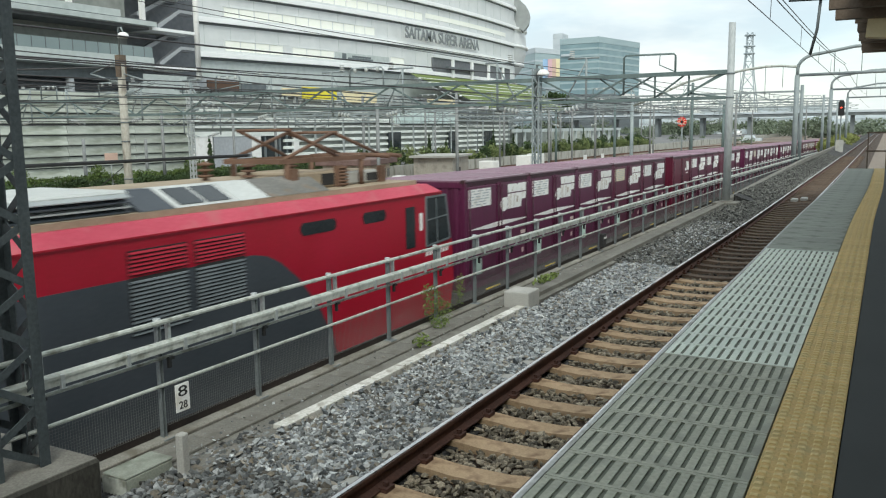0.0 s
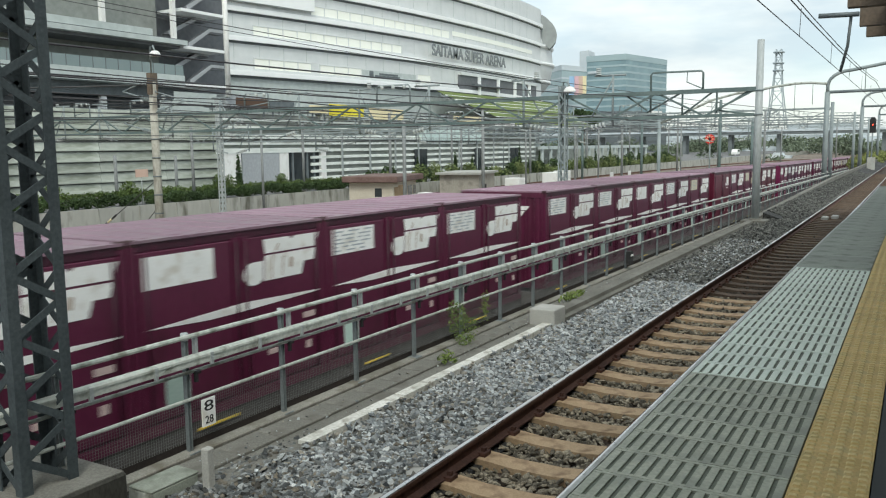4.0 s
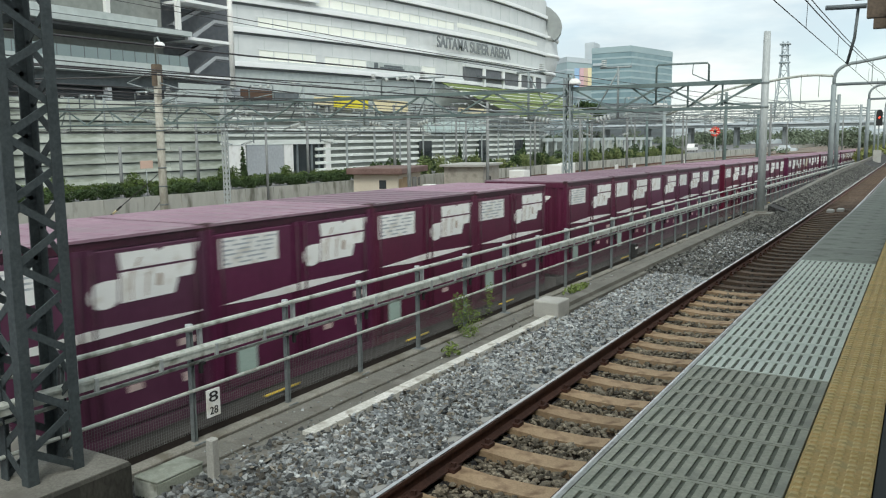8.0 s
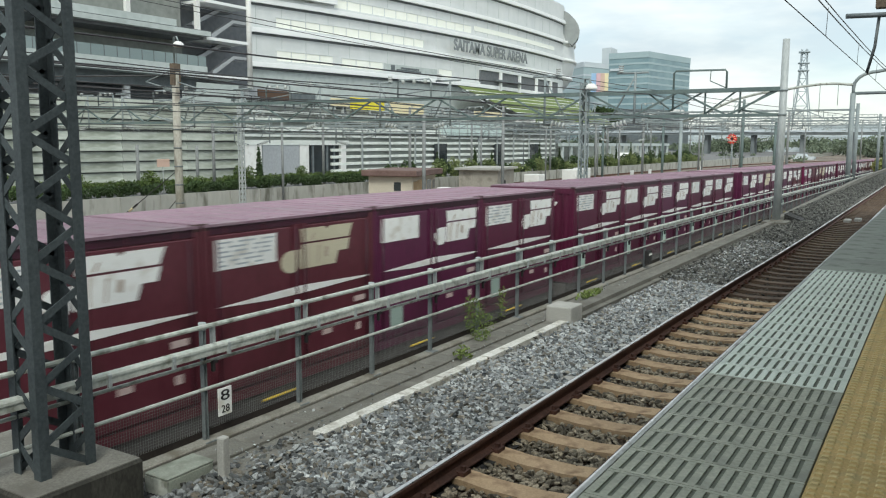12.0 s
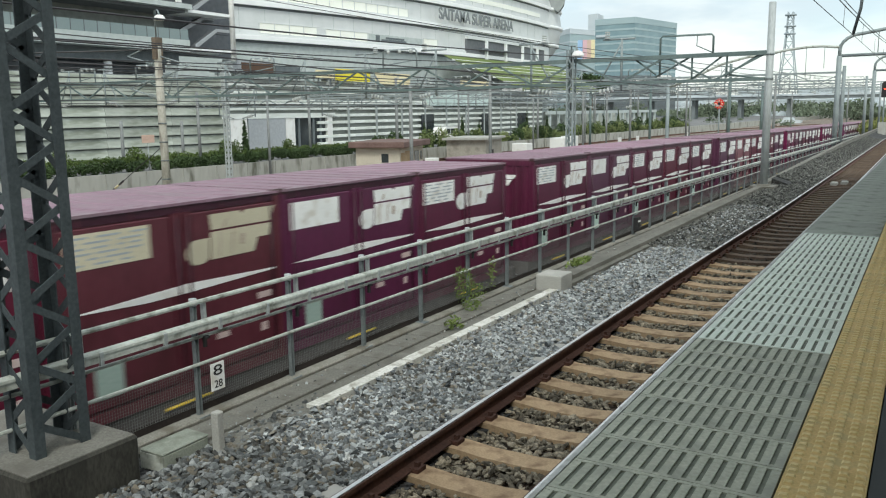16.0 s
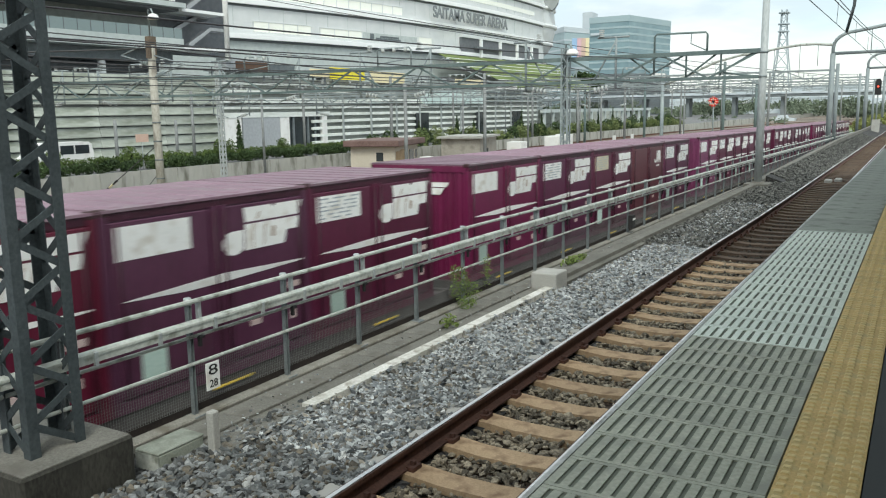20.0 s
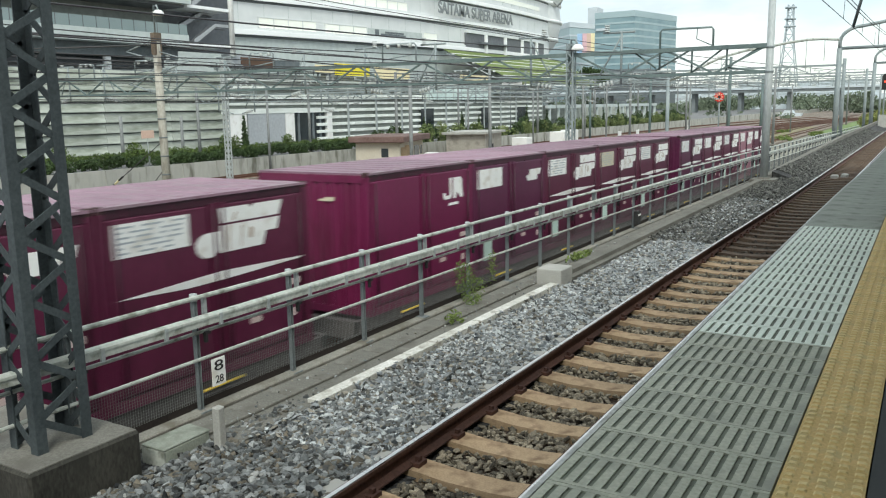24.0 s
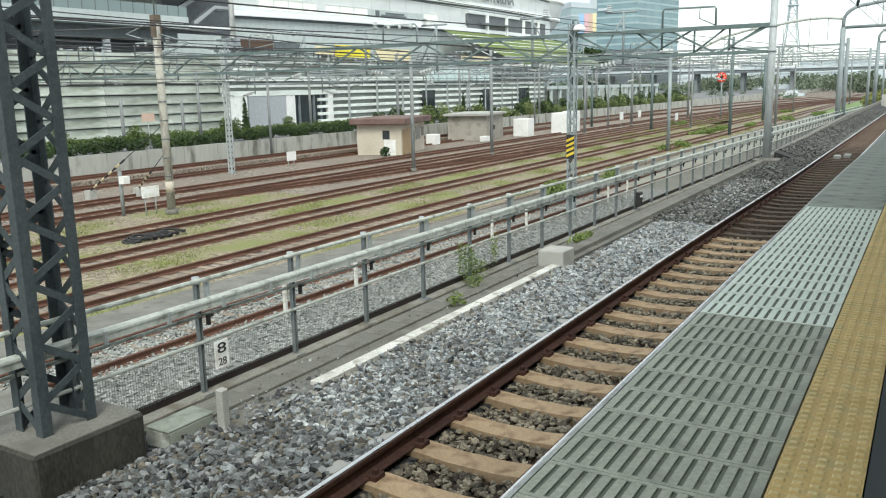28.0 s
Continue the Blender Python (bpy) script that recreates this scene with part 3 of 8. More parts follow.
for i in range(-22, 130):
    y = 0.69 + 0.607 * i
    piece("sleeper", SLEEPER if y < 13.5 + (i % 3) else SLEEPER_DIRTY, platform_track, (-2.709 + bend_at(y), y, -1.262))
    if 0 < y < 22:
        for x in (-3.2, -3.37, -2.07, -2.23):
            piece("rail_clip", CLIP, platform_track, (x + bend_at(y), y, -1.262))


def yard_track(name, centre, y0, y1, drift, label, bent=False, shiny=False):
    t = empty(name, label, "railway track", kind="structure")
    for x in (centre - 0.567, centre + 0.567):
        bm = bmesh.new()
        if bent:
            sweep(bm, rail_outline(x, -3.25), y0, y1, fall=True)
        else:
            straight(bm, rail_outline(x, -3.25), y0, y1, drift)
        r = part("rail", bm, M_RAIL_RUST, t)
        if shiny:
            bm = bmesh.new()
            sweep(bm, [(x - 0.03, -3.254), (x + 0.03, -3.254), (x + 0.026, -3.248), (x - 0.026, -3.248)], y0, y1, fall=True)
            part("running_surface", bm, M_RAIL_HEAD, r, "polished running surface")
    bm = bmesh.new()
    y = y0 + 0.3
    while y < min(y1, 130):
        x = centre + (0 if bent else drift * (y - y0) / (y1 - y0))
        dz = fall_at(y) if bent else 0
        box(bm, x - 1.0, x + 1.0, y - 0.11, y + 0.11, -3.5 + dz, -3.396 + dz)
        y += 0.66
    tagged(part("sleeper_row", bm, M_SLEEPER_OLD, t, "half-buried dusty sleepers"), kind="stuff")
    return t


yard_track("freight_track", -9.33, -30, 330, 0, "freight line rails with polished heads", True, True)
yard_track("siding_track", -12.96, -20, 200, 0, "rust-brown rails on light ballast", True)


def swing(x):
    """The sidings run straight past the platform and bend to the right far beyond it."""
    return [(x, -20), (x, 115), (x + 1.0, 150), (x + 3.8, 185), (x + 8.5, 220), (x + 14.5, 250)]


def winding_track(name, way, label, top=-3.25):
    """Rails and half-buried sleepers along a way of (x, y) points."""
    t = empty(name, label, "railway track", kind="structure")

    def at(y):
        for (xa, ya), (xb, yb) in zip(way, way[1:]):
            if y <= yb:
                return xa + (xb - xa) * (y - ya) / (yb - ya)
        return way[-1][0]
    for d in (-0.567, 0.567):
        bm = bmesh.new()
        rings = [[bm.verts.new((px, y, pz)) for px, pz in rail_outline(x + d, top)] for x, y in way]
        for r, s in zip(rings, rings[1:]):
            for i in range(len(r)):
                j = (i + 1) % len(r)
                bm.faces.new((r[i], r[j], s[j], s[i]))
        bm.faces.new(rings[0])
        bm.faces.new(rings[-1][::-1])
        part("rail", bm, M_RAIL_RUST, t)
    bm = bmesh.new()
    y = way[0][1] + 0.3
    while y < min(way[-1][1], 140):
        x = at(y)
        box(bm, x - 1.0, x + 1.0, y - 0.11, y + 0.11, top - 0.25, top - 0.142)
        y += 0.66
    tagged(part("sleeper_row", bm, M_SLEEPER_OLD, t, "half-buried dusty sleepers"), kind="stuff")
    return t


yard_track("siding_track", -17.2, -20, 300, 0.0, "rust-brown rails in grassy ballast")
yard_track("siding_track", -20.75, -20, 300, 0.0, "rust-brown rails among grass")
winding_track("siding_track", swing(-24.2), "rust-brown rails on brown ballast")
winding_track("siding_track", [(-29.3, -20), (-29.2, 24), (-28.6, 31), (-27.4, 38), (-26.9, 46)] + swing(-26.9)[1:], "rust-brown rails bending towards their neighbours")
winding_track("siding_track", [(-27.0, 42), (-25.9, 52), (-24.3, 64)], "crossover rails between two sidings", -3.254)
winding_track("siding_track", [(-29.3, 26), (-29.4, 48)] + swing(-29.4)[1:], "rust-brown rails on dark ballast", -3.257)
winding_track("siding_track", swing(-32.6), "dark rust-brown rails on brown ballast")
winding_track("siding_track", swing(-38.4), "rust-brown rails along the retaining wall")
winding_track("siding_track", [(-41.3, -20), (-41.3, 120), (-40.3, 155), (-37.5, 190), (-33, 222), (-27, 250)], "rust-brown rails close to the retaining wall", -3.0)
bm = bmesh.new()
box(bm, -42.74, -40.0, -20, 130, -3.6, -3.16)
solid("raised_bed", bm, M_YARD, "raised brown ballast bed along the wall", kind="structure")
for x0, x1, y0, y1 in ((-20.1, -17.9, -10, 95), (-23.5, -21.4, -10, 110), (-16.5, -15.75, 0, 100), (-28.4, -25.0, 5, 30), (-23.4, -18.1, 100, 170)):
    bm = bmesh.new()
    box(bm, x0, x1, y0, y1, -3.5, -3.405)
    solid("grass_strip", bm, M_SOD, "strip of thin yellow-green grass over ballast", kind="structure")

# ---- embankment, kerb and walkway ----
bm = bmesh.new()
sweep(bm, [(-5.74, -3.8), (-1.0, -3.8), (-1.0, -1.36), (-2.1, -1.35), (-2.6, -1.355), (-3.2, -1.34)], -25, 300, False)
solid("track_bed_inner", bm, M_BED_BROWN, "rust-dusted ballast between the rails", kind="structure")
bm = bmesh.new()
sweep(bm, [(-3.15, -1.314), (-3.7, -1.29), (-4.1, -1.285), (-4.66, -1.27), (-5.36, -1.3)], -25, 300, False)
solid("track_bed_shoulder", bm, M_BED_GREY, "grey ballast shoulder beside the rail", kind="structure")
# its dark top paints the shaded gap behind the coping
bm = bmesh.new()
sweep(bm, rect(-5.74, -5.36, -7.0, -1.27), -25, 300, fall=True)
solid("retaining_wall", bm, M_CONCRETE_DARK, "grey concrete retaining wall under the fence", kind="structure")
bm = bmesh.new()
sweep(bm, [(-5.5, -1.3), (-5.37, -1.3), (-5.36, -1.205), (-5.375, -1.19), (-5.485, -1.19), (-5.5, -1.205)], 3.8, 300, fall=True)
solid("fence_coping", bm, M_COPING, "weathered rounded concrete coping under the fence posts", kind="structure")
bm = bmesh.new()
rings = [[bm.verts.new(p) for p in ((-5.34, y, -7.0), (-4.66, y, -7.0), (-4.66, y, -1.222), (-5.34, y, -1.222 + fall_at(y)))] for y in stations(4.47, 300)]
for r, q in zip(rings, rings[1:]):
    for i in range(4):
        bm.faces.new((r[i], r[(i + 1) % 4], q[(i + 1) % 4], q[i]))
bm.faces.new(rings[0])
bm.faces.new(rings[-1][::-1])
walkway = solid("walkway", bm, M_CONCRETE, "weathered concrete walkway beside the track", kind="structure")
bm = bmesh.new()
box(bm, -0.145, 0.145, -0.247, 0.247, 0, 0.028)
soft(bm, 0.006)
LID = mesh_of("trough_lid", bm, M_CONCRETE)
for i in range(60):
    y = 4.75 + 0.5 * i
    piece("trough_lid", LID, walkway, (-5.13, y, -1.222 + 0.66 * fall_at(y)))
bm = bmesh.new()
k_at = 0.7
for i in range(11):
    y = 5.5 + 0.53 * i
    d = 0.008 * math.sin(k_at * 2.3 + i * 1.9)
    box(bm, -4.775 + d, -4.64 + d, y, y + 0.518, -1.5, -1.19 + d * 0.6)
solid("white_kerb", bm, M_KERB_WHITE, "whitewashed concrete kerb along the ballast", kind="structure")
bm = bmesh.new()
sweep(bm, [(-4.98, -1.4), (-4.76, -1.4), (-4.78, -1.16), (-4.98, -1.16)], 12.0, 29.0)
solid("low_kerb", bm, M_CONCRETE, "grey concrete kerb beside the ballast", kind="structure")
bm = bmesh.new()
prism(bm, [(30.2, -1.5), (120.0, -1.5), (120.0, -0.78), (60.0, -0.8), (44.0, -0.95), (30.2, -1.1)], "x", -5.0, -4.78)
solid("raised_trough", bm, M_CONCRETE, "grey raised concrete cable trough along the ballast", kind="structure")
bm = bmesh.new()
box(bm, -4.99, -4.58, 11.1, 11.55, -1.4, -0.985)
soft(bm, 0.02, 2)
solid("concrete_block", bm, M_CONCRETE_PALE, "pale square concrete block at the kerb end", "concrete block")
bm = bmesh.new()
prism(bm, [(-4.97, 11.55), (-4.62, 11.55), (-4.8, 12.1), (-4.98, 12.1)], "z", -1.4, -1.14)
solid("kerb_ramp", bm, M_CONCRETE, "short tapering concrete ramp", kind="structure")
bm = bmesh.new()
box(bm, -5.19, -4.93, 4.0, 4.46, -1.5, -1.155)
soft(bm, 0.012)
pit = solid("cable_pit", bm, M_SLAB, "concrete cable pit with a ribbed end plate", "cable pit")
bm = bmesh.new()
box(bm, -5.192, -4.928, 3.985, 4.47, -1.155, -1.138)
soft(bm, 0.008)
part("lid", bm, M_SLAB, pit, "flat grey-green lid")
bm = bmesh.new()
prism(bm, [(-5.19, 3.999)] + [(-5.19 + 0.26 * k / 14, 3.975 if k % 2 else 3.988) for k in range(15)] + [(-4.93, 3.999)], "z", -1.5, -1.16)
part("end_plate", bm, M_PIPE, pit, "ribbed pale end plate")
bm = bmesh.new()
box(bm, -4.81, -4.735, 4.38, 4.46, -1.5, -0.9)
soft(bm, 0.01)
solid("marker_stub", bm, M_CONCRETE_PALE, "short square concrete marker stub", "marker post")


def crushed(name, n, region, height, size, material, label, seed, clear=(), falls=False, coarse=True):
    """Loose stones lying on a bed; clear holds strips across the line that stay free."""
    rng = np.random.default_rng(seed)
    g = 1.618
    base = np.array([(-1, g, 0), (1, g, 0), (-1, -g, 0), (1, -g, 0), (0, -1, g), (0, 1, g), (0, -1, -g), (0, 1, -g), (g, 0, -1), (g, 0, 1), (-g, 0, -1), (-g, 0, 1)]) / 1.9
    fs = [(0, 11, 5), (0, 5, 1), (0, 1, 7), (0, 7, 10), (0, 10, 11), (1, 5, 9), (5, 11, 4), (11, 10, 2), (10, 7, 6), (7, 1, 8), (3, 9, 4), (3, 4, 2), (3, 2, 6), (3, 6, 8), (3, 8, 9), (4, 9, 5), (2, 4, 11), (6, 2, 10), (8, 6, 7), (9, 8, 1)]
    if coarse:
        base = np.array([(0, 0, 1), (0.9, 0, 0.25), (0.25, 0.85, 0.3), (-0.75, 0.5, 0.2), (-0.7, -0.55, 0.3), (0.3, -0.85, 0.2), (0, 0, -0.6)])
        fs = [(0, 1, 2), (0, 2, 3), (0, 3, 4), (0, 4, 5), (0, 5, 1), (6, 2, 1), (6, 3, 2), (6, 4, 3), (6, 5, 4), (6, 1, 5)]
    nv = len(base)
    x0, x1, y0, y1 = region
    u = rng.random((n, 2))
    ys = y0 + (y1 - y0) * u[:, 1] ** 1.5
    xs = x0 + (x1 - x0) * u[:, 0]
    keep = np.ones(n, bool)
    for first, step, half, left, right in clear:
        d = np.abs((ys - first + step / 2) % step - step / 2)
        keep &= ~((d < half) & (xs > left) & (xs < right))
    xs, ys = xs[keep], ys[keep]
    k = len(xs)
    s = size * (0.6 + 0.8 * rng.random(k))
    pts = base[None] * (0.65 + 0.7 * rng.random((k, nv, 3))) * np.array([1.35, 0.8, 0.55]) * (0.65 + 0.7 * rng.random((k, 1, 3)))
    a = rng.random(k) * 6.283
    tilt = rng.normal(0, 0.5, k)
    c, sn, ct, st = np.cos(a), np.sin(a), np.cos(tilt), np.sin(tilt)
    px, py, pz = pts[..., 0], pts[..., 1], pts[..., 2]
    px, pz = px * ct[:, None] - pz * st[:, None], px * st[:, None] + pz * ct[:, None]
    qx = px * c[:, None] - py * sn[:, None]
    qy = px * sn[:, None] + py * c[:, None]
    z = height(xs) + rng.random(k) * 0.02
    if falls:
        z = z + np.array([fall_at(y) for y in ys])
    v = np.stack([qx * s[:, None] + xs[:, None], qy * s[:, None] + ys[:, None], pz * s[:, None] + z[:, None]], -1).reshape(-1, 3)
    f = (np.array(fs)[None] + (np.arange(k) * nv)[:, None, None]).reshape(-1, 3)
    me = sheet_of_points(name, v.tolist(), f.tolist(), material)
    return tagged(new(name, me), label, "ballast", kind="stuff")


# shade between these stones is put into their darker tones
crushed("dirty_ballast", 27000, (-4.58, -3.33, -4, 7.8), lambda x: -1.285 + 0.03 * (-3.3 - x) / 1.3, 0.031, M_STONE_NEAR, "brownish ballast near the mast footing, gap shade in its dark tones", 23, ((0.69, 0.607, 0.1, -3.62, -3.0),), coarse=False)
crushed("grey_ballast", 33000, (-4.58, -3.33, 4.8, 24), lambda x: -1.285 + 0.03 * (-3.3 - x) / 1.3, 0.03, M_STONE_GREY, "loose grey crushed stone ballast", 3, ((0.69, 0.607, 0.1, -3.62, -3.0),), coarse=False)
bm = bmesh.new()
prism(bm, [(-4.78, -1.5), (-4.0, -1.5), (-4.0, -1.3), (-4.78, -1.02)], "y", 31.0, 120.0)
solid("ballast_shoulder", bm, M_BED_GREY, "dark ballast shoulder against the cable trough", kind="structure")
crushed("mid_ballast", 10000, (-4.74, -3.33, 16, 40), lambda x: -1.278 + 0.03 * (-3.3 - x) / 1.3, 0.042, M_STONE_DUSTY, "dusty grey-brown ballast along the line", 15)
crushed("far_grey_ballast", 14000, (-4.74, -3.33, 32, 80), lambda x: -1.29 + 0.36 * np.maximum(0, -4.0 - x), 0.042, M_STONE_DUSTY, "loose grey ballast farther along the line", 7)
crushed("kerb_edge_ballast", 110, (-4.655, -4.6, 4.6, 11.2), lambda x: -1.2 + 0.3 * (-4.68 - x), 0.026, M_STONE_GREY, "grey stones lying against and over the white kerb", 8)
crushed("walkway_grit", 260, (-5.3, -4.8, 4.6, 16), lambda x: -1.205 + 0 * x, 0.014, M_STONE_GREY, "stray ballast chips on the walkway", 9)
crushed("freight_ballast", 24000, (-14.0, -7.4, 5, 36), lambda x: -3.4 + 0 * x, 0.042, M_STONE_YARD, "loose light grey ballast beside the freight line", 10, ((0.0, 50.0, 0.0, 0, 0),), True)
crushed("grey_ballast_spill", 1500, (-4.92, -4.6, 2.0, 5.7), lambda x: -1.25 + 0 * x, 0.029, M_STONE_NEAR, "loose grey ballast spilt over the kerb end", 6, coarse=False)
crushed("sooty_ballast", 9000, (-3.1, -1.25, 13, 40), lambda x: -1.335 + 0 * x, 0.032, M_STONE_SOOTY, "dark brake-dust ballast between the far sleepers", 16, ((0.69, 0.607, 0.13, -4, 0),))
crushed("brown_ballast", 20000, (-3.2, -1.35, -4, 15), lambda x: -1.322 + 0 * x, 0.028, M_STONE_BROWN, "rust-dusted ballast between the sleepers", 4, ((0.69, 0.607, 0.13, -4, 0),), coarse=False)

# ---- platform ----
bm = bmesh.new()
sweep(bm, rect(-0.105, 9.0, -0.4, 0.0), -25, 30.6)
platform = solid("platform", bm, M_ASPHALT, "dark asphalt station platform", kind="structure")
bm = bmesh.new()
sweep(bm, rect(-1.12, 9.0, -3.7, -0.4), -25, 30.6)
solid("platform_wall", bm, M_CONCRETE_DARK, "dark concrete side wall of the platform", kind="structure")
bm = bmesh.new()
sweep(bm, rect(-1.19, -0.415, -0.4, -0.0065), -25, 30.6, bend=True)
solid("grating_trough", bm, M_SLOT, "dark ledge under the platform edge panels", kind="structure")
bm = bmesh.new()
sweep(bm, rect(-1.213, -1.192, -0.16, 0.003), -25, 30.6, bend=True)
solid("platform_nosing", bm, M_EDGE_WHITE, "white metal nosing along the platform edge", kind="structure")


def panel_mesh(material):
    bm = bmesh.new()
    w = 0.77
    for i in range(14):
        x = -w / 2 + 0.018 + i * (w - 0.036) / 13
        box(bm, x - 0.018, x + 0.018, -0.13, 0.13, -0.012, 0)
    for y0, y1 in ((-0.148, -0.125), (0.125, 0.148)):
        box(bm, -w / 2, w / 2, y0, y1, -0.014, 0.001)
    return mesh_of("edge_panel", bm, material)


edge_dark, edge_light = panel_mesh(M_PANEL_DARK), panel_mesh(M_PANEL_LIGHT)
platform_edge = empty("platform_edge", "row of slotted grey and pale panels along the platform edge", "platform edge", kind="structure")
bm = bmesh.new()
box(bm, -0.385, 0.385, -0.298, 0.298, -0.014, 0.0)
edge_plain = mesh_of("edge_slab", bm, M_SLAB)
for i in range(33):
    piece("edge_slab", edge_plain, platform_edge, (-0.803 + bend_at(10.56 + 0.6 * i), 10.56 + 0.6 * i, 0), label="plain grey edge slab")
for i in range(-42, 17):
    y = 5.03 + 0.3 * i + 0.28
    light = 5.16 < y < 10.2
    piece("edge_panel", edge_light if light else edge_dark, platform_edge, (-0.803 + bend_at(y), y, 0), label="pale slotted edge panel" if light else "grey slotted edge panel")


def tactile_mesh():
    bm = bmesh.new()
    box(bm, -0.149, 0.149, -0.149, 0.149, -0.03, 0.002)
    for i in range(5):
        for j in range(5):
            x, y = -0.12 + 0.06 * i, -0.12 + 0.06 * j
            lo = [bm.verts.new((x + a * 0.019, y + b * 0.019, 0.0015)) for a, b in ((-1, -1), (1, -1), (1, 1), (-1, 1))]
            hi = [bm.verts.new((x + a * 0.012, y + b * 0.012, 0.008)) for a, b in ((-1, -1), (1, -1), (1, 1), (-1, 1))]
            bm.faces.new(hi).material_index = 1
            for k in range(4):
                bm.faces.new((lo[k], lo[(k + 1) % 4], hi[(k + 1) % 4], hi[k])).material_index = k % 2
    me = mesh_of("tactile_tile", bm, M_TACTILE)
    me.materials.append(M_TACTILE_DOT)
    return me


tactile = empty("tactile_strip", "worn yellow tactile warning tiles with raised dots", "tactile paving", kind="structure")
TILE = tactile_mesh()
for i in range(-20, 99):
    y = 0.9 + 0.3 * i
    piece("tactile_tile", TILE, tactile, (-0.26 + bend_at(y), y, 0))
# the platform stops here, with a low rail across its end and open ground beyond
end_rail = empty("platform_end_rail", "dark steel railing across the end of the platform", "railing", (0, 30.4, 0))
for k in range(9):
    bm = bmesh.new()
    box(bm, -0.56 + 0.55 * k, -0.52 + 0.55 * k, -0.02, 0.02, 0.0, 1.15)
    part("post", bm, M_CANOPY, end_rail)
for z in (0.55, 1.15):
    bm = bmesh.new()
    box(bm, -0.6, 9.0, -0.025, 0.025, z, z + 0.05)
    part("rail", bm, M_CANOPY, end_rail)
bm = bmesh.new()
box(bm, -1.0, 40.0, 30.61, 300, -3.7, -1.36)
solid("lineside_ground", bm, M_YARD, "brown gravelly ground beyond the platform end", kind="structure")

# ---- fence ----
FENCE_X = -5.44
fence = empty("trackside_fence", "galvanised pipe fence with wire mesh and a cable duct", "fence")
bm = bmesh.new()
prism(bm, [(a * 0.85, b * 0.82) for a, b in ((-0.026, -0.024), (0.026, -0.024), (0.026, -0.017), (0.004, -0.017), (0.004, 0.017), (0.026, 0.017), (0.026, 0.024), (-0.026, 0.024), (-0.026, 0.017), (-0.004, 0.017), (-0.004, -0.017), (-0.026, -0.017))], "z", -0.05, 1.0)
POST = mesh_of("post", bm, M_POST)
bm = bmesh.new()
box(bm, -0.055, 0.078, -0.065, 0.065, -0.052, -0.036)
BASE = mesh_of("base_plate", bm, M_POST)
bm = bmesh.new()
rod(bm, (0, 0, 0.96), (0, 0, 1.025), 0.034, 10)
CAP = mesh_of("post_cap", bm, M_GALV)
bm = bmesh.new()
box(bm, -0.02, 0.02, -0.016, 0.016, 0.77, 0.98)
STAY = mesh_of("short_stay", bm, M_GALV)
bm = bmesh.new()
box(bm, 0.03, 0.06, -0.014, 0.014, 0.58, 0.68)
box(bm, 0.03, 0.075, -0.02, 0.035, 0.655, 0.678)
CLAMP = mesh_of("black_clamp", bm, M_BLACK)
bm = bmesh.new()
for k in range(48):
    y = 0.02 + k * 0.0255
    box(bm, -0.001, 0.001, y - 0.0014, y + 0.0014, 0.03, 0.39)
for k in range(15):
    z = 0.035 + k * 0.0255
    box(bm, -0.001, 0.001, 0, 1.235, z - 0.0007, z + 0.0007)
MESH = mesh_of("wire_mesh", bm, M_MESH)
for i in range(-1, 62):
    y = 4.84 + 1.237 * i
    at = (FENCE_X, y, -1.155 + fall_at(y))
    post = piece("post", POST, fence, at, label="grey steel post")
    if i < 40:
        piece("base_plate", BASE, post)
        piece("post_cap", CAP, post)
        piece("short_stay", STAY, fence, (at[0], y + 0.115, at[2]))
        piece("clamp", CLAMP, fence, (at[0], y + 0.07, at[2]))
        piece("wire_mesh", MESH, fence, (at[0] - 0.04, y, at[2]))
for name, z, r in (("top_pipe", -0.162, 0.022), ("middle_pipe", -0.475, 0.017), ("lower_pipe", -0.72, 0.017)):
    bm = bmesh.new()
    sweep(bm, [(FENCE_X + 0.03 + r * math.cos(a), z + r * math.sin(a)) for a in [k * math.pi / 4 for k in range(8)]], 2.4, 80, fall=True)
    part(name, bm, M_PIPE, fence)
bm = bmesh.new()
sweep(bm, [(FENCE_X + 0.045, -0.405), (FENCE_X + 0.115, -0.405), (FENCE_X + 0.115, -0.352), (FENCE_X + 0.124, -0.35), (FENCE_X + 0.122, -0.33), (FENCE_X + 0.105, -0.316), (FENCE_X + 0.055, -0.316), (FENCE_X + 0.038, -0.33), (FENCE_X + 0.036, -0.35), (FENCE_X + 0.045, -0.352)], 2.4, 80, fall=True)
duct = part("cable_duct", bm, M_PIPE, fence, "pale grey cable duct along the fence")
bm = bmesh.new()
box(bm, -0.012, 0.012, -0.016, 0.016, -0.43, -0.325)
BRACKET = mesh_of("duct_bracket", bm, M_GALV)
for i in range(46):
    y = 3.2 + 0.611 * i
    piece("duct_bracket", BRACKET, duct, (FENCE_X + 0.118, y, fall_at(y)))
# strip for the dark line running behind the coping
bm = bmesh.new()
sweep(bm, rect(FENCE_X - 0.075, FENCE_X - 0.06, -1.2, -1.12), 3.8, 120, fall=True)
part("foot_strip", bm, M_FOOT_STRIP, fence, "dark brown strip along the fence foot")


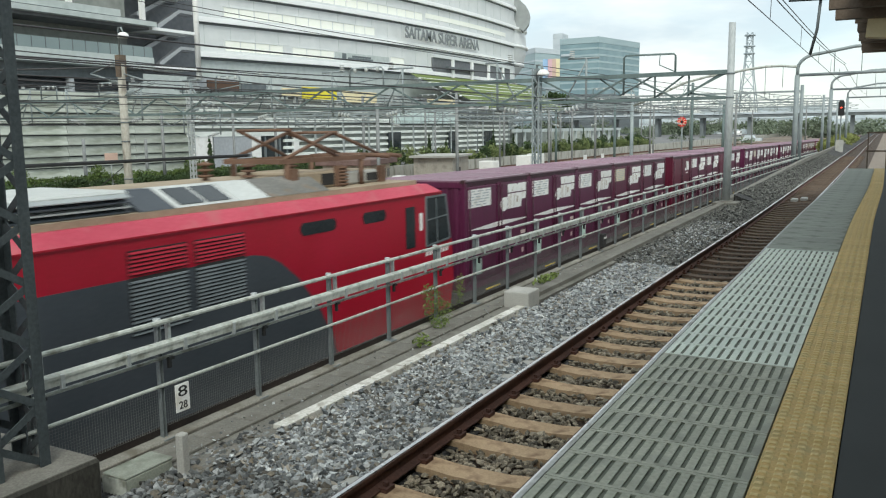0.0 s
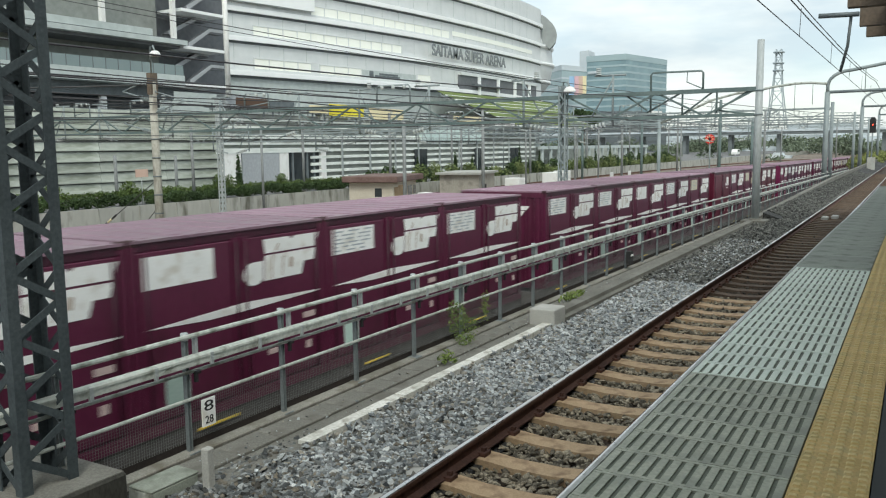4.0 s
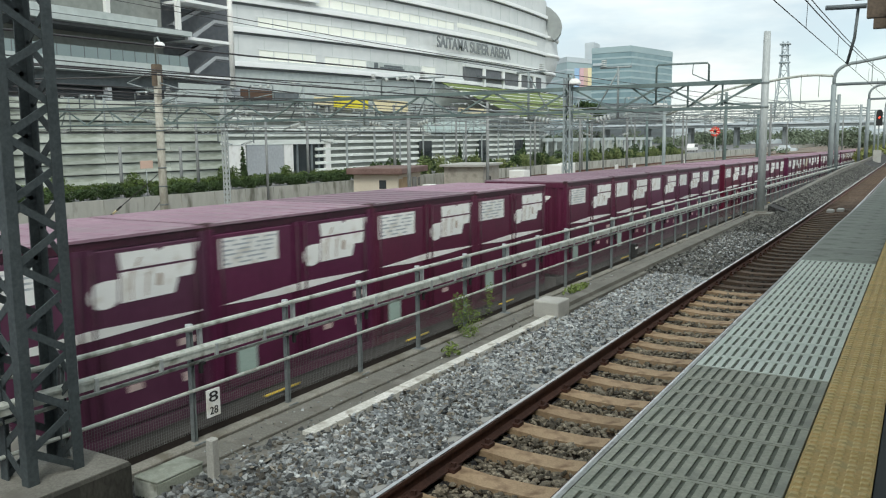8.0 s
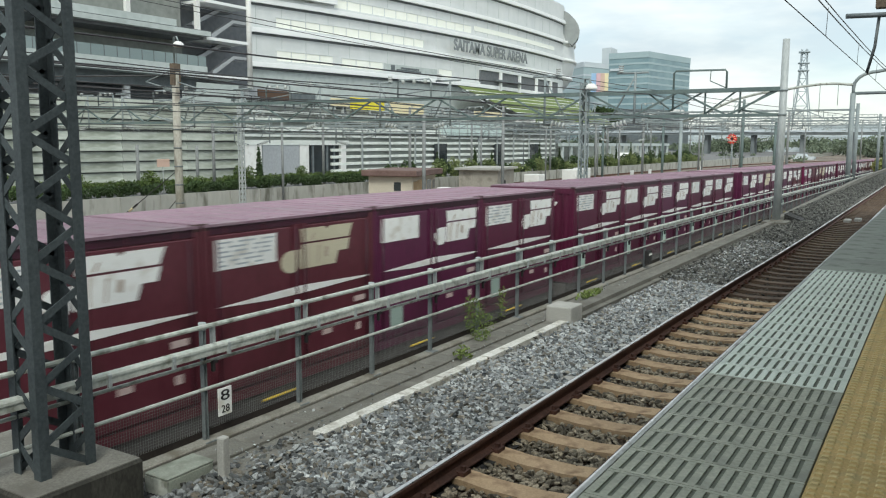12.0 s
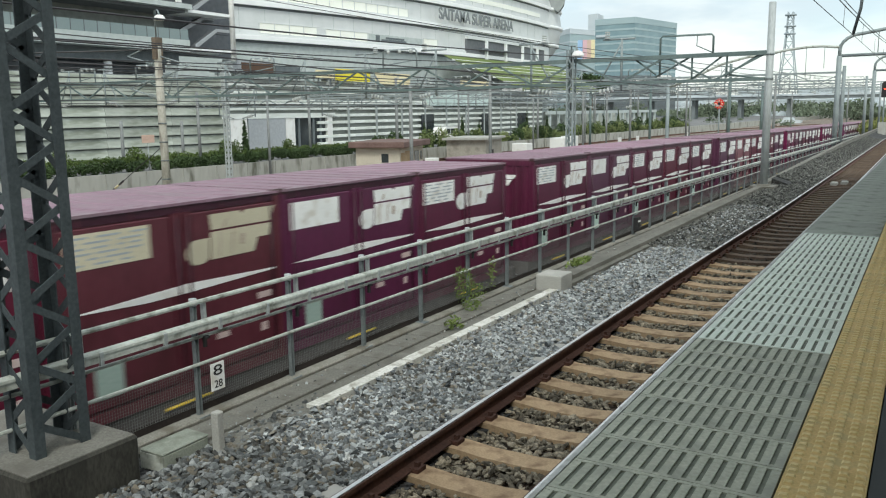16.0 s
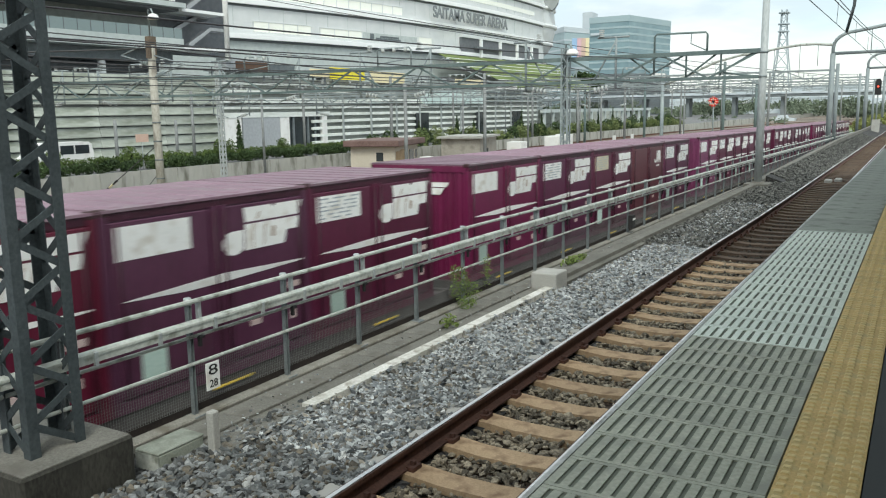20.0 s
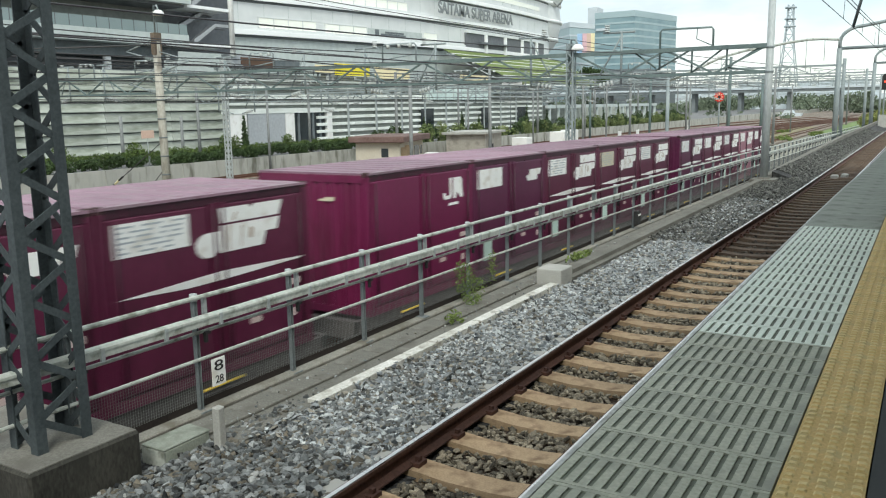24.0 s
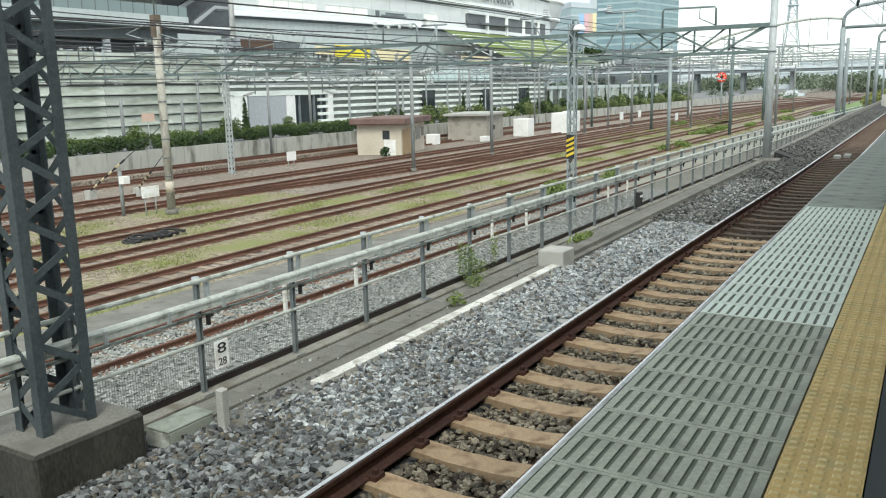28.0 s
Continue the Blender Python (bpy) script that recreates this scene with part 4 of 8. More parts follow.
def lettering(text, size, material, parent, m, name="lettering", depth=0.002, heavy=0.0):
    c = bpy.data.curves.new(name, "FONT")
    c.body, c.size, c.extrude, c.offset, c.align_x, c.align_y = text, size, depth, heavy, "CENTER", "CENTER"
    tmp = bpy.data.objects.new(name, c)
    me = bpy.data.meshes.new_from_object(tmp)
    bpy.data.objects.remove(tmp)
    me.materials.append(material)
    ob = new(name, me)
    ob.parent = parent
    ob.matrix_local = m
    return ob


bm = bmesh.new()
box(bm, -0.006, 0.006, -0.078, 0.078, -0.125, 0.125)
plate = solid("number_plate_sign", bm, M_BOARD, "small off-white pole number plate on the fence", "sign", at=(FENCE_X + 0.07, 5.01, -0.87))
face = Matrix.Rotation(radians(90), 4, "Z") @ Matrix.Rotation(radians(90), 4, "X")
lettering("8", 0.15, M_BLACK, plate, Matrix.Translation((0.008, 0, 0.055)) @ face @ Matrix.Diagonal((1.6, 0.9, 1, 1)), "upper_figure")
lettering("28", 0.1, M_BLACK, plate, Matrix.Translation((0.008, 0, -0.07)) @ face, "lower_figure")

bm = bmesh.new()
box(bm, -0.05, 0.05, -0.09, 0.09, -0.16, 0.12)
jb = solid("fence_junction_box", bm, M_BLACK, "small black junction box on the fence", "junction box", at=(FENCE_X + 0.09, 17.2, -0.97))
bm = bmesh.new()
box(bm, 0.05, 0.056, -0.09, 0.09, 0.02, 0.06)
part("pale_band", bm, M_BOARD, jb)
for x, y in ((-2.86, 32.3), (-2.58, 32.9)):
    bm = bmesh.new()
    box(bm, -0.12, 0.12, -0.2, 0.2, -0.1, 0.04)
    soft(bm, 0.03)
    solid("track_balise", bm, M_CONCRETE_PALE, "flat cream signalling block between the rails", "track block", at=(x, y, -1.24))

# ---- lattice mast on its footing ----
bm = bmesh.new()
box(bm, -6.35, -4.93, 2.9, 3.79, -3.4, -0.9)
soft(bm, 0.02)
footing = solid("mast_footing", bm, M_CONCRETE_DARK, "big dark-stained concrete footing block with a sandy mortar top", "footing")
bm = bmesh.new()
box(bm, -6.33, -4.95, 2.92, 3.77, -0.9, -0.892)
part("mortar_top", bm, M_CONCRETE, footing, "sandy grey mortar skim")


def strap(bm, a, b, across, width, thick):
    """A flat bar from a to b, standing square to the direction across."""
    a, b, n = Vector(a), Vector(b), Vector(across)
    w = n.cross((b - a).normalized()).normalized() * width / 2
    n = n * thick
    v = [bm.verts.new(p) for p in (a - w, a + w, b + w, b - w, a - w + n, a + w + n, b + w + n, b - w + n)]
    for f in ((3, 2, 1, 0), (4, 5, 6, 7), (0, 1, 5, 4), (1, 2, 6, 5), (2, 3, 7, 6), (3, 0, 4, 7)):
        bm.faces.new([v[i] for i in f])


def lattice_mast(name, x, y, w, z0, z1, pitch, leg, bar, material, label, deep=0.0):
    """Four angle legs with flat zigzag straps on every side."""
    t = empty(name, label, "steel mast", (x, y, z0))
    hx, hy = w / 2, (deep or w) / 2
    top = z1 - z0
    for sx, sy in ((1, 1), (1, -1), (-1, -1), (-1, 1)):
        bm = bmesh.new()
        g = leg * 0.13
        prism(bm, [(sx * a, sy * b) for a, b in ((hx, hy), (hx - leg, hy), (hx - leg, hy - g), (hx - g, hy - g), (hx - g, hy - leg), (hx, hy - leg))], "z", 0.0, top)
        part("leg", bm, material, t)
    n = int(top / pitch)
    ex, ey = hx - leg * 0.45, hy - leg * 0.45
    corner = ((-1, -1), (1, -1), (1, 1), (-1, 1))
    for side in range(4):
        out = ((0, -1, 0), (1, 0, 0), (0, 1, 0), (-1, 0, 0))[side]
        far, near = corner[side], corner[(side + 1) % 4]
        ix, iy = hx - leg * 0.13, hy - leg * 0.13
        for k in range(n):
            z = 0.02 + k * pitch
            p, q = (near, far) if k % 2 == 0 else (far, near)
            ends = []
            for c, zz in ((p, z), (q, z + pitch)):
                ends.append((out[0] * ix if out[0] else c[0] * ex, out[1] * iy if out[1] else c[1] * ey, zz))
            bm = bmesh.new()
            strap(bm, ends[0], ends[1], out, bar, bar * -0.16)
            part("lacing_bar", bm, material, t)
    return t


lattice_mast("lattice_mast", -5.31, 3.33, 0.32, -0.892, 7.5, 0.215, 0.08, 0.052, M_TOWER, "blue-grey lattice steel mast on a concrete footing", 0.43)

# ---- freight train ----
FACE_X = -8.1
TRAIN_X = FACE_X - 1.225
DECK_Z = -2.12


PITCH = 20.0
STEP = 3.715
# how far the load of each wagon sits off the middle of its frame
LOAD = (-0.05, -0.14, 0.28, 0.31, -0.16, 0.27, 0.23, -0.2, 0.2, 0.0, 0.25, -0.19, -0.17, -0.22, -0.27, -0.28, -0.03, 0.0, 0.09, 0.07)


def front_at(t):
    """Where the front of the first container is at t seconds, in metres along the line."""
    u = t / 14 - 1
    return -191.0111 - 215.6937 * u - 8.0938 * u * u + 0.5949 * u ** 3


def side_shape(outline, lo=1.2255, hi=1.2315):
    """A flat mark on the side of a container, from (y, z) corners."""
    bm = bmesh.new()
    prism(bm, outline, "x", lo, hi)
    return bm


L, W2, HC = 1.845, 1.225, 2.5


def container_meshes():
    m = {}
    # one ribbed shell, drawn from its plan
    plan = []
    for k in range(9):
        x = -0.96 + k * 0.24
        plan += [(x - 0.07, -L + 0.034), (x - 0.045, -L + 0.008), (x + 0.045, -L + 0.008), (x + 0.07, -L + 0.034)]
    ring = [(-W2 + 0.034, -L + 0.034)] + plan + [(W2 - 0.034, -L + 0.034)]
    for k in range(5):
        y = -1.45 + k * 0.725
        ring += [(W2 - 0.034, y - 0.014), (W2 - 0.012, y - 0.01), (W2 - 0.012, y + 0.01), (W2 - 0.034, y + 0.014)]
    ring += [(W2 - 0.034, L - 0.034)] + [(x, -y) for x, y in reversed(plan)] + [(-W2 + 0.034, L - 0.034)]
    bm = bmesh.new()
    prism(bm, ring, "z", 0.06, HC - 0.05)
    m["body"] = mesh_of("container_body", bm, M_PURPLE)
    for name, y0, y1 in (("side_door", -L + 0.14, -0.18), ("side_door_rear", 0.18, L - 0.14)):
        bm = bmesh.new()
        box(bm, W2 - 0.03, W2 - 0.0, y0, y1, 0.17, HC - 0.17)
        soft(bm, 0.012)
        m[name] = mesh_of(name, bm, M_PURPLE)
    bm = bmesh.new()
    box(bm, W2 - 0.03, W2 + 0.004, -0.06, 0.06, 0.14, HC - 0.14)
    m["mullion"] = mesh_of("door_mullion", bm, M_PURPLE)
    bm = bmesh.new()
    rod(bm, (W2 + 0.02, 0, 0.2), (W2 + 0.02, 0, HC - 0.2), 0.014, 6)
    m["lock_rod"] = mesh_of("lock_rod", bm, M_PURPLE_DARK)
    bm = bmesh.new()
    span = [(-L + 0.02, 0.014)]
    for k in range(7):
        y = -1.5 + k * 0.5
        span += [(y - 0.08, 0.014), (y - 0.05, 0.001), (y + 0.05, 0.001), (y + 0.08, 0.014)]
    span.append((L - 0.02, 0.014))
    rows = []
    for x, ribbed in ((-W2 - 0.006, False), (-W2 + 0.12, False), (-W2 + 0.14, True), (W2 - 0.14, True), (W2 - 0.12, False), (W2 + 0.006, False)):
        rows.append([bm.verts.new((x, y, HC - (d if ribbed else 0.014))) for y, d in span])
    for a, b in zip(rows, rows[1:]):
        for k in range(len(span) - 1):
            bm.faces.new((a[k], b[k], b[k + 1], a[k + 1]))
    rim = rows[0] + [r[-1] for r in rows[1:]] + rows[-1][-2::-1] + [r[0] for r in rows[-2:0:-1]]
    low = [bm.verts.new((v.co.x, v.co.y, HC - 0.05)) for v in rim]
    for k in range(len(rim)):
        q = (k + 1) % len(rim)
        bm.faces.new((rim[k], rim[q], low[q], low[k]))
    bm.faces.new(low)
    m["roof"] = mesh_of("container_roof", bm, M_PURPLE_ROOF)
    bm = bmesh.new()
    box(bm, W2 - 0.08, W2, -L, L, 0, 0.13)
    m["side_rail"] = mesh_of("side_rail", bm, M_PURPLE_DARK)
    # top rail is dark to paint the shadow line under the roof lip
    bm = bmesh.new()
    box(bm, W2 - 0.06, W2 - 0.016, -L, L, HC - 0.15, HC - 0.052)
    m["top_rail"] = mesh_of("top_rail", bm, M_PURPLE_DARK)
    bm = bmesh.new()
    box(bm, -W2, W2, L - 0.08, L - 0.002, 0, 0.128)
    m["end_rail"] = mesh_of("end_rail", bm, M_PURPLE_DARK)
    bm = bmesh.new()
    box(bm, -0.055, 0.055, -0.055, 0.055, 0.002, HC - 0.052)
    soft(bm, 0.012)
    m["post"] = mesh_of("corner_post", bm, M_PURPLE_DARK)
    bm = bmesh.new()
    box(bm, -0.06, 0.068, -0.06, 0.06, 0.0, 0.098)
    soft(bm, 0.015)
    m["casting"] = mesh_of("corner_casting", bm, M_CASTING)
    # markings on the side that faces the platform
    m["panel"] = mesh_of("goods_panel", side_shape([(-1.66, 1.86), (-0.5, 1.86), (-0.5, 2.27), (-1.66, 2.27)]), M_BOARD)
    m["panel_yellowed"] = mesh_of("goods_panel", side_shape([(-1.66, 1.86), (-0.5, 1.86), (-0.5, 2.27), (-1.66, 2.27)]), M_SIGN_OLD)
    bm = bmesh.new()
    rng = random.Random(5)
    for row in range(6):
        z = 2.235 - row * 0.062
        y = -1.62
        while y < -0.7:
            w = rng.uniform(0.1, 0.36)
            prism(bm, [(y, z - 0.024), (min(y + w, -0.54), z - 0.024), (min(y + w, -0.54), z), (y, z)], "x", 1.232, 1.234)
            y += w + rng.uniform(0.05, 0.16)
    m["panel_print"] = mesh_of("printed_rows", bm, M_INK)
    bm = bmesh.new()
    foot = [(0.25 + 0.21 * math.cos(a), 1.81 + 0.165 * math.sin(a)) for a in [math.pi * (0.5 + q / 8) for q in range(9)]]
    for o in ([(0.5, 2.075), (1.62, 2.075), (1.72, 2.28), (1.14, 2.28), (1.08, 2.235), (1.02, 2.28), (0.47, 2.28)], [(0.47, 1.68), (1.28, 1.68), (1.35, 1.87), (1.58, 1.87), (1.64, 2.045), (0.49, 2.045)], foot + [(0.36, 1.66), (0.44, 1.72), (0.455, 1.975)]):
        prism(bm, o, "x", 1.226, 1.233)
    m["logo"] = mesh_of("white_emblem", bm, M_BOARD)
    m["logo_old"] = m["logo"].copy()
    m["logo_old"].materials[0] = M_SIGN_OLD
    bm = bmesh.new()
    for o in ([(0.62, 1.7), (0.64, 1.7), (0.66, 2.03), (0.64, 2.03)], [(1.0, 1.83), (1.08, 1.8), (1.1, 1.95), (1.03, 1.97)], [(0.84, 1.72), (0.86, 1.72), (0.9, 2.0), (0.87, 2.0)], [(0.7, 2.1), (0.74, 2.1), (0.8, 2.2), (0.77, 2.2)]):
        prism(bm, o, "x", 1.234, 1.236)
    m["logo_cuts"] = mesh_of("emblem_rust", bm, M_RUST_STREAK)
    m["stripe"] = mesh_of("white_stripe", side_shape([(-1.66, 1.365), (-0.6, 1.31), (0.05, 1.315), (1.7, 1.36), (1.7, 1.38), (0.05, 1.435), (-0.6, 1.41)]), M_BOARD)
    m["small_logo"] = mesh_of("small_white_emblem", side_shape([(0.85, 1.86), (1.35, 1.86), (1.4, 1.98), (1.55, 1.98), (1.6, 2.12), (0.95, 2.12), (0.92, 2.0), (0.75, 1.98)]), M_BOARD)
    bm = bmesh.new()
    for o in ([(0.66, 1.86), (0.66, 1.78), (0.72, 1.73), (0.92, 1.73), (0.99, 1.8), (0.99, 2.14), (0.91, 2.14), (0.91, 1.82), (0.88, 1.8), (0.76, 1.8), (0.74, 1.86)],
              [(1.05, 1.73), (1.15, 1.73), (1.2, 1.86), (1.33, 1.73), (1.43, 1.73), (1.4, 2.08), (1.34, 2.14), (1.05, 2.14)],
              [(0.86, 1.6), (1.24, 1.6), (1.24, 1.65), (0.89, 1.65)]):
        prism(bm, [(y, z + 0.06) for y, z in o], "x", 1.226, 1.233)
    m["initials"] = mesh_of("white_block_emblem", bm, M_BOARD)
    m["tag"] = mesh_of("small_label", side_shape([(-1.4, 0.3), (-1.02, 0.3), (-1.02, 0.72), (-1.4, 0.72)], 1.233, 1.238), M_MINT)
    bm = bmesh.new()
    for y, z, w, h in ((0.5, 0.58, 0.22, 0.08), (1.3, 0.98, 0.28, 0.09), (1.35, 0.5, 0.12, 0.12)):
        prism(bm, [(y, z), (y + w, z), (y + w, z + h), (y, z + h)], "x", 1.226, 1.231)
    m["stickers"] = mesh_of("small_stickers", bm, M_STICKER)
    bm = bmesh.new()
    for o in ([(-0.35, 2.0), (0.35, 2.0), (0.42, 2.1), (-0.28, 2.1)], [(-0.42, 1.84), (0.2, 1.84), (0.3, 1.98), (-0.36, 1.98)]):
        prism(bm, [(x + 0.35, z) for x, z in o], "y", -L - 0.004, -L + 0.002)
    m["end_logo"] = mesh_of("end_emblem", bm, M_BOARD)
    bm = bmesh.new()
    prism(bm, [(0.16, 1.99), (0.5, 1.99), (0.53, 2.06), (0.3, 2.06), (0.27, 2.02), (0.18, 2.03)], "y", -L - 0.004, -L + 0.002)
    m["end_logo_small"] = mesh_of("small_end_emblem", bm, M_SIGN_OLD)
    return m


M_CASTING = mat("rusty_olive_casting", (0.035, 0.016, 0.018), (0.07, 0.035, 0.035), 0.85, big=4, fine=30)
M_RUST_STREAK = mat("rust_streak", (0.34, 0.25, 0.19), (0.5, 0.42, 0.35), 0.8, big=3, fine=30)
M_SIGN_OLD = mat("yellowed_marking", (0.55, 0.5, 0.36), (0.66, 0.61, 0.46), 0.6, big=1.8, fine=30, bump=0.05, spread=0.1)
M_STICKER = mat("pink_grey_sticker", (0.5, 0.38, 0.36), (0.62, 0.5, 0.48), 0.6)
CM = container_meshes()
SHELLS = {}
for key, paint in PAINTS.items():
    for name in ("body", "side_door", "side_door_rear", "mullion", "side_rail", "end_rail", "post"):
        SHELLS[key, name] = CM[name].copy()
        SHELLS[key, name].materials[0] = paint
COATS = "pppww rwwrw pwwww wwwww rwwbb mvpww wwppv rwwww pbbpw wwpww ppwvb mrbpw wvwrw vfrrv mwrvw mpwbp lwwww wwwww mpwww pwwkw".split()
SHADES = {"w": "wine-red", "p": "dark purple", "r": "crimson", "f": "faded brown", "k": "weathered pink", "b": "maroon-brown", "v": "dusky violet", "m": "bright magenta", "l": "light purple"}
YELLOWED = {(4, 2), (7, 2), (8, 2), (10, 1), (11, 2)}
KINDS = {
    "A": ("panel", "panel_print", "logo", "logo_cuts", "stripe", "tag", "stickers"),
    "Y": ("panel_yellowed", "panel_print", "logo", "logo_cuts", "stripe", "tag", "stickers"),
    "W": ("panel", "logo", "logo_cuts", "stripe", "tag", "stickers"),
    "N": ("logo", "logo_cuts", "stripe", "stickers"),
    "L": ("panel", "small_logo", "stickers", "tag"),
    "J": ("initials", "stickers"),
    "C": ("panel", "panel_print", "logo", "logo_cuts", "stripe", "stickers"),
}
TELL = {"A": "a printed goods panel and white emblem", "Y": "a yellowed goods panel and white emblem", "W": "a blank white panel and emblem", "N": "a white emblem and no panel",
        "L": "a blank panel and a small emblem", "J": "a small white block emblem", "C": "a panel close beside the emblem"}
PART_NAMES = {"panel": "goods_panel", "panel_yellowed": "goods_panel", "panel_print": "printing", "logo": "emblem", "logo_cuts": "emblem_inset", "stripe": "stripe", "small_logo": "emblem",
              "initials": "emblem", "tag": "label_plate", "stickers": "sticker", "end_logo": "end_emblem", "end_logo_small": "end_emblem"}
CONSIST = "AAAYW JWWJA AYWAA AAWAY JAYWW WAAAA AWWWA AAAAA WCCWA AWAWA AAAWC AJYWC AWAAA AWAJW CAAWA WAYJA WAAWA AANLC JLAYA WWAWW".split()


def container(kind, first, coat, yellowed):
    c = empty("freight_container", SHADES[coat] + " freight container with " + TELL[kind], "container", group="containers on the freight train")
    piece("body", SHELLS[coat, "body"], c)
    piece("roof", CM["roof"], c, label="dusty faded purple roof, sky reflection in its paleness")
    for turn in (0.0, math.pi):
        piece("side_rail", SHELLS[coat, "side_rail"], c, (0, 0, 0), turn)
        piece("top_rail", CM["top_rail"], c, (0, 0, 0), turn, "top rail, dark for the shadow under the roof lip")
    if first:
        for z in (0.0, HC - 0.18):
            piece("end_rail", SHELLS[coat, "end_rail"], c, (0, 0, z), math.pi)
    for x in (-W2 + 0.055, W2 - 0.055):
        for y in (-L + 0.055, L - 0.055):
            piece("corner_post", SHELLS[coat, "post"], c, (x, y, 0))
    for y in (-L + 0.06, L - 0.06):
        piece("corner_casting", CM["casting"], c, (W2 - 0.066, y, HC - 0.102))
    piece("side_door", SHELLS[coat, "side_door"], c)
    piece("side_door", SHELLS[coat, "side_door_rear"], c)
    for y in (-0.09, 0.09):
        piece("mullion", SHELLS[coat, "mullion"], c, (0, y, 0))
    for y in (-0.09, 0.09, -L + 0.22, L - 0.22):
        piece("lock_rod", CM["lock_rod"], c, (0, y, 0))
    for k in KINDS[kind] + ((("end_logo_small",) if kind in "JL" else ("end_logo",)) if first else ()):
        shift = -0.45 if kind == "C" and k.startswith("logo") else 0.0
        mark = piece(PART_NAMES[k], CM["logo_old" if yellowed and k == "logo" else k], c, (0, shift, 0))
        if k in ("panel_print", "stickers", "logo_cuts"):
            mark["kind"] = "stuff"
    return c


def wagon_meshes():
    m = {}
    bm = bmesh.new()
    for s in (-1, 1):
        prism(bm, [(-9.62, -0.02), (9.62, -0.02), (9.62, -0.24), (7.2, -0.26), (5.2, -0.5), (-5.2, -0.5), (-7.2, -0.26), (-9.62, -0.24)], "x", *sorted((s * 1.19, s * 1.11)))
        box(bm, *sorted((s * 0.35, s * 0.22)), -9.5, 9.5, -0.45, -0.05)
    for k in range(14):
        y = -9.4 + k * 18.8 / 13
        box(bm, -1.12, 1.12, y - 0.07, y + 0.07, -0.24, -0.04)
    for s in (-1, 1):
        box(bm, -1.19, 1.19, *sorted((s * 9.63, s * 9.53)), -0.3, 0.0)
    m["frame"] = mesh_of("wagon_frame", bm, M_WAGON)
    bm = bmesh.new()
    for s in (-1, 1):
        prism(bm, [(-1.2, -0.5), (1.2, -0.5), (1.2, -0.62), (0.55, -0.74), (-0.55, -0.74), (-1.2, -0.62)], "x", *sorted((s * 0.99, s * 0.87)))
        for y in (-0.95, 0.95):
            box(bm, *sorted((s * 1.03, s * 0.86)), y - 0.13, y + 0.13, -0.78, -0.52)
    box(bm, -0.95, 0.95, -0.2, 0.2, -0.62, -0.45)
    m["bogie"] = mesh_of("bogie_frame", bm, M_WAGON)
    bm = bmesh.new()
    for s in (-1, 1):
        rod(bm, (s * 0.5, 0, 0), (s * 0.6, 0, 0), 0.4, 20)
        rod(bm, (s * 0.6, 0, 0), (s * 0.63, 0, 0), 0.3, 20)
    rod(bm, (-0.95, 0, 0), (0.95, 0, 0), 0.07, 8)
    m["wheelset"] = mesh_of("wheelset", bm, M_RAIL_SIDE)
    bm = bmesh.new()
    rod(bm, (1.21, 0, -0.13), (1.21, 0.75, -0.13), 0.02, 6)
    m["yellow"] = mesh_of("yellow_grab_rails", bm, M_YELLOW)
    bm = bmesh.new()
    for s in (-1, 1):
        rod(bm, (0, s * 9.6, -0.25), (0, s * 9.99, -0.25), 0.11, 8)
    m["coupler"] = mesh_of("coupler", bm, M_RAIL_SIDE)
    bm = bmesh.new()
    for y in (-3.0, 1.4):
        box(bm, 0.6, 1.05, y, y + 1.2, -0.85, -0.5)
    rod(bm, (0.75, -0.9, -0.65), (0.75, 0.6, -0.65), 0.18, 10)
    m["gear"] = mesh_of("brake_gear", bm, M_WAGON)
    return m


WM = wagon_meshes()


def wagon():
    w = empty("flat_wagon", "dusty grey four-axle container flat wagon with yellow grab rails", "wagon", group="wagons of the freight train")
    piece("frame", WM["frame"], w)
    for y in (-8.2, -4.4, -0.6, 3.2, 7.0):
        piece("grab_rail", WM["yellow"], w, (0, y, 0), label="yellow grab rail")
    piece("coupler", WM["coupler"], w)
    piece("brake_gear", WM["gear"], w)
    for y in (-7.1, 7.1):
        b = piece("bogie", WM["bogie"], w, (0, y, 0))
        for d in (-0.95, 0.95):
            piece("wheelset", WM["wheelset"], b, (0, d, -0.73))
    return w


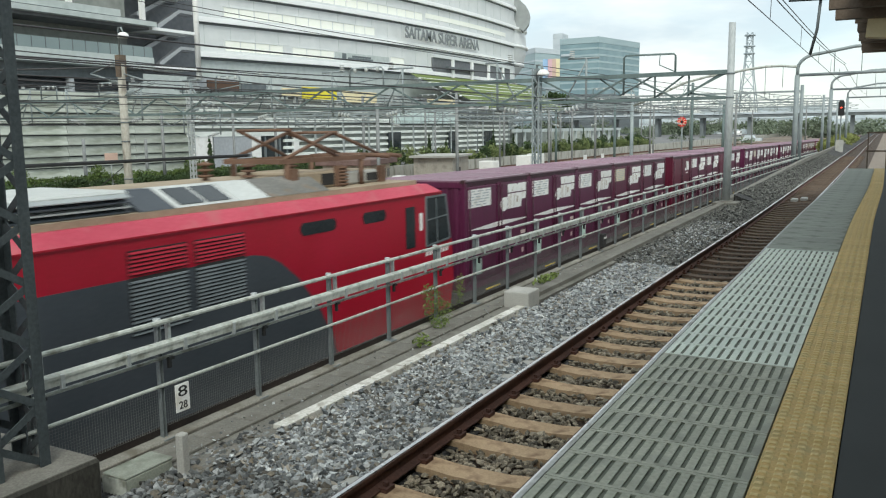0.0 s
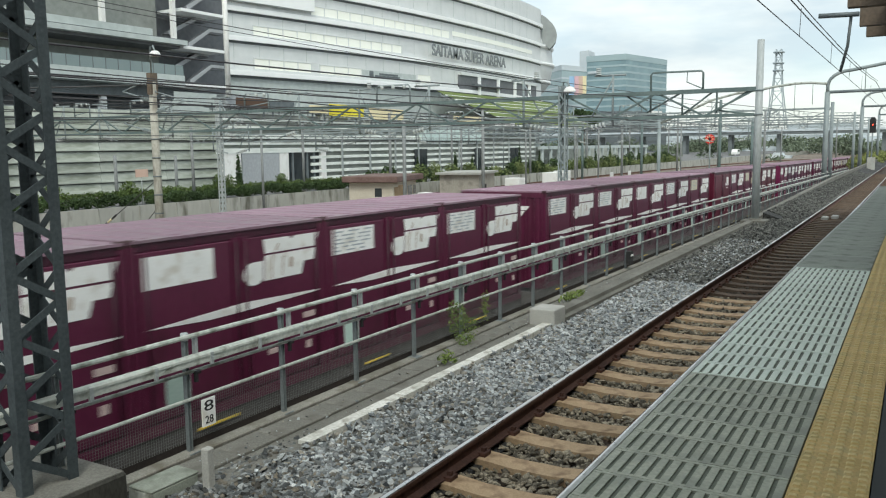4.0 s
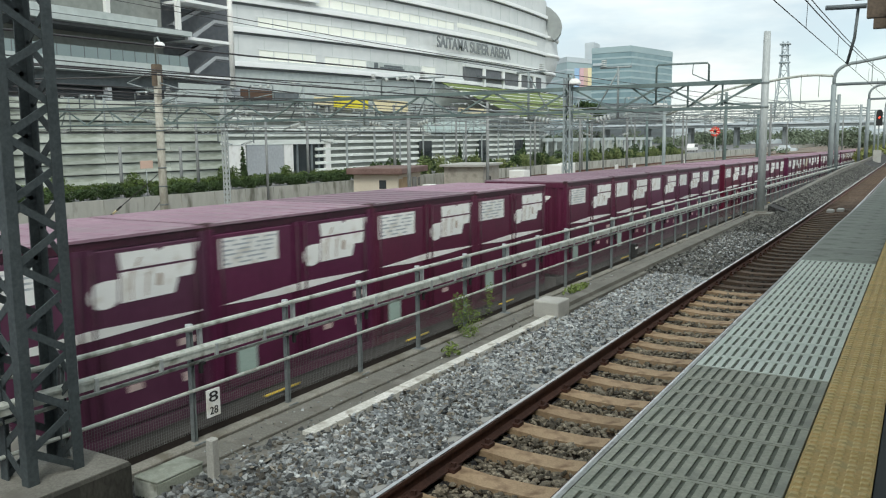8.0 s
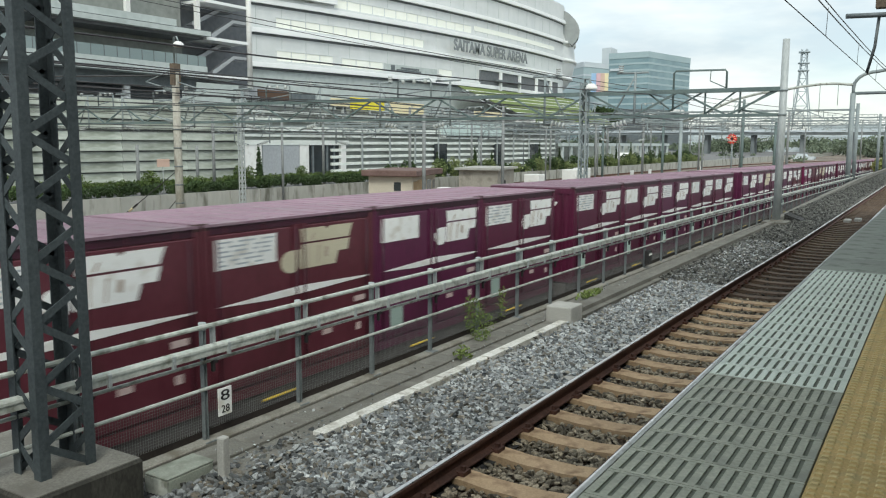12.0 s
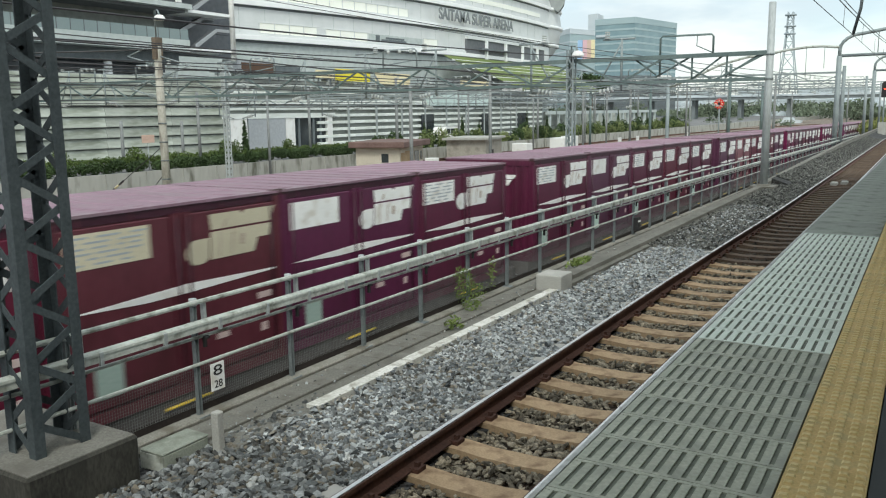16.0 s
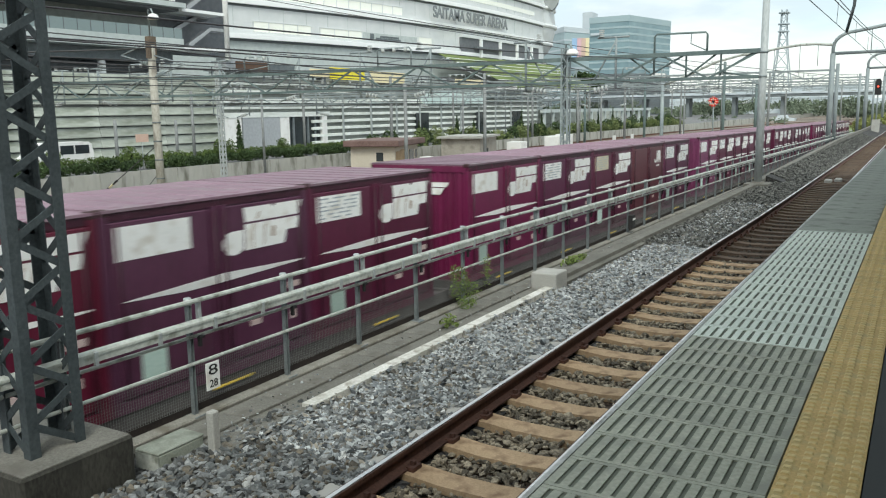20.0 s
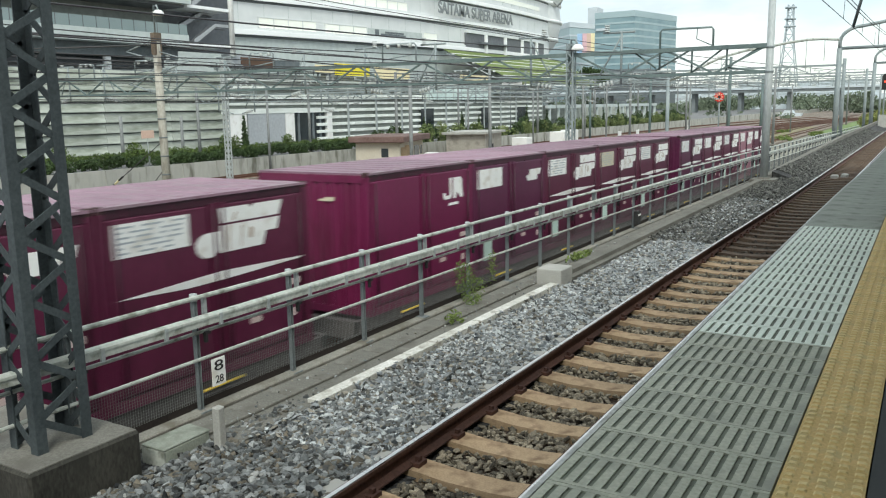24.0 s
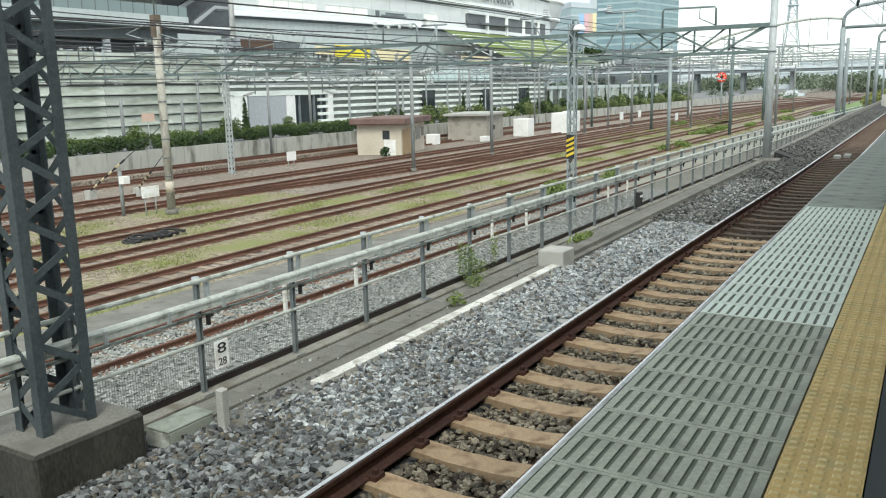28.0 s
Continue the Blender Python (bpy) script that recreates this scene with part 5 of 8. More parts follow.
def locomotive():
    """Local y runs back from the nose; the tail is at y = 19.2, rail level at z = -1.13."""
    t = empty("locomotive", "red and slate-grey electric locomotive with tan roof gear", "locomotive")
    n = 19.2
    bm = bmesh.new()
    prism(bm, [(0.35, -0.75), (n - 0.35, -0.75), (n, 0.4), (n - 0.05, 1.2), (n - 0.5, 2.32), (0.5, 2.32), (0.05, 1.2), (0, 0.4)], "x", -1.3, 1.3)
    body = part("body", bm, M_LOCO_RED, t)
    bm = bmesh.new()
    for s in (-1, 1):
        lo = [(s * 1.302, 0.5, 2.32), (s * 1.302, n - 0.5, 2.32)]
        hi = [(s * 1.1, 0.75, 2.485), (s * 1.1, n - 0.75, 2.485)]
        v = [bm.verts.new(p) for p in (lo[0], lo[1], hi[1], hi[0])]
        bm.faces.new(v)
    v = [bm.verts.new(p) for p in ((-1.1, 0.75, 2.485), (1.1, 0.75, 2.485), (1.1, n - 0.75, 2.485), (-1.1, n - 0.75, 2.485))]
    for y0, y1 in ((0.5, 0.75), (n - 0.5, n - 0.75)):
        w = [bm.verts.new(p) for p in ((-1.302, y0, 2.32), (1.302, y0, 2.32), (1.1, y1, 2.485), (-1.1, y1, 2.485))]
        bm.faces.new(w)
    bm.faces.new(v)
    part("roof_bevel", bm, M_LOCO_PINK, t, "sloping red roof edge, sky sheen put into its paler colour")
    bm = bmesh.new()
    box(bm, -1.0, 1.0, 1.0, n - 1.0, 2.45, 2.57)
    part("roof", bm, M_LOCO_ROOF, t, "sooty tan roof")
    bm = bmesh.new()
    box(bm, 1.3, 1.325, 0.5, n - 0.5, 2.3, 2.325)
    part("gutter", bm, M_LOCO_RED, t, "red rain gutter under the roof edge")
    bm = bmesh.new()
    prism(bm, [(n - 4.09, -0.74), (n - 0.36, -0.74), (n - 0.2, -0.2), (n - 4.27, -0.2)], "x", 1.3, 1.306)
    part("skirt", bm, M_LOCO_GREY, t, "slate-grey lower skirt")
    # the grey sweep low on the side
    bm = bmesh.new()
    pts = [(5.4, -0.74), (n - 4.1, -0.74), (n - 4.4, 0.2), (n - 4.75, 0.75), (n - 5.25, 1.3), (n - 5.65, 1.6), (n - 5.95, 1.74), (n - 6.25, 1.8), (n - 9.5, 1.82), (5.4, 1.82)]
    prism(bm, pts, "x", 1.3, 1.306)
    part("grey_sweep", bm, M_LOCO_GREY, t, "slate-grey swooping side panel")
    for z0, z1, mt, y0 in ((1.86, 2.16, M_LOCO_RED, n - 8.6), (1.1, 1.82, M_GALV_DARK, n - 8.6), (1.86, 2.16, M_LOCO_RED, n - 7.5), (1.2, 1.82, M_GALV_DARK, n - 7.5)):
        bm = bmesh.new()
        box(bm, 1.3, 1.308, y0 + 0.1, y0 + 1.07, z0 - 0.015, z1)
        lv = part("louvre", bm, M_BLACK, t, "louvred ventilation grille")
        k = 0
        while z0 + k * 0.05 < z1 - 0.03:
            z = z0 + k * 0.05
            bm = bmesh.new()
            prism(bm, [(1.308, z + 0.004), (1.328, z), (1.328, z + 0.006), (1.308, z + 0.03)], "y", y0 + 0.12, y0 + 1.05)
            part("slat", bm, mt, lv)
            k += 1
    for y0, y1 in ((n - 5.15, n - 4.2), (n - 3.4, n - 2.65)):
        bm = bmesh.new()
        prism(bm, [(y0, 2.0), (y0 + 0.06, 1.94), (y1 - 0.06, 1.94), (y1, 2.0), (y1, 2.08), (y1 - 0.06, 2.14), (y0 + 0.06, 2.14), (y0, 2.08)], "x", 1.3, 1.308)
        part("side_window", bm, M_GLASS_DARK, t)
    bm = bmesh.new()
    prism(bm, [(n - 1.95, 1.3), (n - 1.6, 1.3), (n - 1.6, 2.1), (n - 1.95, 2.1)], "x", 1.302, 1.31)
    part("door_window", bm, M_GLASS_DARK, t)
    bm = bmesh.new()
    prism(bm, [(n - 1.15, 1.28), (n - 0.2, 1.34), (n - 0.38, 2.22), (n - 1.15, 2.22)], "x", 1.303, 1.312)
    cab = part("cab_window", bm, M_GLASS_DARK, t, "large dark cab side window")
    bm = bmesh.new()
    for a, b in (((n - 1.17, 1.26), (n - 0.17, 1.32)), ((n - 0.17, 1.32), (n - 0.36, 2.24)), ((n - 0.36, 2.24), (n - 1.17, 2.24)), ((n - 1.17, 2.24), (n - 1.17, 1.26))):
        rod(bm, (1.308, *a), (1.308, *b), 0.02, 4)
    part("window_frame", bm, M_GALV_DARK, cab)
    bm = bmesh.new()
    rod(bm, (1.312, n - 1.15, 1.78), (1.312, n - 0.3, 1.82), 0.012, 4)
    rod(bm, (1.312, n - 0.72, 1.3), (1.312, n - 0.76, 2.2), 0.012, 4)
    part("window_bar", bm, M_GALV_DARK, cab)
    bm = bmesh.new()
    prism(bm, [(n - 1.42, 1.6), (n - 1.3, 1.6), (n - 1.3, 1.95), (n - 1.42, 1.95)], "x", 1.302, 1.308)
    part("white_plate", bm, M_BOARD, t)
    bm = bmesh.new()
    for k in range(7):
        prism(bm, [(n - 1.2 + k * 0.14, 1.06), (n - 1.1 + k * 0.14, 1.06), (n - 1.07 + k * 0.14, 1.17), (n - 1.17 + k * 0.14, 1.17)], "x", 1.302, 1.306)
    part("number_bars", bm, M_BOARD, t, "row of plain pale bars under the cab window")
    bm = bmesh.new()
    prism(bm, [(-1.15, 1.35), (1.15, 1.35), (1.0, 2.25), (-1.0, 2.25)], "y", n - 0.36, n - 0.14)
    part("rear_windscreen", bm, M_GLASS_DARK, t)
    # roof gear: a sloping housing in segments, louvred boxes, boxes at the end
    for y0, y1, mt, name, text in ((n - 7.95, n - 7.37, M_LOCO_GREY, "housing_panel", "dark grey sloping panel"), (n - 7.35, n - 6.15, M_SILVER, "hatch_frame", "pale hatch frame"), (n - 6.13, n - 5.45, M_SILVER, "housing_panel", "pale grey sloping panel"), (n - 5.43, n - 3.9, M_HOUSING, "housing_panel", "grey sloping panel")):
        bm = bmesh.new()
        prism(bm, [(0.98, 2.575), (0.5, 2.83), (0.3, 2.83), (0.3, 2.575)], "y", y0, y1)
        g = part(name, bm, mt, t, text)
        if name == "hatch_frame":
            for d in (0.12, 0.64):
                bm = bmesh.new()
                prism(bm, [(0.925, 2.604), (0.545, 2.806), (0.555, 2.816), (0.935, 2.614)], "y", y0 + d, y0 + d + 0.45)
                part("hatch_window", bm, M_GLASS_DARK, g)
    for y0, y1, x1, mt, text in ((n - 10.4, n - 8.0, 0.92, M_SILVER, "silver louvred resistor box"), (2.0, 6.2, 0.9, M_SILVER, "silver louvred resistor box")):
        bm = bmesh.new()
        box(bm, -0.9, x1 - 0.1, y0, y1, 2.57, 2.86)
        soft(bm, 0.03)
        g = part("resistor_box", bm, mt, t, text)
        for k in range(4):
            bm = bmesh.new()
            prism(bm, [(x1 - 0.1, 2.59 + 0.062 * k), (x1, 2.58 + 0.062 * k), (x1, 2.592 + 0.062 * k), (x1 - 0.1, 2.63 + 0.062 * k)], "y", y0 + 0.05, y1 - 0.05)
            part("louvre_slat", bm, M_GALV if k % 2 else M_LOCO_GREY, g)
    for y0, y1, x1, h, mt, text in ((n - 4.4, n - 3.05, 0.55, 0.3, M_LOCO_ROOF, "tan equipment box"), (n - 2.95, n - 1.55, 0.5, 0.24, M_CONCRETE_PALE, "pale grey equipment box")):
        bm = bmesh.new()
        box(bm, -0.7, x1, y0, y1, 2.575, 2.575 + h)
        soft(bm, 0.03)
        g = part("roof_box", bm, mt, t, text)
        for yy in (y0 + 0.02, y1 - 0.02):
            bm = bmesh.new()
            box(bm, x1 - 0.02, x1 + 0.08, yy - 0.09, yy + 0.09, 2.575, 2.575 + h + 0.08)
            part("rusty_bracket", bm, M_RUSTY, g)
        bm = bmesh.new()
        box(bm, x1 - 0.01, x1 + 0.012, y1 - 0.5, y1 - 0.14, 2.62, 2.575 + h - 0.05)
        part("dark_vent", bm, M_BLACK, g)
    bm = bmesh.new()
    box(bm, -0.8, 0.3, n - 7.95, n - 1.4, 2.574, 2.82)
    part("roof_deck", bm, M_LOCO_ROOF, t, "raised tan roof deck")
    for x, y, h in ((0.2, n - 9.6, 0.62), (-0.2, n - 5.6, 0.55), (0.25, n - 5.1, 0.5), (0.25, n - 4.0, 0.55), (0.2, n - 12.5, 0.62), (0.6, n - 3.0, 0.36), (0.3, 4.0, 0.6)):
        bm = bmesh.new()
        rod(bm, (x, y, 2.57), (x, y, 2.57 + h), 0.05, 8)
        for k in range(6):
            rod(bm, (x, y, 2.6 + h * k / 6), (x, y, 2.6 + h * k / 6 + 0.035), 0.12, 10)
        tagged(part("insulator", bm, M_RUSTY, t, "stack of rust-brown insulators"), kind="stuff")
    bm = bmesh.new()
    rod(bm, (0.2, 2.5, 3.2), (0.2, n - 5.0, 3.2), 0.028, 6)
    part("bus_bar", bm, M_BLACK, t, "black roof cable bar")
    for y in (n - 3.4, 5.0):
        bm = bmesh.new()
        box(bm, -0.66, 0.59, y - 1.3, y - 1.22, 3.04, 3.12)
        box(bm, -0.66, 0.59, y + 1.12, y + 1.2, 3.04, 3.12)
        box(bm, -0.66, -0.58, y - 1.22, y + 1.12, 3.04, 3.12)
        box(bm, 0.51, 0.59, y - 1.22, y + 1.12, 3.04, 3.12)
        pg = part("pantograph", bm, M_RUSTY, t, "folded rust-brown pantograph")
        for x in (-0.62, 0.55):
            for a, b in (((x, y - 1.2, 3.1), (x * 0.9, y + 0.3, 3.55)), ((x, y + 0.4, 3.1), (x * 0.9, y - 1.0, 3.6)), ((x * 0.9, y + 0.3, 3.55), (x * 0.8, y + 1.9, 3.12))):
                bm = bmesh.new()
                rod(bm, a, b, 0.032, 6)
                part("arm", bm, M_RUSTY, pg)
            for dy in (-1.1, 1.1):
                bm = bmesh.new()
                rod(bm, (x, y + dy, 2.56), (x, y + dy, 3.05), 0.05, 6)
                part("foot", bm, M_RUSTY, pg)
        for yy, z in ((y + 0.3, 3.55), (y - 1.0, 3.6)):
            bm = bmesh.new()
            rod(bm, (-0.6, yy, z), (0.6, yy, z), 0.03, 6)
            part("cross_bar", bm, M_RUSTY, pg)
        for dy in (1.5, 1.9):
            bm = bmesh.new()
            tube(bm, [(-0.95, y + dy, 3.08), (-0.7, y + dy, 3.1), (0.7, y + dy, 3.1), (0.95, y + dy, 3.08)], 0.045, 6)
            part("collector_strip", bm, M_RUSTY, pg)
    for y in (3.0, 9.6, n - 3.0):
        b = piece("bogie", WM["bogie"], t, (0, y, -0.2))
        for d in (-1.1, 1.1):
            piece("wheelset", WM["wheelset"], b, (0, d, -0.53))
    return t


M_HOUSING = mat("streaked_grey_housing", (0.12, 0.12, 0.11), (0.24, 0.23, 0.21), 0.7, big=1.5, fine=20, stain=(0.2, 0.15, 0.1))
M_SILVER = mat("dusty_silver_box", (0.5, 0.52, 0.5), (0.66, 0.68, 0.66), 0.5, 0.2, big=1.5, fine=20)
M_RUSTY = mat("rust_brown_steel", (0.1, 0.055, 0.036), (0.2, 0.115, 0.075), 0.8, big=2, fine=30)
loco = locomotive()
wagons, containers = [], []
for i, row in enumerate(CONSIST):
    wagons.append((wagon(), PITCH * i + 9.28))
    for j, kind in enumerate(row):
        containers.append((container(kind, j == 0, COATS[i][j], (i, j) in YELLOWED), PITCH * i + LOAD[i] + L + STEP * j))


# ---- plants ----
def leaves(name, blobs, count, size, material, label, seed, category="plant", parent=None, kind="stuff"):
    """Many small folded leaves scattered through blobs (x, y, z, rx, ry, rz)."""
    rng = np.random.default_rng(seed)
    vol = np.array([b[3] * b[4] * b[5] for b in blobs]) ** 0.75
    pick = rng.choice(len(blobs), count, p=vol / vol.sum())
    d = rng.normal(size=(count, 3))
    d /= np.linalg.norm(d, axis=1)[:, None]
    r = rng.random(count) ** 0.45
    b = np.array(blobs)[pick]
    c = b[:, :3] + d * r[:, None] * b[:, 3:]
    u = rng.normal(size=(count, 3))
    u /= np.linalg.norm(u, axis=1)[:, None]
    w = np.cross(u, rng.normal(size=(count, 3)))
    w /= np.linalg.norm(w, axis=1)[:, None]
    s = (size * (0.5 + rng.random(count)))[:, None]
    up = np.cross(u, w) * s * 0.25
    v = np.stack([c - u * s, c - w * s * 0.5 + up, c + u * s, c + w * s * 0.5 + up], 1).reshape(-1, 3)
    k = np.arange(count)[:, None] * 4
    f = np.concatenate([k + np.array([[0, 1, 2]]), k + np.array([[0, 2, 3]])])
    ob = new(name, sheet_of_points(name, v.tolist(), f.tolist(), material))
    if parent:
        ob.parent = parent
        return ob
    return tagged(ob, label, category, kind=kind)


def blades(name, strips, count, height, material, label, seed):
    """Grass blades in uneven tufts over strips (x0, x1, y0, y1, z)."""
    rng = np.random.default_rng(seed)
    area = np.array([(b[1] - b[0]) * (b[3] - b[2]) for b in strips])
    pick = rng.choice(len(strips), count, p=area / area.sum())
    b = np.array(strips)[pick]
    x = b[:, 0] + (b[:, 1] - b[:, 0]) * rng.random(count)
    y = b[:, 2] + (b[:, 3] - b[:, 2]) * rng.random(count)
    tuft = np.sin(x * 2.1 + np.sin(y * 0.7) * 2) + np.sin(y * 0.9 + x) + rng.normal(0, 0.7, count)
    keep = tuft > 0.75
    x, y, z = x[keep], y[keep], b[keep, 4]
    n = len(x)
    a = rng.random(n) * 6.283
    h = height * (0.4 + rng.random(n))
    w = 0.012 + 0.014 * rng.random(n)
    lean = rng.normal(0, 0.5, (n, 2)) * h[:, None]
    v = np.stack([np.stack([x - np.cos(a) * w, y - np.sin(a) * w, z], 1), np.stack([x + np.cos(a) * w, y + np.sin(a) * w, z], 1), np.stack([x + lean[:, 0], y + lean[:, 1], z + h], 1)], 1).reshape(-1, 3)
    f = np.arange(n * 3).reshape(-1, 3)
    return tagged(new(name, sheet_of_points(name, v.tolist(), f.tolist(), material)), label, "grass", kind="stuff")


blades("yard_grass", [(-20.0, -17.9, 4, 70, -3.43), (-23.5, -21.4, 4, 80, -3.43), (-28.4, -25.0, 8, 30, -3.43), (-16.5, -15.8, 6, 90, -3.43), (-16.6, -14.4, 70, 130, -3.9), (-26.2, -22.5, 70, 140, -3.43)], 260000, 0.085, M_GRASS, "patchy yellow-green grass between the sidings", 11)
leaves("fence_weed", [(-5.32, 9.5, -0.9, 0.12, 0.2, 0.3), (-5.28, 9.75, -1.02, 0.12, 0.2, 0.16), (-5.36, 10.35, -0.88, 0.07, 0.12, 0.28), (-5.16, 9.4, -1.12, 0.12, 0.18, 0.08), (-5.3, 9.3, -0.75, 0.06, 0.1, 0.2)], 900, 0.018, M_LEAF_LIGHT, "spindly green weeds growing at the fence", 12)
leaves("kerb_weed", [(-4.92, 8.5, -1.13, 0.1, 0.16, 0.09), (-5.15, 13.3, -1.16, 0.12, 0.6, 0.06)], 220, 0.035, M_LEAF_LIGHT, "low tuft of weeds on the walkway", 13)

# ---- yard buildings ----
hut = empty("yard_hut", "cream yard hut with a flat brown overhanging roof", "hut", (-36.6, 53.4, -3.4))
hut.rotation_euler = (0, 0, radians(16))
bm = bmesh.new()
box(bm, -1.75, 1.75, -2.9, 3.3, 0, 2.3)
part("wall", bm, M_HUT, hut)
bm = bmesh.new()
box(bm, -2.15, 2.25, -3.45, 3.85, 2.3, 2.76)
soft(bm, 0.05)
part("roof", bm, M_HUT_ROOF, hut, "thick flat brown roof")
for name, mt, c in (("window", M_GLASS_DARK, (1.74, 1.78, 0.9, 2.1, 0.95, 1.9)), ("door", M_WOOD, (1.74, 1.79, -2.6, -1.75, 0.02, 1.9)), ("timber_panel", M_WOOD, (1.74, 1.77, -1.6, -0.3, 0.02, 2.0)), ("window", M_GLASS_DARK, (0.3, 0.85, -2.94, -2.89, 1.2, 1.85)),
                    ("white_cabinet", M_WHITE, (0.4, 1.3, -2.96, -2.89, 0.0, 1.15)), ("window", M_GLASS_DARK, (1.74, 1.78, 2.5, 3.1, 1.15, 1.85))):
    bm = bmesh.new()
    box(bm, *c)
    part(name, bm, mt, hut)
leaves("hut_shrub", [(-34.3, 49.2, -3.0, 0.4, 0.4, 0.35)], 160, 0.12, M_LEAF, "small round shrub beside the hut", 14, "shrub")
shed = empty("concrete_shed", "stained concrete shed with a flat slab roof", "shed", (-38.3, 70.6, -3.4))
shed.rotation_euler = (0, 0, radians(14))
bm = bmesh.new()
box(bm, -1.9, 1.9, -3.4, 3.4, 0, 2.3)
part("wall", bm, M_SHED, shed)
bm = bmesh.new()
box(bm, -2.2, 2.2, -3.9, 3.9, 2.3, 2.5)
part("roof", bm, M_CONCRETE_PALE, shed)
bm = bmesh.new()
box(bm, 1.9, 1.94, -0.8, -0.3, 0.9, 1.3)
part("vent", bm, M_BLACK, shed)
for at, size, text in (((-35.0, 74.4, -3.4), (1.6, 1.5, 1.75), "white equipment cabinet in the yard"), ((-33.5, 80.8, -3.4), (1.6, 2.4, 2.1), "large white equipment cabinet in the yard"), ((-33.6, 83.4, -3.4), (1.4, 1.6, 2.2), "white equipment cabinet in the yard"), ((-38.0, 62.0, -3.4), (0.9, 1.0, 0.9), "small white box beside the siding"), ((-35.2, 66.5, -3.4), (0.6, 0.9, 0.5), "small white box beside the shed")):
    bm = bmesh.new()
    box(bm, -size[0] / 2, size[0] / 2, -size[1] / 2, size[1] / 2, 0, size[2])
    soft(bm, 0.04)
    solid("equipment_cabinet", bm, M_WHITE, text, "cabinet", at=at)


def sign_board(x, y, z0, zc, w, h, material, label, legs=1):
    t = empty("yard_sign", label, "sign", (x, y, z0))
    bm = bmesh.new()
    box(bm, -0.02, 0.02, -w / 2, w / 2, zc - h / 2 - z0, zc + h / 2 - z0)
    part("board", bm, material, t)
    for k in range(legs):
        yy = 0 if legs == 1 else (k - 0.5) * w * 0.6
        bm = bmesh.new()
        rod(bm, (-0.05, yy, 0), (-0.05, yy, zc - z0), 0.03, 6)
        part("leg", bm, M_GALV, t)
    return t


sign_board(-27.4, 22.4, -3.42, -2.45, 0.86, 0.46, M_BOARD, "white notice board on two legs by the pole", 2)
sign_board(-36.6, 41.6, -3.42, -2.75, 0.9, 0.6, M_WHITE, "small white board between the sidings", 2)
sign_board(-44.2, 36.5, -2.1, 0.02, 1.0, 0.52, M_ORANGE, "faded orange board above the hedge")
scrap = empty("dumped_cables", "heap of black cable and scrap on the grass", "scrap", (-22.8, 18.6, -3.42))
for k in range(9):
    r = 0.26 + 0.05 * (k % 3)
    bm = bmesh.new()
    tube(bm, [(r * math.cos(a) * 1.2, -0.9 + k * 0.22 + r * math.sin(a), 0.05 + 0.04 * (k % 3) + 0.03 * math.sin(2 * a + k)) for a in [q * math.pi / 8 for q in range(16)]], 0.05, 6)
    part("cable_coil", bm, M_BLACK, scrap)
post_bm = bmesh.new()
box(post_bm, -0.035, 0.035, -0.035, 0.035, 0, 0.75)
MARK = mesh_of("marker_post", post_bm, M_KERB_WHITE)
for y in (6.95, 13.1, 15.7, 23.0, 25.6, 34.0, 36.6, 46.0):
    ob = tagged(new("marker_post", MARK), "slim white marker post beside the siding", "marker post", "marker posts along the siding")
    ob.location = (-11.95, y, -3.4 + fall_at(y))

# ---- poles and gantries ----


def pole(x, y, z0, z1, r, material, label, bands=False):
    t = empty("catenary_pole", label, "pole", (x, y, z0))
    bm = bmesh.new()
    rod(bm, (0, 0, 0), (0, 0, z1 - z0), r, 12, r * 0.85)
    part("shaft", bm, material, t)
    bm = bmesh.new()
    rod(bm, (0, 0, 0), (0, 0, 0.25), r * 1.5, 12)
    part("base", bm, M_CONCRETE, t)
    if bands:
        bm = bmesh.new()
        rod(bm, (0, 0, 0.95), (0, 0, 1.4), r * 1.02, 12)
        part("number_band", bm, M_HUT, t, "pale cream band")
        for k in range(6):
            bm = bmesh.new()
            rod(bm, (0, 0, 1.6 + 0.75 * k), (0, 0, 1.65 + 0.75 * k), r * 1.02, 12)
            part("strap", bm, M_GALV_DARK, t)
        bm = bmesh.new()
        box(bm, -0.12, 0.12, -0.17, 0.17, z1 - z0 - 0.55, z1 - z0 + 0.3)
        part("switch_box", bm, M_CANOPY, t, "dark brown box at the pole top")
    return t


def insulator_arm(parent, y, z, side):
    bm = bmesh.new()
    rod(bm, (0, y, z), (side * 1.8, y, z + 0.45), 0.03, 6)
    rod(bm, (0, y, z + 0.9), (side * 1.8, y, z + 0.45), 0.025, 6)
    for k in range(4):
        rod(bm, (side * (0.3 + 0.1 * k), y, z + 0.07 + 0.025 * k), (side * (0.34 + 0.1 * k), y, z + 0.08 + 0.025 * k), 0.09, 8)
    part("bracket_arm", bm, M_STEEL_GREY, parent)


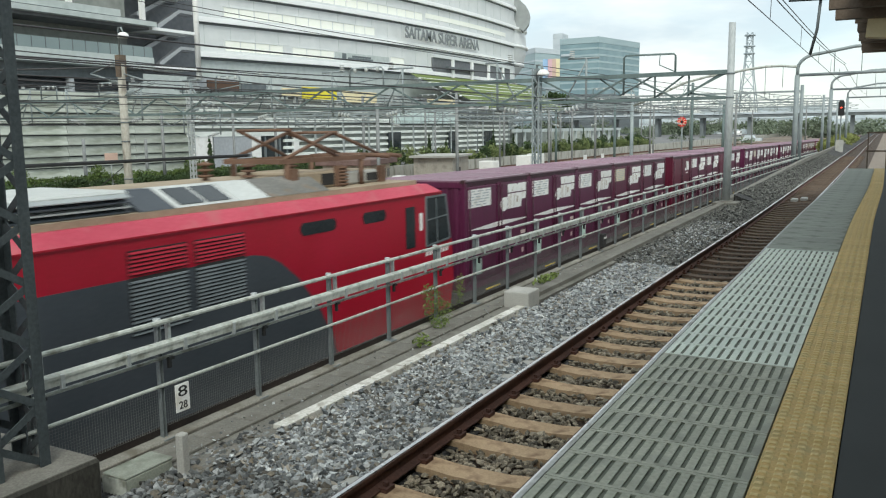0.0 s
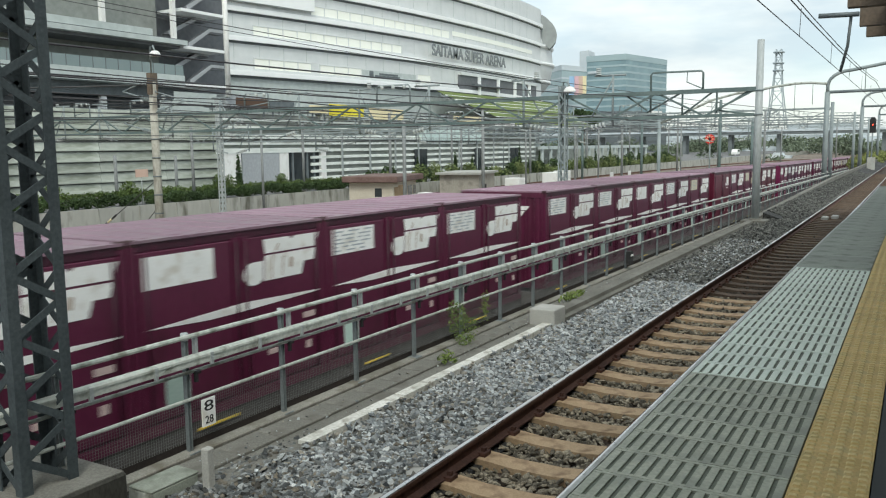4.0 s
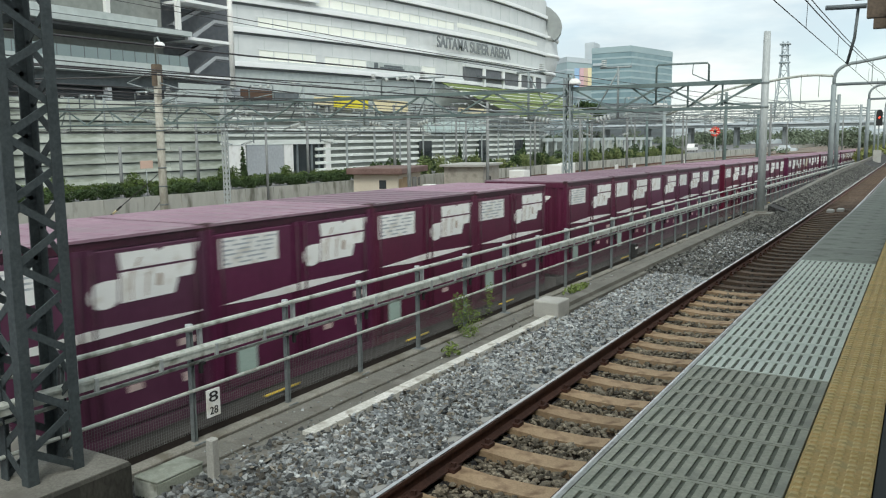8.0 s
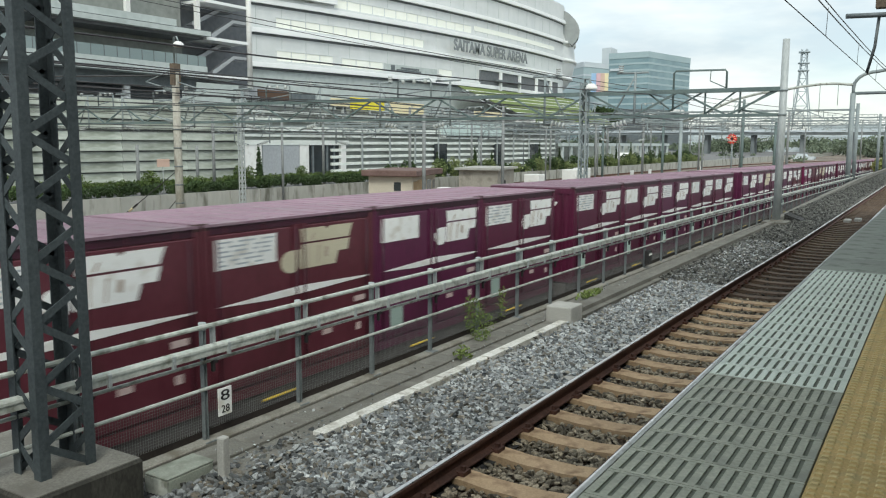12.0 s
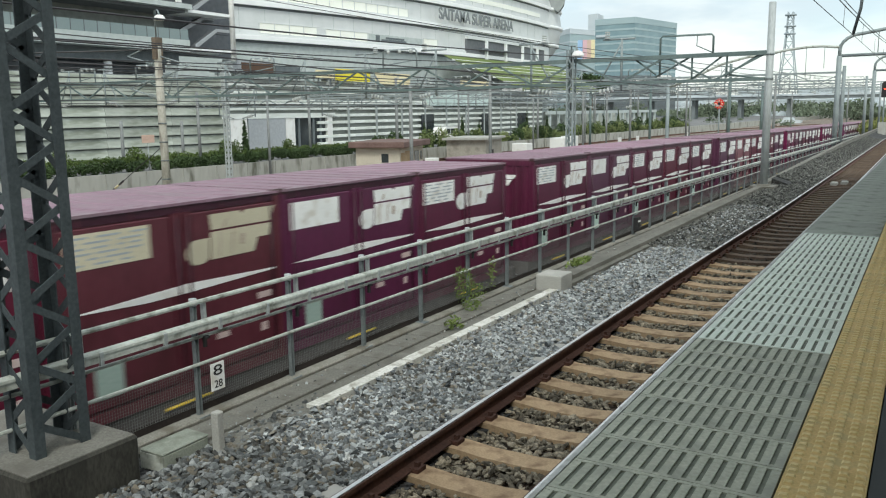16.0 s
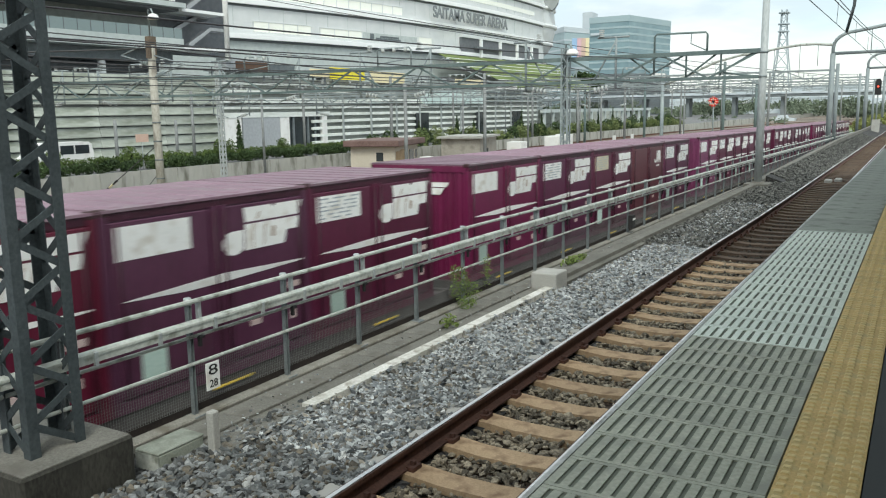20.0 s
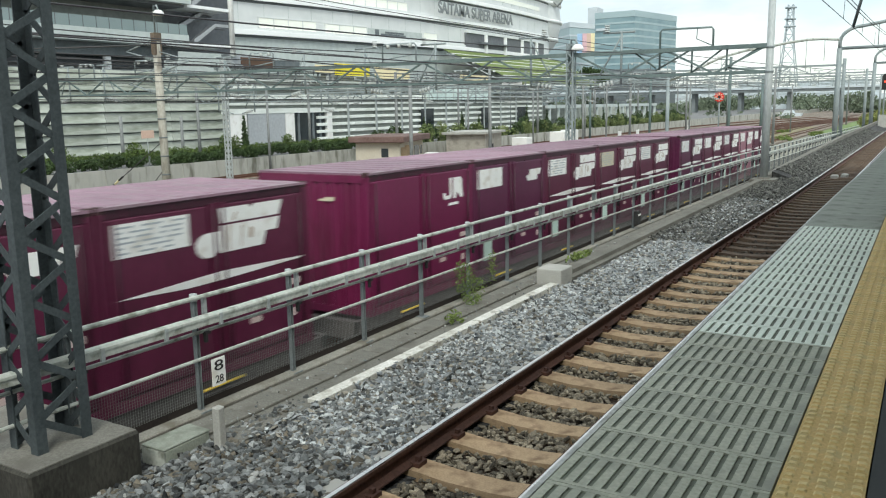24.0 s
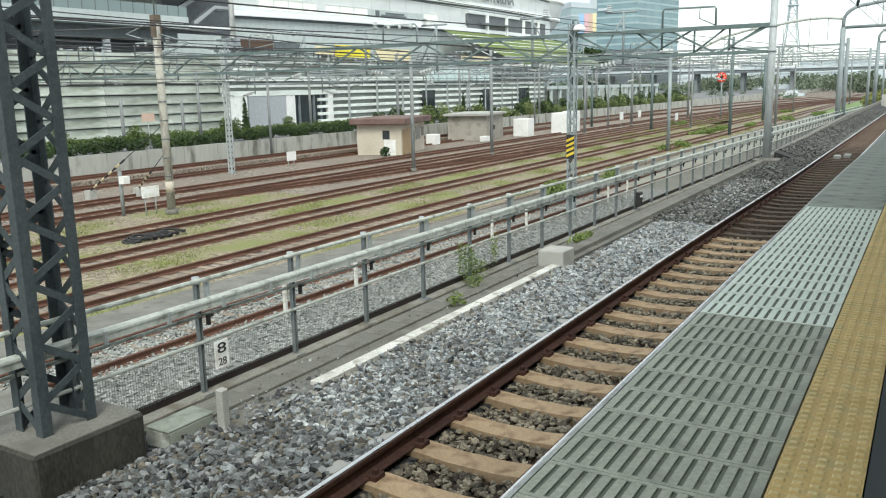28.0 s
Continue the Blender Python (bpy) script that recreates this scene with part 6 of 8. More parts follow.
def truss(name, y, x0, x1, z_top, z_bot, step, material, label, r=0.06, flat=False):
    """A lattice beam across the tracks."""
    t = empty(name, label, "gantry beam", (0, y, 0))
    for z, q in ((z_top, r * 1.3), (z_bot, r)):
        bm = bmesh.new()
        rod(bm, (x0, 0, z), (x1, 0, z), q, 4)
        part("chord", bm, material, t)
    n = max(2, int(abs(x1 - x0) / step))
    for k in range(n):
        a, b = x0 + (x1 - x0) * k / n, x0 + (x1 - x0) * (k + 1) / n
        m = (a + b) / 2
        for p, q in (((a, 0, z_top), (m, 0, z_bot)), ((m, 0, z_bot), (b, 0, z_top))):
            bm = bmesh.new()
            rod(bm, p, q, r * 0.6, 4)
            part("web_bar", bm, material, t)
    return t


big = pole(-4.8, 29.5, -1.35, 4.9, 0.135, M_POLE_STEEL, "tall grey pole standing beside the kerb")
bm = bmesh.new()
box(bm, -5.2, -4.4, 29.05, 29.95, -1.6, -1.16)
solid("pole_footing", bm, M_CONCRETE, "square concrete footing of the tall pole", "footing")
for zz in (3.75, 4.55):
    bm = bmesh.new()
    rod(bm, (0, 0, zz), (0, 0, zz + 0.06), 0.142, 12)
    part("clamp_band", bm, M_STEEL_GREY, big)
main_gantry = truss("main_gantry", 29.5, -4.9, -45.5, 3.28, 2.42, 3.3, M_STEEL_TEAL, "long teal-grey lattice gantry across the yard", 0.055)
bm = bmesh.new()
tube(bm, [(-6.66, 0, 3.3), (-6.66, 0, 3.9), (-6.72, 0, 3.98), (-8.42, 0, 4.0), (-8.49, 0, 3.92), (-8.49, 0, 2.6)], 0.038, 6)
part("raised_frame", bm, M_STEEL_TEAL, main_gantry, "raised rectangular wire frame")
bm = bmesh.new()
tube(bm, [(-7.2, 0, 3.99), (-7.22, 0, 3.62), (-6.66, 0, 3.36)], 0.02, 6)
part("frame_strut", bm, M_STEEL_TEAL, main_gantry)
for xa, za, xb, zb in ((-6.2, 2.6, -5.04, 3.29), (-7.38, 2.48, -6.31, 3.27), (-6.13, 2.6, -5.1, 2.45), (-8.65, 2.69, -9.42, 3.25), (-8.65, 2.6, -7.4, 3.28), (-7.38, 3.28, -7.38, 2.45), (-6.2, 3.28, -6.2, 2.5)):
    bm = bmesh.new()
    rod(bm, (xa, 0.08, za), (xb, 0.08, zb), 0.035, 6)
    part("brace", bm, M_STEEL_TEAL, main_gantry)
lattice_mast("lattice_pole", -11.85, 29.5, 0.3, -3.5, 3.7, 0.3, 0.06, 0.045, M_STEEL_GREY, "grey lattice steel pole carrying the gantry")
bm = bmesh.new()
for k in range(4):
    prism(bm, [(-0.155, k * 0.19), (0.155, k * 0.19 + 0.14), (0.155, k * 0.19 + 0.24), (-0.155, k * 0.19 + 0.1)], "y", -0.172, -0.16)
solid("warning_stripes", bm, M_YELLOW, "yellow and black warning stripes on the lattice pole", "warning band", at=(-11.85, 29.5, -1.25))
bm = bmesh.new()
box(bm, -0.16, 0.16, -0.16, -0.15, -0.05, 0.86)
solid("warning_plate", bm, M_BLACK, "black backing plate of the warning stripes", "warning band", at=(-11.85, 29.5, -1.25))


def lamp_head(x, y, z, label):
    t = empty("flood_lamp", label, "lamp", (x, y, z))
    bm = bmesh.new()
    rings = [(0.0, 0.22), (0.11, 0.205), (0.19, 0.14), (0.235, 0.04), (0.225, 0.0)]
    for (r0, z0), (r1, z1) in zip(rings, rings[1:]):
        a = [bm.verts.new((r0 * math.cos(i * math.pi / 6), r0 * math.sin(i * math.pi / 6), z0)) for i in range(12)]
        b = [bm.verts.new((r1 * math.cos(i * math.pi / 6), r1 * math.sin(i * math.pi / 6), z1)) for i in range(12)]
        for i in range(12):
            j = (i + 1) % 12
            if r0 > 0:
                bm.faces.new((a[i], a[j], b[j], b[i]))
            else:
                bm.faces.new((a[i], b[j], b[i]))
    part("shade", bm, M_WHITE, t)
    bm = bmesh.new()
    tube(bm, [(0, 0, 0.2), (-0.1, 0, 0.4), (-0.26, 0, 0.4), (-0.28, 0, -1.1)], 0.035, 6)
    part("bracket", bm, M_STEEL_GREY, t)


lamp_head(-11.55, 29.4, 3.45, "white dome flood lamp on the lattice pole")
p1 = pole(-26.8, 22.9, -3.45, 4.25, 0.175, M_POLE_TAN, "weathered concrete pole with cable arms in the yard", True)
for zz, sd in ((6.4, 1), (6.9, -1), (5.6, -1)):
    insulator_arm(p1, 0, zz, sd)
p2 = lattice_mast("lattice_pole", -36.9, 36.4, 0.3, -3.45, 4.6, 0.33, 0.075, 0.06, M_POLE_STEEL, "pale grey lattice steel pole between the sidings")
for zz in (6.2, 7.0):
    insulator_arm(p2, 0, zz, 1)
lamp_head(-26.55, 22.9, 5.2, "white dome flood lamp on the yard pole")
for x, y, z1 in ((-42.4, 46.0, 3.2), (-42.0, 76.0, 3.4), (-41.8, 92.0, 3.4), (-30.4, 86, 3.8), (-23.0, 92, 3.8), (-42.0, 110.0, 3.4), (-19.2, 140, 4.0), (-36.0, 96, 3.2)):
    pole(x, y, -3.45, z1, 0.1, M_POLE, "slim grey pole in the yard")
for x, y, z1 in ((-47.8, 37.3, 1.2), (-47.8, 42.6, 1.1)):
    pole(x, y, -2.15, z1, 0.13, M_POLE, "short grey concrete post behind the hedge")
GANTRIES = []
for y, x0, z, st in ((64.0, -44, 3.3, 3.4), (96.0, -44, 3.7, 3.6), (122.0, -46, 4.1, 4.0), (150.0, -48, 4.4, 4.4), (185.0, -50, 4.8, 5.0)):
    beam = truss("yard_gantry", y, -5.4, x0, z + 0.55, z - 0.2, st, M_STEEL_GREY, "grey lattice gantry over the far sidings", 0.05)
    GANTRIES.append((beam, y, z + 0.55))
    for x in ((-14.9, -31.0, x0 + 1) if y in (96.0, 185.0) else (-33.2 if y == 64.0 else -31.0, x0 + 1)):
        pole(x, y, -3.45, z + 1.4, 0.15, M_POLE, "grey gantry pole in the yard")
for x_end, y, z in ((-26.54, 41.0, 2.1), (-27.48, 53.0, 2.6), (-30.0, 78.0, 2.5)):
    beam = truss("light_gantry", y, x_end, -44.5, z + 0.35, z - 0.1, 2.2, M_STEEL_GREY, "light grey gantry beam along the wall side", 0.04)
    GANTRIES.append((beam, y, z + 0.35))
    for x in (x_end, -44.3):
        pole(x, y, -3.45 if x > -42 else -2.2, z + 1.0, 0.12, M_POLE, "slim grey gantry pole")


def wire_hanger(parent, x, z, drop, lean):
    """Hanger tube, sloping arms and stacked insulators that carry one track's wires."""
    bm = bmesh.new()
    rod(bm, (x, 0, z + 0.75), (x, 0, z - drop), 0.045, 6)
    rod(bm, (x, 0, z - drop + 0.15), (x + lean * 1.25, 0.1, z - drop - 0.1), 0.036, 6)
    rod(bm, (x, 0, z + 0.6), (x + lean * 0.9, 0.05, z - drop + 0.25), 0.032, 6)
    rod(bm, (x - lean * 0.5, 0, z + 0.72), (x + lean * 0.7, 0, z + 0.72), 0.042, 6)
    part("wire_hanger", bm, M_STEEL_GREY, parent)
    bm = bmesh.new()
    for k in range(4):
        f = 0.25 + 0.12 * k
        rod(bm, (x + lean * 1.25 * f, 0.1 * f, z - drop + 0.15 - 0.25 * f), (x + lean * 1.25 * (f + 0.05), 0.1 * f, z - drop + 0.15 - 0.25 * (f + 0.05)), 0.1, 8)
        rod(bm, (x + lean * 0.55, 0, z + 0.75 + 0.07 * k), (x + lean * 0.55, 0, z + 0.785 + 0.07 * k), 0.1, 8)
    tagged(part("insulator", bm, M_INSULATOR, parent, "stacked pale insulators"), kind="stuff")


for k, x in enumerate((-9.9, -13.5, -17.8, -21.4, -24.8, -29.8, -33.2, -38.9, -41.9)):
    wire_hanger(main_gantry, x, 3.28, 1.15, 1 if k % 2 else -1)
for gantry, g_y, g_z in GANTRIES:
    for k, x in enumerate((-13.5, -17.8, -24.8, -29.8, -33.2, -38.9, -42.2)):
        if x < -30 or g_y > 60:
            wire_hanger(gantry, x, g_z, 1.1, 1 if (k + int(g_y)) % 2 else -1)


def wire_frame(x, y, z0, z1, w, label):
    """An upside-down U of pipe that stands on a gantry and spreads the wires."""
    t = empty("wire_frame", label, "wire frame", (x, y, z0))
    bm = bmesh.new()
    tube(bm, [(-w / 2, 0, 0), (-w / 2, 0, z1 - z0 - 0.1), (-w / 2 + 0.1, 0, z1 - z0), (w / 2 - 0.1, 0, z1 - z0), (w / 2, 0, z1 - z0 - 0.1), (w / 2, 0, 0)], 0.04, 6)
    part("frame", bm, M_STEEL_GREY, t)
    for k in range(3):
        xx = -w / 2 + w * (k + 0.5) / 3
        bm = bmesh.new()
        rod(bm, (xx, 0, z1 - z0), (xx, 0, z1 - z0 - 0.16), 0.075, 8)
        part("insulator", bm, M_INSULATOR, t)
    bm = bmesh.new()
    rod(bm, (-w / 2, 0, 0.12), (w / 2, 0, 0.3), 0.025, 6)
    part("stay", bm, M_STEEL_GREY, t)


for x, y, z, w in ((-19.6, 29.5, 3.35, 1.7), (-27.4, 29.5, 3.35, 1.5), (-35.4, 29.5, 3.35, 1.8), (-40.3, 29.5, 3.35, 1.3), (-34.0, 41.0, 2.45, 1.6), (-39.5, 41.0, 2.45, 1.6), (-33.0, 53.0, 2.95, 1.6), (-38.0, 53.0, 2.95, 1.6), (-20.0, 64.0, 3.85, 1.8), (-27.0, 64.0, 3.85, 1.8), (-36.0, 64.0, 3.85, 1.8), (-33.0, 78.0, 2.85, 1.6), (-40.0, 78.0, 2.85, 1.6), (-22.0, 96.0, 4.25, 2.0), (-30.0, 96.0, 4.25, 2.0), (-38.0, 96.0, 4.25, 2.0), (-9.2, 122.0, 4.65, 2.2), (-20.0, 122.0, 4.65, 2.2), (-30.0, 122.0, 4.65, 2.2), (-13.0, 96.0, 4.25, 3.0)):
    wire_frame(x, y, z, z + 0.75, w, "grey pipe wire frame with pale insulators on a gantry")


def pipe_portal(y, x_left, x_right, z_low, label):
    """A rounded pipe portal over the platform track."""
    t = empty("pipe_portal", label, "gantry", (0, y, -1.35))
    for s, x in (("left", x_left), ("right", x_right)):
        bm = bmesh.new()
        rod(bm, (x, 0, 0), (x, 0, z_low + 1.35), 0.165, 12)
        part("leg", bm, M_STEEL_GREY, t)
    c = [(x_left, 0, z_low + 1.3)]
    for k in range(7):
        a = math.pi * (1 - k / 12)
        c.append((x_left + 1.3 + 1.3 * math.cos(a), 0, z_low + 1.75 + 0.95 * math.sin(a)))
    c += [(x_left + 3.4, 0, z_low + 3.05), (x_right, 0, z_low + 3.3)]
    bm = bmesh.new()
    tube(bm, c, 0.11, 10)
    part("upper_arch", bm, M_STEEL_GREY, t)
    bm = bmesh.new()
    rod(bm, (x_left, 0, z_low + 1.35), (x_right, 0, z_low + 1.45), 0.1, 8)
    part("cross_pipe", bm, M_STEEL_GREY, t)
    for k in range(3):
        x = x_left + 2.2 + k * 1.6
        bm = bmesh.new()
        rod(bm, (x, 0, z_low + 1.35), (x, 0, z_low + 2.9), 0.03, 6)
        part("hanger", bm, M_STEEL_GREY, t)
    return t


pipe_portal(60.0, -5.5, 7.5, 4.75, "grey rounded pipe portal over the platform track")
arch = empty("arched_beam", "pale grey arched pipe beam over the freight line", "gantry", (0, 60, 0))
bm = bmesh.new()
tube(bm, [(-5.5, 0, 5.3), (-5.75, 0, 5.33), (-6.56, 0, 5.42), (-7.46, 0, 5.41), (-8.68, 0, 5.28), (-9.61, 0, 5.12), (-11.36, 0, 4.9), (-13.0, 0, 4.5), (-14.67, 0, 3.75), (-16.6, 0, 3.0)], 0.085, 10)
part("beam", bm, M_PIPE, arch)
bm = bmesh.new()
rod(bm, (-16.6, 0, -3.6), (-16.6, 0, 3.3), 0.13, 10)
part("leg", bm, M_STEEL_GREY, arch)
for x, z0, z1 in ((-9.1, 2.4, 5.2), (-7.5, 3.4, 5.4), (-12.9, 2.4, 4.5), (-6.4, 4.0, 5.4)):
    bm = bmesh.new()
    rod(bm, (x, 0, z0), (x, 0, z1), 0.022, 6)
    part("hanger", bm, M_STEEL_GREY, arch)
pipe_portal(90.0, -5.1, 7.5, 4.9, "grey rounded pipe portal farther along the track")
pipe_portal(122.0, -4.9, 7.5, 5.0, "grey rounded pipe portal far along the track")
for y in (62.2, 84.0, 93.0, 108.0):
    pole(-5.35, y, -1.35, 4.2, 0.13, M_STEEL_GREY, "grey steel pole beside the kerb")


def wire(points, r, label, name="overhead_wire"):
    bm = bmesh.new()
    tube(bm, points, r, 5)
    solid(name, bm, M_WIRE, label, "cable")


def sagged(a, b, sag, n=10):
    a, b = Vector(a), Vector(b)
    return [tuple(a.lerp(b, k / n) - Vector((0, 0, sag * 4 * (k / n) * (1 - k / n)))) for k in range(n + 1)]


wire([(-2.7, -10, 4.03), (-2.7, 150, 4.03)], 0.011, "thin contact wire over the platform track")
wire(sagged((-2.7, -12, 5.1), (-2.7, 60, 5.3), 0.55), 0.016, "messenger cable over the platform track")
wire(sagged((-2.62, -12, 5.16), (-2.62, 60, 5.36), 0.55), 0.014, "second messenger cable over the platform track")
wire(sagged((-2.7, 60, 5.3), (-2.7, 122, 5.4), 0.4), 0.016, "messenger cable over the far platform track")
for y in (14, 22, 30, 38, 46, 54):
    wire([(-2.7, y, 4.03), (-2.68, y, 4.7)], 0.008, "thin dropper wire over the track", "dropper_wire")
wire(sagged((-60, 36, 14.2), (-10.5, 120, 5.2), 1.2), 0.035, "dark cable strung across the yard")
wire(sagged((-60, 40, 13.6), (-9.3, 150, 4.8), 1.2), 0.03, "dark cable strung across the yard")
for x, z in ((-9.3, 1.95), (-12.96, 1.95), (-17.3, 1.95), (-21.0, 1.95)):
    wire([(x, -10, 2.38), (x, 29.5, 2.38), (x, 150, 2.2)], 0.012, "thin contact wire over a siding")
    wire(sagged((x, -20, 3.2), (x, 29.5, 3.22), 0.45), 0.014, "messenger cable over a siding")
    wire(sagged((x, 29.5, 3.22), (x, 96, 3.6), 0.6), 0.014, "messenger cable over a siding")
for x in (-24.2, -29.3, -32.6, -38.4, -41.3):
    wire([(x, -10, 2.0), (x, 29.5, 2.0), (x, 150, 1.9)], 0.014, "thin contact wire over a siding")
    wire(sagged((x, -20, 3.0), (x, 29.5, 3.05), 0.4), 0.015, "messenger cable over a siding")
    wire(sagged((x, 29.5, 3.05), (x, 64, 3.5), 0.4), 0.015, "messenger cable over a siding")
    wire(sagged((x, 64, 3.5), (x, 122, 3.9), 0.6), 0.016, "messenger cable over a siding")
for x, z in ((-31.0, 3.9), (-33.5, 4.3), (-36.2, 4.0), (-26.8, 4.5)):
    wire(sagged((x, 10, z), (x + 3, 130, z - 0.2), 0.5), 0.022, "dark feeder cable through the yard")
wire(sagged((-45, 8, 4.4), (-26.8, 22.9, 4.1), 0.3), 0.03, "thick dark cable to the yard pole")
wire(sagged((-26.8, 22.9, 4.1), (-24, 60, 3.6), 0.4), 0.03, "thick dark cable from the yard pole")

for k, (a, b, c) in enumerate((((-26.9, 22.9, 0.25), (-29.4, 22.6, -2.0), (-34.51, 24.73, -3.0)), ((-26.9, 22.9, -0.875), (-27.9, 22.3, -2.2), (-33.13, 26.43, -3.0)))):
    g = empty("guy_wire", "guy wire with a yellow and black guard tube", "guy wire", a)
    bm = bmesh.new()
    rod(bm, (0, 0, 0), tuple(c[i] - a[i] for i in range(3)), 0.018, 5)
    part("strand", bm, M_WIRE, g)
    bm = bmesh.new()
    box(bm, c[0] - a[0] - 0.2, c[0] - a[0] + 0.2, c[1] - a[1] - 0.2, c[1] - a[1] + 0.2, -3.42 - a[2], -2.98 - a[2])
    part("anchor_block", bm, M_CONCRETE_PALE, g)
    lo, hi = Vector(c) - Vector(a), Vector(a) * 0.62 + Vector(c) * 0.38 - Vector(a)
    for j in range(9):
        bm = bmesh.new()
        rod(bm, lo.lerp(hi, j / 11), lo.lerp(hi, (j + 1) / 11), 0.045, 6)
        part("guard_band", bm, M_SIGN_CREAM if j % 2 else M_BLACK, g)
sp = empty("lineside_post", "grey lineside post with a small white lamp box", "post", (-28.3, 21.7, -3.42))
bm = bmesh.new()
rod(bm, (0, 0, 0), (0, 0, 1.85), 0.08, 8)
part("post", bm, M_POLE, sp)
bm = bmesh.new()
box(bm, 0.1, 0.4, -0.15, 0.15, 1.35, 1.65)
part("lamp_box", bm, M_WHITE, sp)

# ---- signals and signs by the line ----
sig = empty("colour_light_signal", "black colour-light signal on a post, showing red", "signal", (-4.2, 92, -1.35))
bm = bmesh.new()
rod(bm, (0, 0, 0), (0, 0, 5.2), 0.07, 8)
part("post", bm, M_STEEL_GREY, sig)
bm = bmesh.new()
prism(bm, [(-0.28, 3.7), (0.28, 3.7), (0.28, 5.0), (0.14, 5.25), (-0.14, 5.25), (-0.28, 5.0)], "y", -0.2, -0.08)
part("backplate", bm, M_BLACK, sig)
bm = bmesh.new()
rod(bm, (0, -0.2, 4.5), (0, -0.26, 4.5), 0.07, 12)
part("red_lamp", bm, M_RED_LAMP, sig, "glowing red lamp")
bm = bmesh.new()
box(bm, -0.35, 0.35, -0.5, 0.0, 0.0, 1.3)
part("relay_box", bm, M_CONCRETE_PALE, sig)
DISC_Z = 5.65
disc = empty("red_disc_sign", "red starburst disc sign on a post in the yard", "sign", (-25.1, 116.0, -3.5))
bm = bmesh.new()
rod(bm, (0, 0.15, 0), (0, 0.15, 6.4), 0.1, 8)
part("post", bm, M_STEEL_GREY, disc)
bm = bmesh.new()
prism(bm, [((0.74 if k % 2 else 0.54) * math.cos(k * math.pi / 12), DISC_Z + (0.74 if k % 2 else 0.54) * math.sin(k * math.pi / 12)) for k in range(24)], "y", -0.05, 0.05)
part("disc", bm, M_RED, disc)
bm = bmesh.new()
prism(bm, [(0.2 * math.cos(k * math.pi / 4), DISC_Z + 0.2 * math.sin(k * math.pi / 4)) for k in range(8)], "y", -0.07, -0.054)
part("centre", bm, M_BLACK, disc)
for k in range(8):
    a = k * math.pi / 4
    bm = bmesh.new()
    rod(bm, (0.28 * math.cos(a), -0.06, DISC_Z + 0.28 * math.sin(a)), (0.5 * math.cos(a), -0.06, DISC_Z + 0.5 * math.sin(a)), 0.05, 4)
    part("ray", bm, M_SIGN_CREAM, disc)

# ---- platform canopy ahead ----
canopy = empty("platform_canopy", "brown steel platform canopy over the whole platform", "canopy", kind="structure")
bm = bmesh.new()
box(bm, -0.7, 9.0, -25, 31, 4.14, 4.24)
part("roof_sheet", bm, M_CANOPY_SHEET, canopy)
for k, (y, x) in enumerate([(18.86 - 3.1 * q, -1.2) for q in range(14, -1, -1)] + [(20.25, -1.15), (21.66, -0.81), (23.0, -0.8), (24.0, -0.81), (25.6, -0.84), (27.07, -0.83), (28.9, -0.86), (30.7, -0.89)]):
    bm = bmesh.new()
    box(bm, x, 9.0, y, y + 0.24, 3.72 if k % 2 else 3.78, 4.14)
    part("rafter", bm, M_CANOPY, canopy)
for x in (-0.68, 1.2):
    bm = bmesh.new()
    box(bm, x, x + 0.12, -25, 31, 3.92, 4.138)
    part("purlin", bm, M_CANOPY, canopy)
bm = bmesh.new()
rod(bm, (-1.95, 18.75, 4.02), (-1.2, 18.75, 4.0), 0.05, 8)
tube(bm, [(-1.35, 18.8, 4.0), (-1.4, 18.9, 3.4), (-1.52, 19.0, 2.9)], 0.03, 6)
part("wire_bracket", bm, M_GALV_DARK, canopy)
bm = bmesh.new()
prism(bm, [(-0.55, 3.35), (-0.12, 3.3), (-0.05, 3.95), (-0.5, 4.0)], "y", 20.6, 21.0)
part("strip_light_cover", bm, M_SIGN_CREAM, canopy, "cream strip light cover")
for y in (-18, -6, 12, 30):
    bm = bmesh.new()
    box(bm, 2.85, 3.1, y, y + 0.25, 0, 3.8)
    part("column", bm, M_CANOPY, canopy)

# ---- retaining wall, hedge and road behind the yard ----
bm = bmesh.new()
box(bm, -43.1, -42.8, -40, 420, -3.8, -1.98)
wall_yard = solid("wall_yard", bm, M_WALL_YARD, "stained grey concrete retaining wall behind the yard", kind="structure")
bm = bmesh.new()
box(bm, -42.8, -42.74, -0.02, 0.02, -3.8, -1.98)
JOINT = mesh_of("pilaster", bm, M_WALL_YARD)
for k in range(60):
    piece("pilaster", JOINT, wall_yard, (0, -10 + 3.0 * k, 0))
bm = bmesh.new()
box(bm, -400, -43.1, -60, 420, -4.0, -2.1)
solid("terrace", bm, M_ROAD, "pale asphalt road beside the big hall", kind="structure")
rng = random.Random(8)
blobs = []
for k in range(64):
    y = 13 + k * 0.9 + rng.uniform(-0.2, 0.2)
    r = rng.uniform(0.42, 0.66)
    blobs.append((-43.6 + rng.uniform(-0.12, 0.3), y, -1.62 + rng.uniform(-0.12, 0.14), r, r * 1.05, r * 0.72))
leaves("hedge", blobs, 34000, 0.085, M_LEAF, "rounded dark green shrubs spilling over the wall", 21, "hedge")
blobs = []
for k in range(60):
    y = 13 + k * 0.9
    blobs.append((-44.7 + rng.uniform(-0.2, 0.2), y, -1.35 + rng.uniform(-0.1, 0.12), 0.55, 0.7, 0.34))
for y, h in ((30.5, 0.3), (44.2, 0.55), (45.0, 0.4), (36.0, 0.25), (26.0, 0.3), (51.0, 0.25)):
    blobs.append((-45.0, y, -0.95, 0.5, 0.6, h + 0.25))
